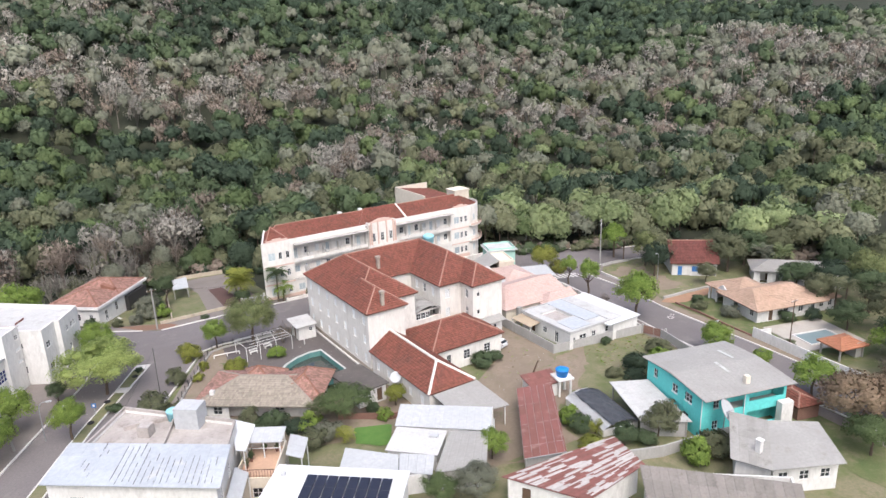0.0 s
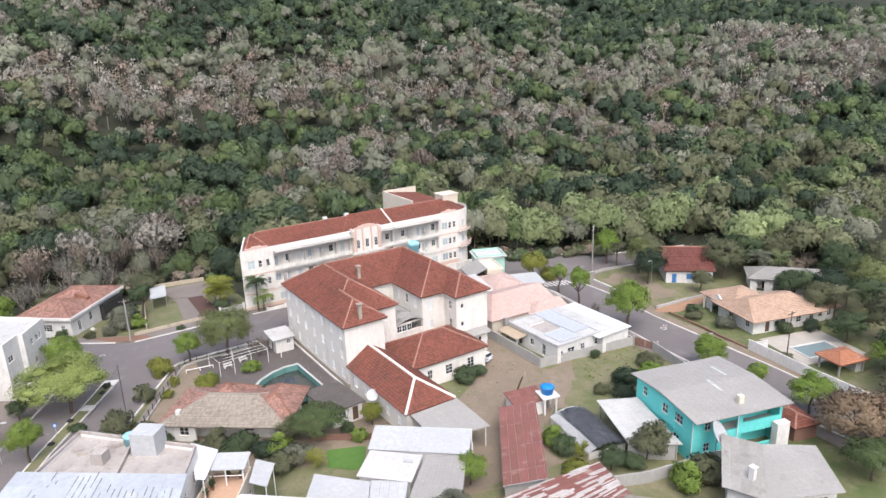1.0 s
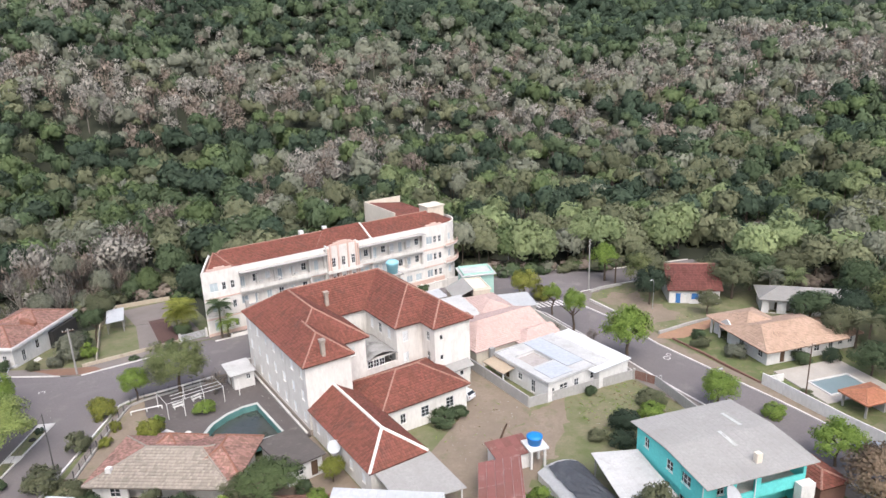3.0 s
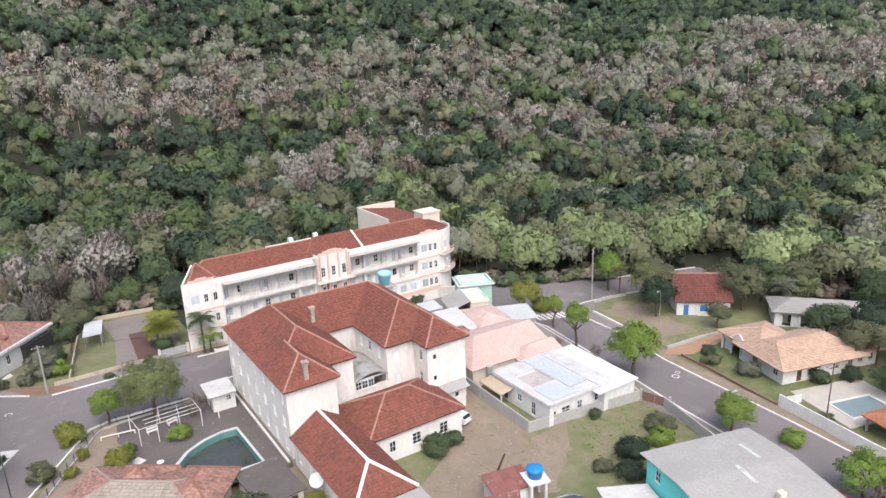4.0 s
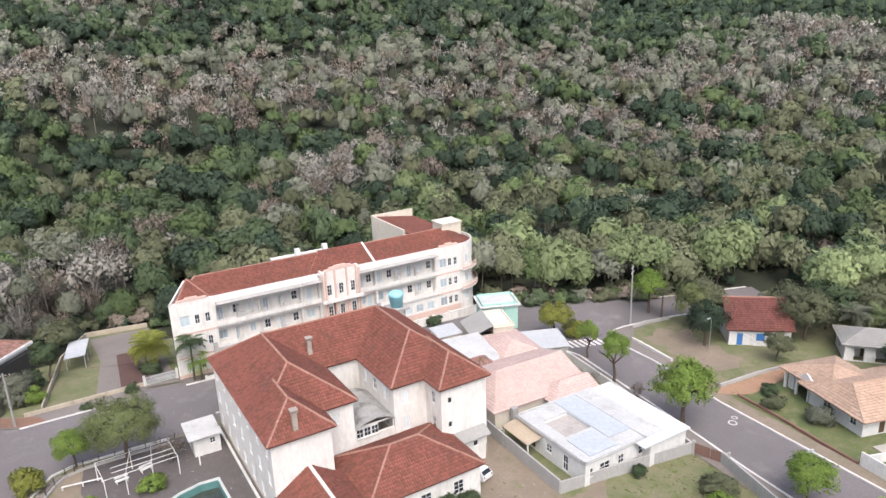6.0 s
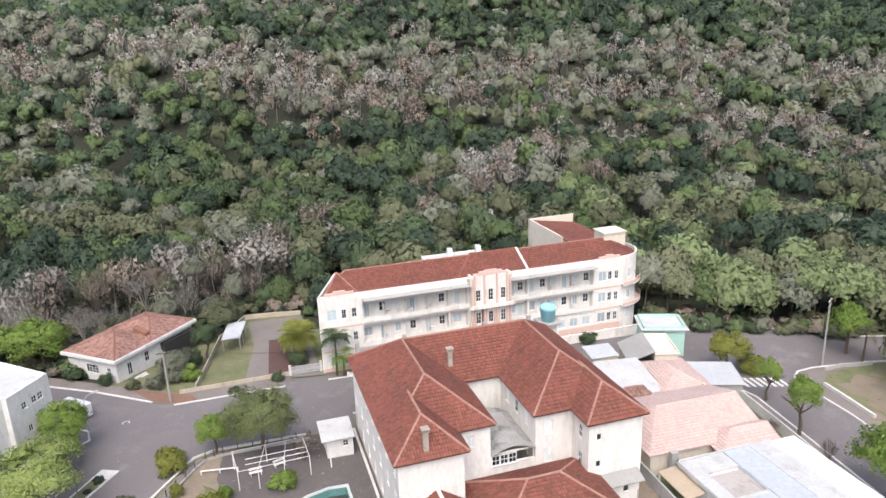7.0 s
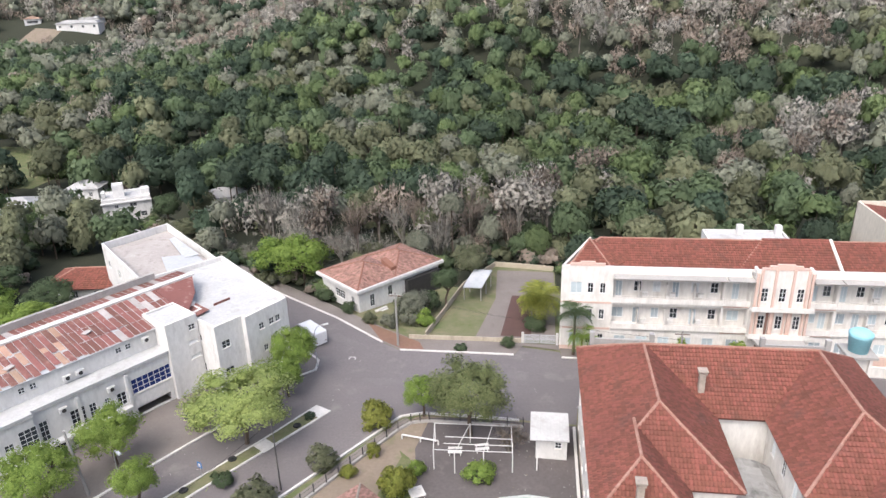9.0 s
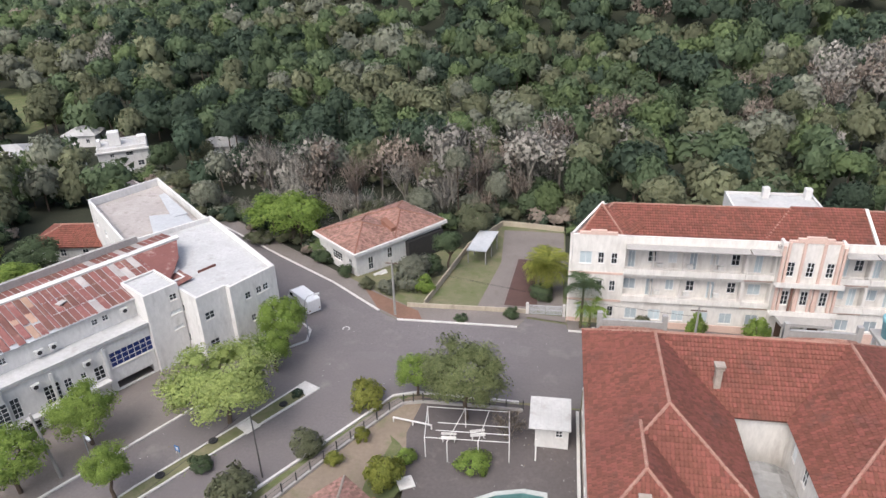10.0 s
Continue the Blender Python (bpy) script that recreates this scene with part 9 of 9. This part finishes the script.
def park():
    f = start("park_fence", "dark metal fence on a low concrete wall round the park", "fence")
    line = along([(16.2, 97.2), (20.4, 104.6), (24.2, 110.9), (25.4, 112.4), (27.4, 112.9), (38, 112.9)], 2.0)
    bm = bmesh.new()
    ribbon(bm, [tuple(p) for p in line], 0.25, -0.3, 0.3)
    part("plinth", bm, CONCRETE, f)
    bm = bmesh.new()
    ribbon(bm, [(15.65, 97.7), (19.8, 105.0), (23.6, 111.3), (25.0, 113.0)], 1.0, -0.2, 0.135)
    part("footpath", bm, PAVING, None, "worn narrow footpath outside the park fence", kind="structure")
    for z in (0.55, 1.05):
        for a, b in zip(line, line[1:]):
            bm = bmesh.new()
            rod(bm, (*a, z), (*b, z), 0.02, 0.02, 4)
            part("rail", bm, DARK, f)
    for p in line:
        bm = bmesh.new()
        box(bm, p.x - 0.05, p.y - 0.05, 0.2, p.x + 0.05, p.y + 0.05, 1.3)
        part("post", bm, DARK, f)
    patch("verge", [(14.6, 98.4), (16.0, 97.4), (24.0, 110.9), (25.6, 113.6), (24.4, 113.4), (22.6, 110.9)], LAWN, 0.1, "narrow grass verge between kerb and fence")
    g = start("pergola", "white pipe pergola over the park benches", "pergola")
    spots = [(29.1, 105.0), (31.3, 104.6), (37.1, 105.3), (28.6, 109.4), (32.4, 109.6), (36.8, 109.6), (34.2, 105.0)]
    for x, y in spots:
        bm = bmesh.new()
        rod(bm, (x, y, -0.2), (x, y, 2.5), 0.055, 0.055, 8)
        part("post", bm, WHITE, g)
    for a, b in (((29.1, 105.0), (37.1, 105.3)), ((28.6, 109.4), (36.8, 109.6)), ((29.1, 105), (28.6, 109.4)), ((31.3, 104.6), (32.4, 109.6)), ((37.1, 105.3), (36.8, 109.6)), ((34.2, 105), (34.8, 109.6)), ((30, 107.2), (37, 107.4)), ((30, 106.1), (37, 106.3))):
        bm = bmesh.new()
        rod(bm, (*a, 2.45), (*b, 2.45), 0.04, 0.04, 6)
        part("beam", bm, WHITE, g)
    h = start("low_rail", "low white rail on short posts at the terrace edge", "rail")
    bm = bmesh.new()
    rod(bm, (24.9, 109.6, 0.55), (29.0, 108.9, 0.55), 0.09, 0.09, 6)
    part("bar", bm, WHITE, h)
    for x, y in ((24.9, 109.6), (27.0, 109.25), (29, 108.9)):
        bm = bmesh.new()
        rod(bm, (x, y, -0.1), (x, y, 0.55), 0.09, 0.09, 6)
        part("post", bm, WHITE, h)
    for x, y, rz in ((31.0, 107.4, 5), (33.8, 108.2, 15)):
        c = start("park_bench", "white slatted park bench under the pergola", "bench", "park benches")
        for k in range(3):
            bm = bmesh.new()
            box(bm, -0.75, -0.22 + 0.16 * k, 0.42, 0.75, -0.1 + 0.16 * k, 0.46)
            part("seat_slat", bm, WHITE, c)
        for k in range(2):
            bm = bmesh.new()
            box(bm, -0.75, 0.26, 0.6 + 0.16 * k, 0.75, 0.3, 0.71 + 0.16 * k)
            part("back_slat", bm, WHITE, c)
        for x2 in (-0.6, 0.55):
            bm = bmesh.new()
            box(bm, x2, -0.2, 0, x2 + 0.06, 0.24, 0.42)
            box(bm, x2, 0.24, 0, x2 + 0.06, 0.262, 0.85)
            part("leg", bm, WHITE, c)
        settle(c, x, y, rz)
    c = start("white_slab", "square white slab lying on the park grass", "slab")
    bm = bmesh.new()
    box(bm, -0.75, -0.75, 0.05, 0.75, 0.75, 0.13)
    bmesh.ops.bevel(bm, geom=bm.edges[:], offset=0.02, segments=1)
    part("slab", bm, WHITE, c)
    bm = bmesh.new()
    box(bm, -0.5, -0.5, 0.131, 0.5, 0.5, 0.15)
    part("inset", bm, KERB, c)
    settle(c, 27.9, 101.4, 28)
    for x, y in ((7.6, 104.3), (12.6, 110.6), (4.7, 99.2)):
        c = start("tyre_planter", "old tyre used as planter in the island bed", "planter", "tyre planters")
        bm = bmesh.new()
        lathe(bm, (0, 0, 0.1), [(0.3, 0.0), (0.42, 0.02), (0.48, 0.1), (0.42, 0.18), (0.32, 0.2), (0.26, 0.1)], 16)
        part("tyre", bm, RUBBER, c, smooth=True)
        settle(c, x, y)


park()


def pole(x, y, h, label="grey concrete utility pole", arms=1, material=None, lean=0, rz=0, slim=1.0):
    p = start("utility_pole", label, "pole", "utility poles")
    bm = bmesh.new()
    rod(bm, (0, 0, -0.5), (lean, 0, h), 0.17 * slim, 0.11 * slim, 8)
    part("shaft", bm, material or POST, p)
    for i in range(arms):
        bm = bmesh.new()
        box(bm, lean - 0.9, -0.05, h - 0.5 - 0.9 * i, lean + 0.9, 0.05, h - 0.38 - 0.9 * i)
        part("crossarm", bm, BROWNWOOD, p)
        for k in (-0.75, -0.3, 0.3, 0.75):
            bm = bmesh.new()
            lathe(bm, (lean + k, 0, h - 0.38 - 0.9 * i), [(0.05, 0), (0.07, 0.05), (0.04, 0.12), (0.02, 0.16)], 8)
            part("insulator", bm, WHITE, p)
    settle(p, x, y, rz)


def lamp(x, y, h, rz, label="curved grey street lamp"):
    p = start("street_lamp", label, "street lamp", "street lamps")
    bm = bmesh.new()
    pts = [(0, 0, -0.4), (0, 0, h * 0.75), (0.15, 0, h * 0.88), (0.55, 0, h * 0.97), (1.3, 0, h)]
    for a, b in zip(pts, pts[1:]):
        rod(bm, a, b, 0.06, 0.05, 7)
    part("post", bm, STEEL, p)
    bm = bmesh.new()
    obox(bm, (1.6, 0, h - 0.06), (0.7, 0.26, 0.14), 0, 0, -6)
    part("lantern", bm, LIGHTSHEET, p)
    settle(p, x, y, rz)


DARKPOLE = mat("dark_pole", (0.10, 0.095, 0.09), (0.075, 0.07, 0.065), 1.0, 0.8, 0.2)
pole(20.2, 131.0, 8.2)
pole(14.4, 100.4, 8.4, "slim dark pole beside the avenue", 0, DARKPOLE, slim=0.5)
pole(-4.6, 97.8, 7.6, "pale leaning concrete pole", 0, None, -0.9)
pole(115.0, 108.8, 11.0, "tall utility pole with crossarms at the street corner", 2, None, 0, 30)
pole(112.0, 132.0, 9.0, "utility pole at the edge of the woods", 1)
pole(106.4, 57.0, 9.0, "slim pole beside the garden wall", 1, BROWNWOOD, slim=0.6)
pole(62.0, 72.6, 4.0, "leaning thin post in the yard", 0, BROWNWOOD, -1.6, 130)
pole(57.4, 127.8, 6.0, "slim pole before the hotel", 1)
pole(-58.5, 181.0, 6.0, "white pole beside the far road", 0, WHITE)
lamp(10.9, 123.6, 6.2, 20)
lamp(-1.0, 98.0, 6.0, -35)
lamp(116.8, 93.4, 6.4, 200, "street lamp on a concrete post")
lamp(94.6, 64.4, 5.0, -10)


def wires():
    def cable(a, b, sag):
        c = start("overhead_cable", "thin dark overhead cable between poles", "cable", "overhead cables")
        bm = bmesh.new()
        a, b = Vector(a), Vector(b)
        k = 10
        pts = [a + (b - a) * (i / k) - Vector((0, 0, sag * 4 * (i / k) * (1 - i / k))) for i in range(k + 1)]
        rings = [[bm.verts.new(p + Vector(o)) for o in ((0, 0.018, -0.01), (0.016, -0.01, -0.01), (-0.016, -0.01, 0.014))] for p in pts]
        for r0, r1 in zip(rings, rings[1:]):
            for q in range(3):
                bm.faces.new((r0[q], r0[(q + 1) % 3], r1[(q + 1) % 3], r1[q]))
        part("wire", bm, DARK, c)
    for o in (-0.4, 0.4):
        cable((20.2 + o, 131.0, 7.0), (57.4 + o, 127.8, 3.6), 0.7)
    cable((14.4, 100.4, 8.2), (8.0, 85.0, 8.2), 0.3)
    for o in (-0.5, 0.5):
        cable((115.0 + o, 108.8, 8.6), (106.4 + o, 57.0, 6.6), 1.0)
        cable((115.0 + o, 108.8, 8.6), (112.0 + o, 132.0, 5.9), 0.5)


wires()

# road paint
for i in range(7):
    s = i / 6
    x, y = 99.9 + 5.6 * s, 108.3 - 1.8 * s
    patch("crosswalk_stripe", [(x - 0.25, y - 1.4), (x + 0.25, y - 1.5), (x + 0.45, y + 1.3), (x - 0.05, y + 1.4)], KERB, 0.008, "worn white crosswalk stripe")
for x, y, r in ((101.6, 77.6, 0.6), (102.9, 78.3, 0.4), (14.8, 126.6, 0.5)):
    bm = bmesh.new()
    n = 20
    for i in range(n):
        a0, a1 = 2 * math.pi * i / n, 2 * math.pi * (i + 1) / n
        bm.faces.new([bm.verts.new((x + q * math.cos(a), y + q * math.sin(a), lay(x, y) + 0.02)) for q, a in ((r, a0), (r, a1), (r * 0.72, a1), (r * 0.72, a0))])
    part("painted_ring", bm, KERB, None, "worn white painted ring on the asphalt", kind="structure")


def wheel_mesh():
    a, b = bmesh.new(), bmesh.new()
    lathe(a, (0, 0, -0.1), [(0.2, 0), (0.31, 0.01), (0.33, 0.05), (0.33, 0.15), (0.31, 0.19), (0.2, 0.2)], 18)
    lathe(b, (0, 0, -0.105), [(0.19, 0), (0.19, 0.21), (0.05, 0.215)], 14)
    return finish(a, "tyre", RUBBER, True), finish(b, "rim", STEEL, True)


TYRE, RIM = wheel_mesh()


def vehicle(name, x, y, rz, paint, label, kind="car"):
    c = start(name, label, "car" if kind == "car" else "van")
    if kind == "car":
        side = [(-2.0, 0.35), (-2.05, 0.75), (-1.95, 1.0), (-1.45, 1.42), (0.3, 1.46), (1.0, 1.02), (1.9, 0.85), (2.05, 0.6), (2.0, 0.35)]
        w, wheels = 0.83, (-1.25, 1.25)
        glass = [(-1.35, 1.36, 0.22, 1.4, 0.95)]
    else:
        side = [(-2.7, 0.4), (-2.75, 2.2), (-2.6, 2.35), (1.4, 2.4), (1.9, 2.2), (2.4, 1.35), (2.75, 1.1), (2.8, 0.4)]
        w, wheels = 0.98, (-1.7, 1.75)
        glass = []
    bm = bmesh.new()
    rings = []
    for yy, shrink in ((-w, 0.92), (-w * 0.97, 1.0), (w * 0.97, 1.0), (w, 0.92)):
        rings.append([bm.verts.new((px * (0.99 if shrink < 1 else 1), yy * (0.86 if pz > 1.2 and kind == "car" else 1), 0.3 + (pz - 0.3) * (0.985 if shrink < 1 else 1))) for px, pz in side])
    for r0, r1 in zip(rings, rings[1:]):
        for i in range(len(side)):
            j = (i + 1) % len(side)
            bm.faces.new((r0[i], r0[j], r1[j], r1[i]))
    bm.faces.new(rings[0][::-1])
    bm.faces.new(rings[-1])
    bmesh.ops.recalc_face_normals(bm, faces=bm.faces[:])
    part("body", bm, paint, c)
    panes = [("windscreen", [(0.42, 1.41), (1.0, 1.07)]), ("rear_window", [(-1.55, 1.38), (-1.93, 1.06)])] if kind == "car" else [("windscreen", [(1.95, 2.15), (2.38, 1.4)])]
    for nm, ((xa, za), (xb, zb)) in panes:
        bm = bmesh.new()
        k = 0.03 if xb > xa else -0.03
        q = [bm.verts.new(p) for p in ((xa + k, -w * 0.74, za + 0.02), (xa + k, w * 0.74, za + 0.02), (xb + k, w * 0.84, zb + 0.02), (xb + k, -w * 0.84, zb + 0.02))]
        bm.faces.new(q)
        bmesh.ops.solidify(bm, geom=bm.faces[:], thickness=0.015)
        part(nm, bm, GLASS, c)
    for s in (-1, 1):
        for x0, x1 in (((-1.4, -0.45), (-0.38, 0.5)) if kind == "car" else ((1.1, 1.9),)):
            bm = bmesh.new()
            za, zb = (1.04, 1.36) if kind == "car" else (1.45, 2.05)
            ya, yb = (w * 1.0, w * 0.88) if kind == "car" else (w * 1.005, w * 1.005)
            q = [bm.verts.new(p) for p in ((x0 - 0.1, s * ya, za), (x1 + 0.15, s * ya, za), (x1, s * yb, zb), (x0, s * yb, zb))]
            bm.faces.new(q)
            bmesh.ops.solidify(bm, geom=bm.faces[:], thickness=0.02)
            part("side_window", bm, GLASS, c)
        for xw in wheels:
            o = new("wheel", TYRE)
            o.parent = c
            o.matrix_basis = pose(xw, s * (w - 0.08), 0.33, 90)
            PLACE[o] = o.matrix_basis.copy()
            r = new("rim", RIM)
            r.parent = o
        bm = bmesh.new()
        obox(bm, (side[-2][0] - 0.04, s * w * 0.68, 0.68), (0.08, 0.3, 0.14))
        part("headlight", bm, WHITEROOF, c)
        bm = bmesh.new()
        obox(bm, (side[1][0] + 0.02, s * w * 0.75, 0.75), (0.08, 0.2, 0.16))
        part("tail_light", bm, BRICKRED, c)
    settle(c, x, y, rz)


vehicle("van", 7.4, 131.8, 140, CARWHITE, "white delivery van parked beside the institute", "van")
vehicle("car", 66.5, 86.4, 105, CARWHITE, "white car parked beside the annex")
vehicle("car", 49.9, 69.6, 170, CARWHITE, "white car under the sheet porch")
vehicle("car", 100.2, 44.8, 85, CARSILVER, "silver hatchback parked in the side street")


# small things of the street and the terrace
def street_sign(x, y, rz):
    s = start("street_sign", "small blue parking sign on a thin post", "sign")
    bm = bmesh.new()
    rod(bm, (0, 0, -0.2), (0, 0, 1.9), 0.03, 0.03, 6)
    part("post", bm, STEEL, s)
    bm = bmesh.new()
    box(bm, -0.32, -0.05, 1.25, 0.32, -0.032, 1.95)
    part("plate", bm, BLUEPAINT, s)
    bm = bmesh.new()
    box(bm, -0.14, -0.058, 1.42, 0.14, -0.051, 1.78)
    part("white_panel", bm, WHITE, s)
    settle(s, x, y, rz)


street_sign(5.6, 101.4, -20)


def garden_table(x, y):
    t = start("garden_table", "small round white garden table on the terrace", "table")
    bm = bmesh.new()
    lathe(bm, (0, 0, 0), [(0.42, 0.68), (0.45, 0.69), (0.45, 0.72), (0.42, 0.73)], 18)
    part("tabletop", bm, WHITE, t)
    bm = bmesh.new()
    lathe(bm, (0, 0, 0), [(0.28, 0.0), (0.26, 0.05), (0.06, 0.1), (0.05, 0.67)], 12)
    part("pedestal", bm, WHITE, t)
    settle(t, x, y)


garden_table(30.2, 98.6)


def litter():
    """Fallen leaves, gravel and scraps on the terrace, the forecourt and the street edges."""
    rng = np.random.default_rng(31)
    vs, ms = [], []
    for (x0, y0, x1, y1), n in (((28, 100, 43.5, 113), 90), ((41.2, 89, 43.6, 104), 24), ((-4, 100, 8, 118), 60), ((14, 115, 43, 129), 40), ((57, 72, 72, 82), 120), ((76, 66, 90, 76), 90), ((109, 84, 120, 90), 40)):
        for x, y in np.stack([rng.uniform(x0, x1, n), rng.uniform(y0, y1, n)], 1):
            if 29 < x < 41.2 and y < 102 and y > 90:
                continue
            z, t = lay(x, y) + 0.035, rng.uniform(0, 6.28)
            w, d = rng.uniform(0.03, 0.10), rng.uniform(0.02, 0.06)
            c, s = math.cos(t), math.sin(t)
            vs.append([(x + c * a * w - s * b * d, y + s * a * w + c * b * d, z + 0.03 * abs(a) * rng.random()) for a, b in ((-1, 0), (0, -1), (1, 0), (0, 1))])
            ms.append(rng.integers(0, 3))
    v = np.array(vs).reshape(-1, 3)
    arrays("ground_litter", v, np.arange(len(v)).reshape(-1, 4), [DRYSTRAW, KERB, CONCRETE], None, "stuff", np.array(ms), "fallen leaves and pale scraps lying on the paving")


litter()
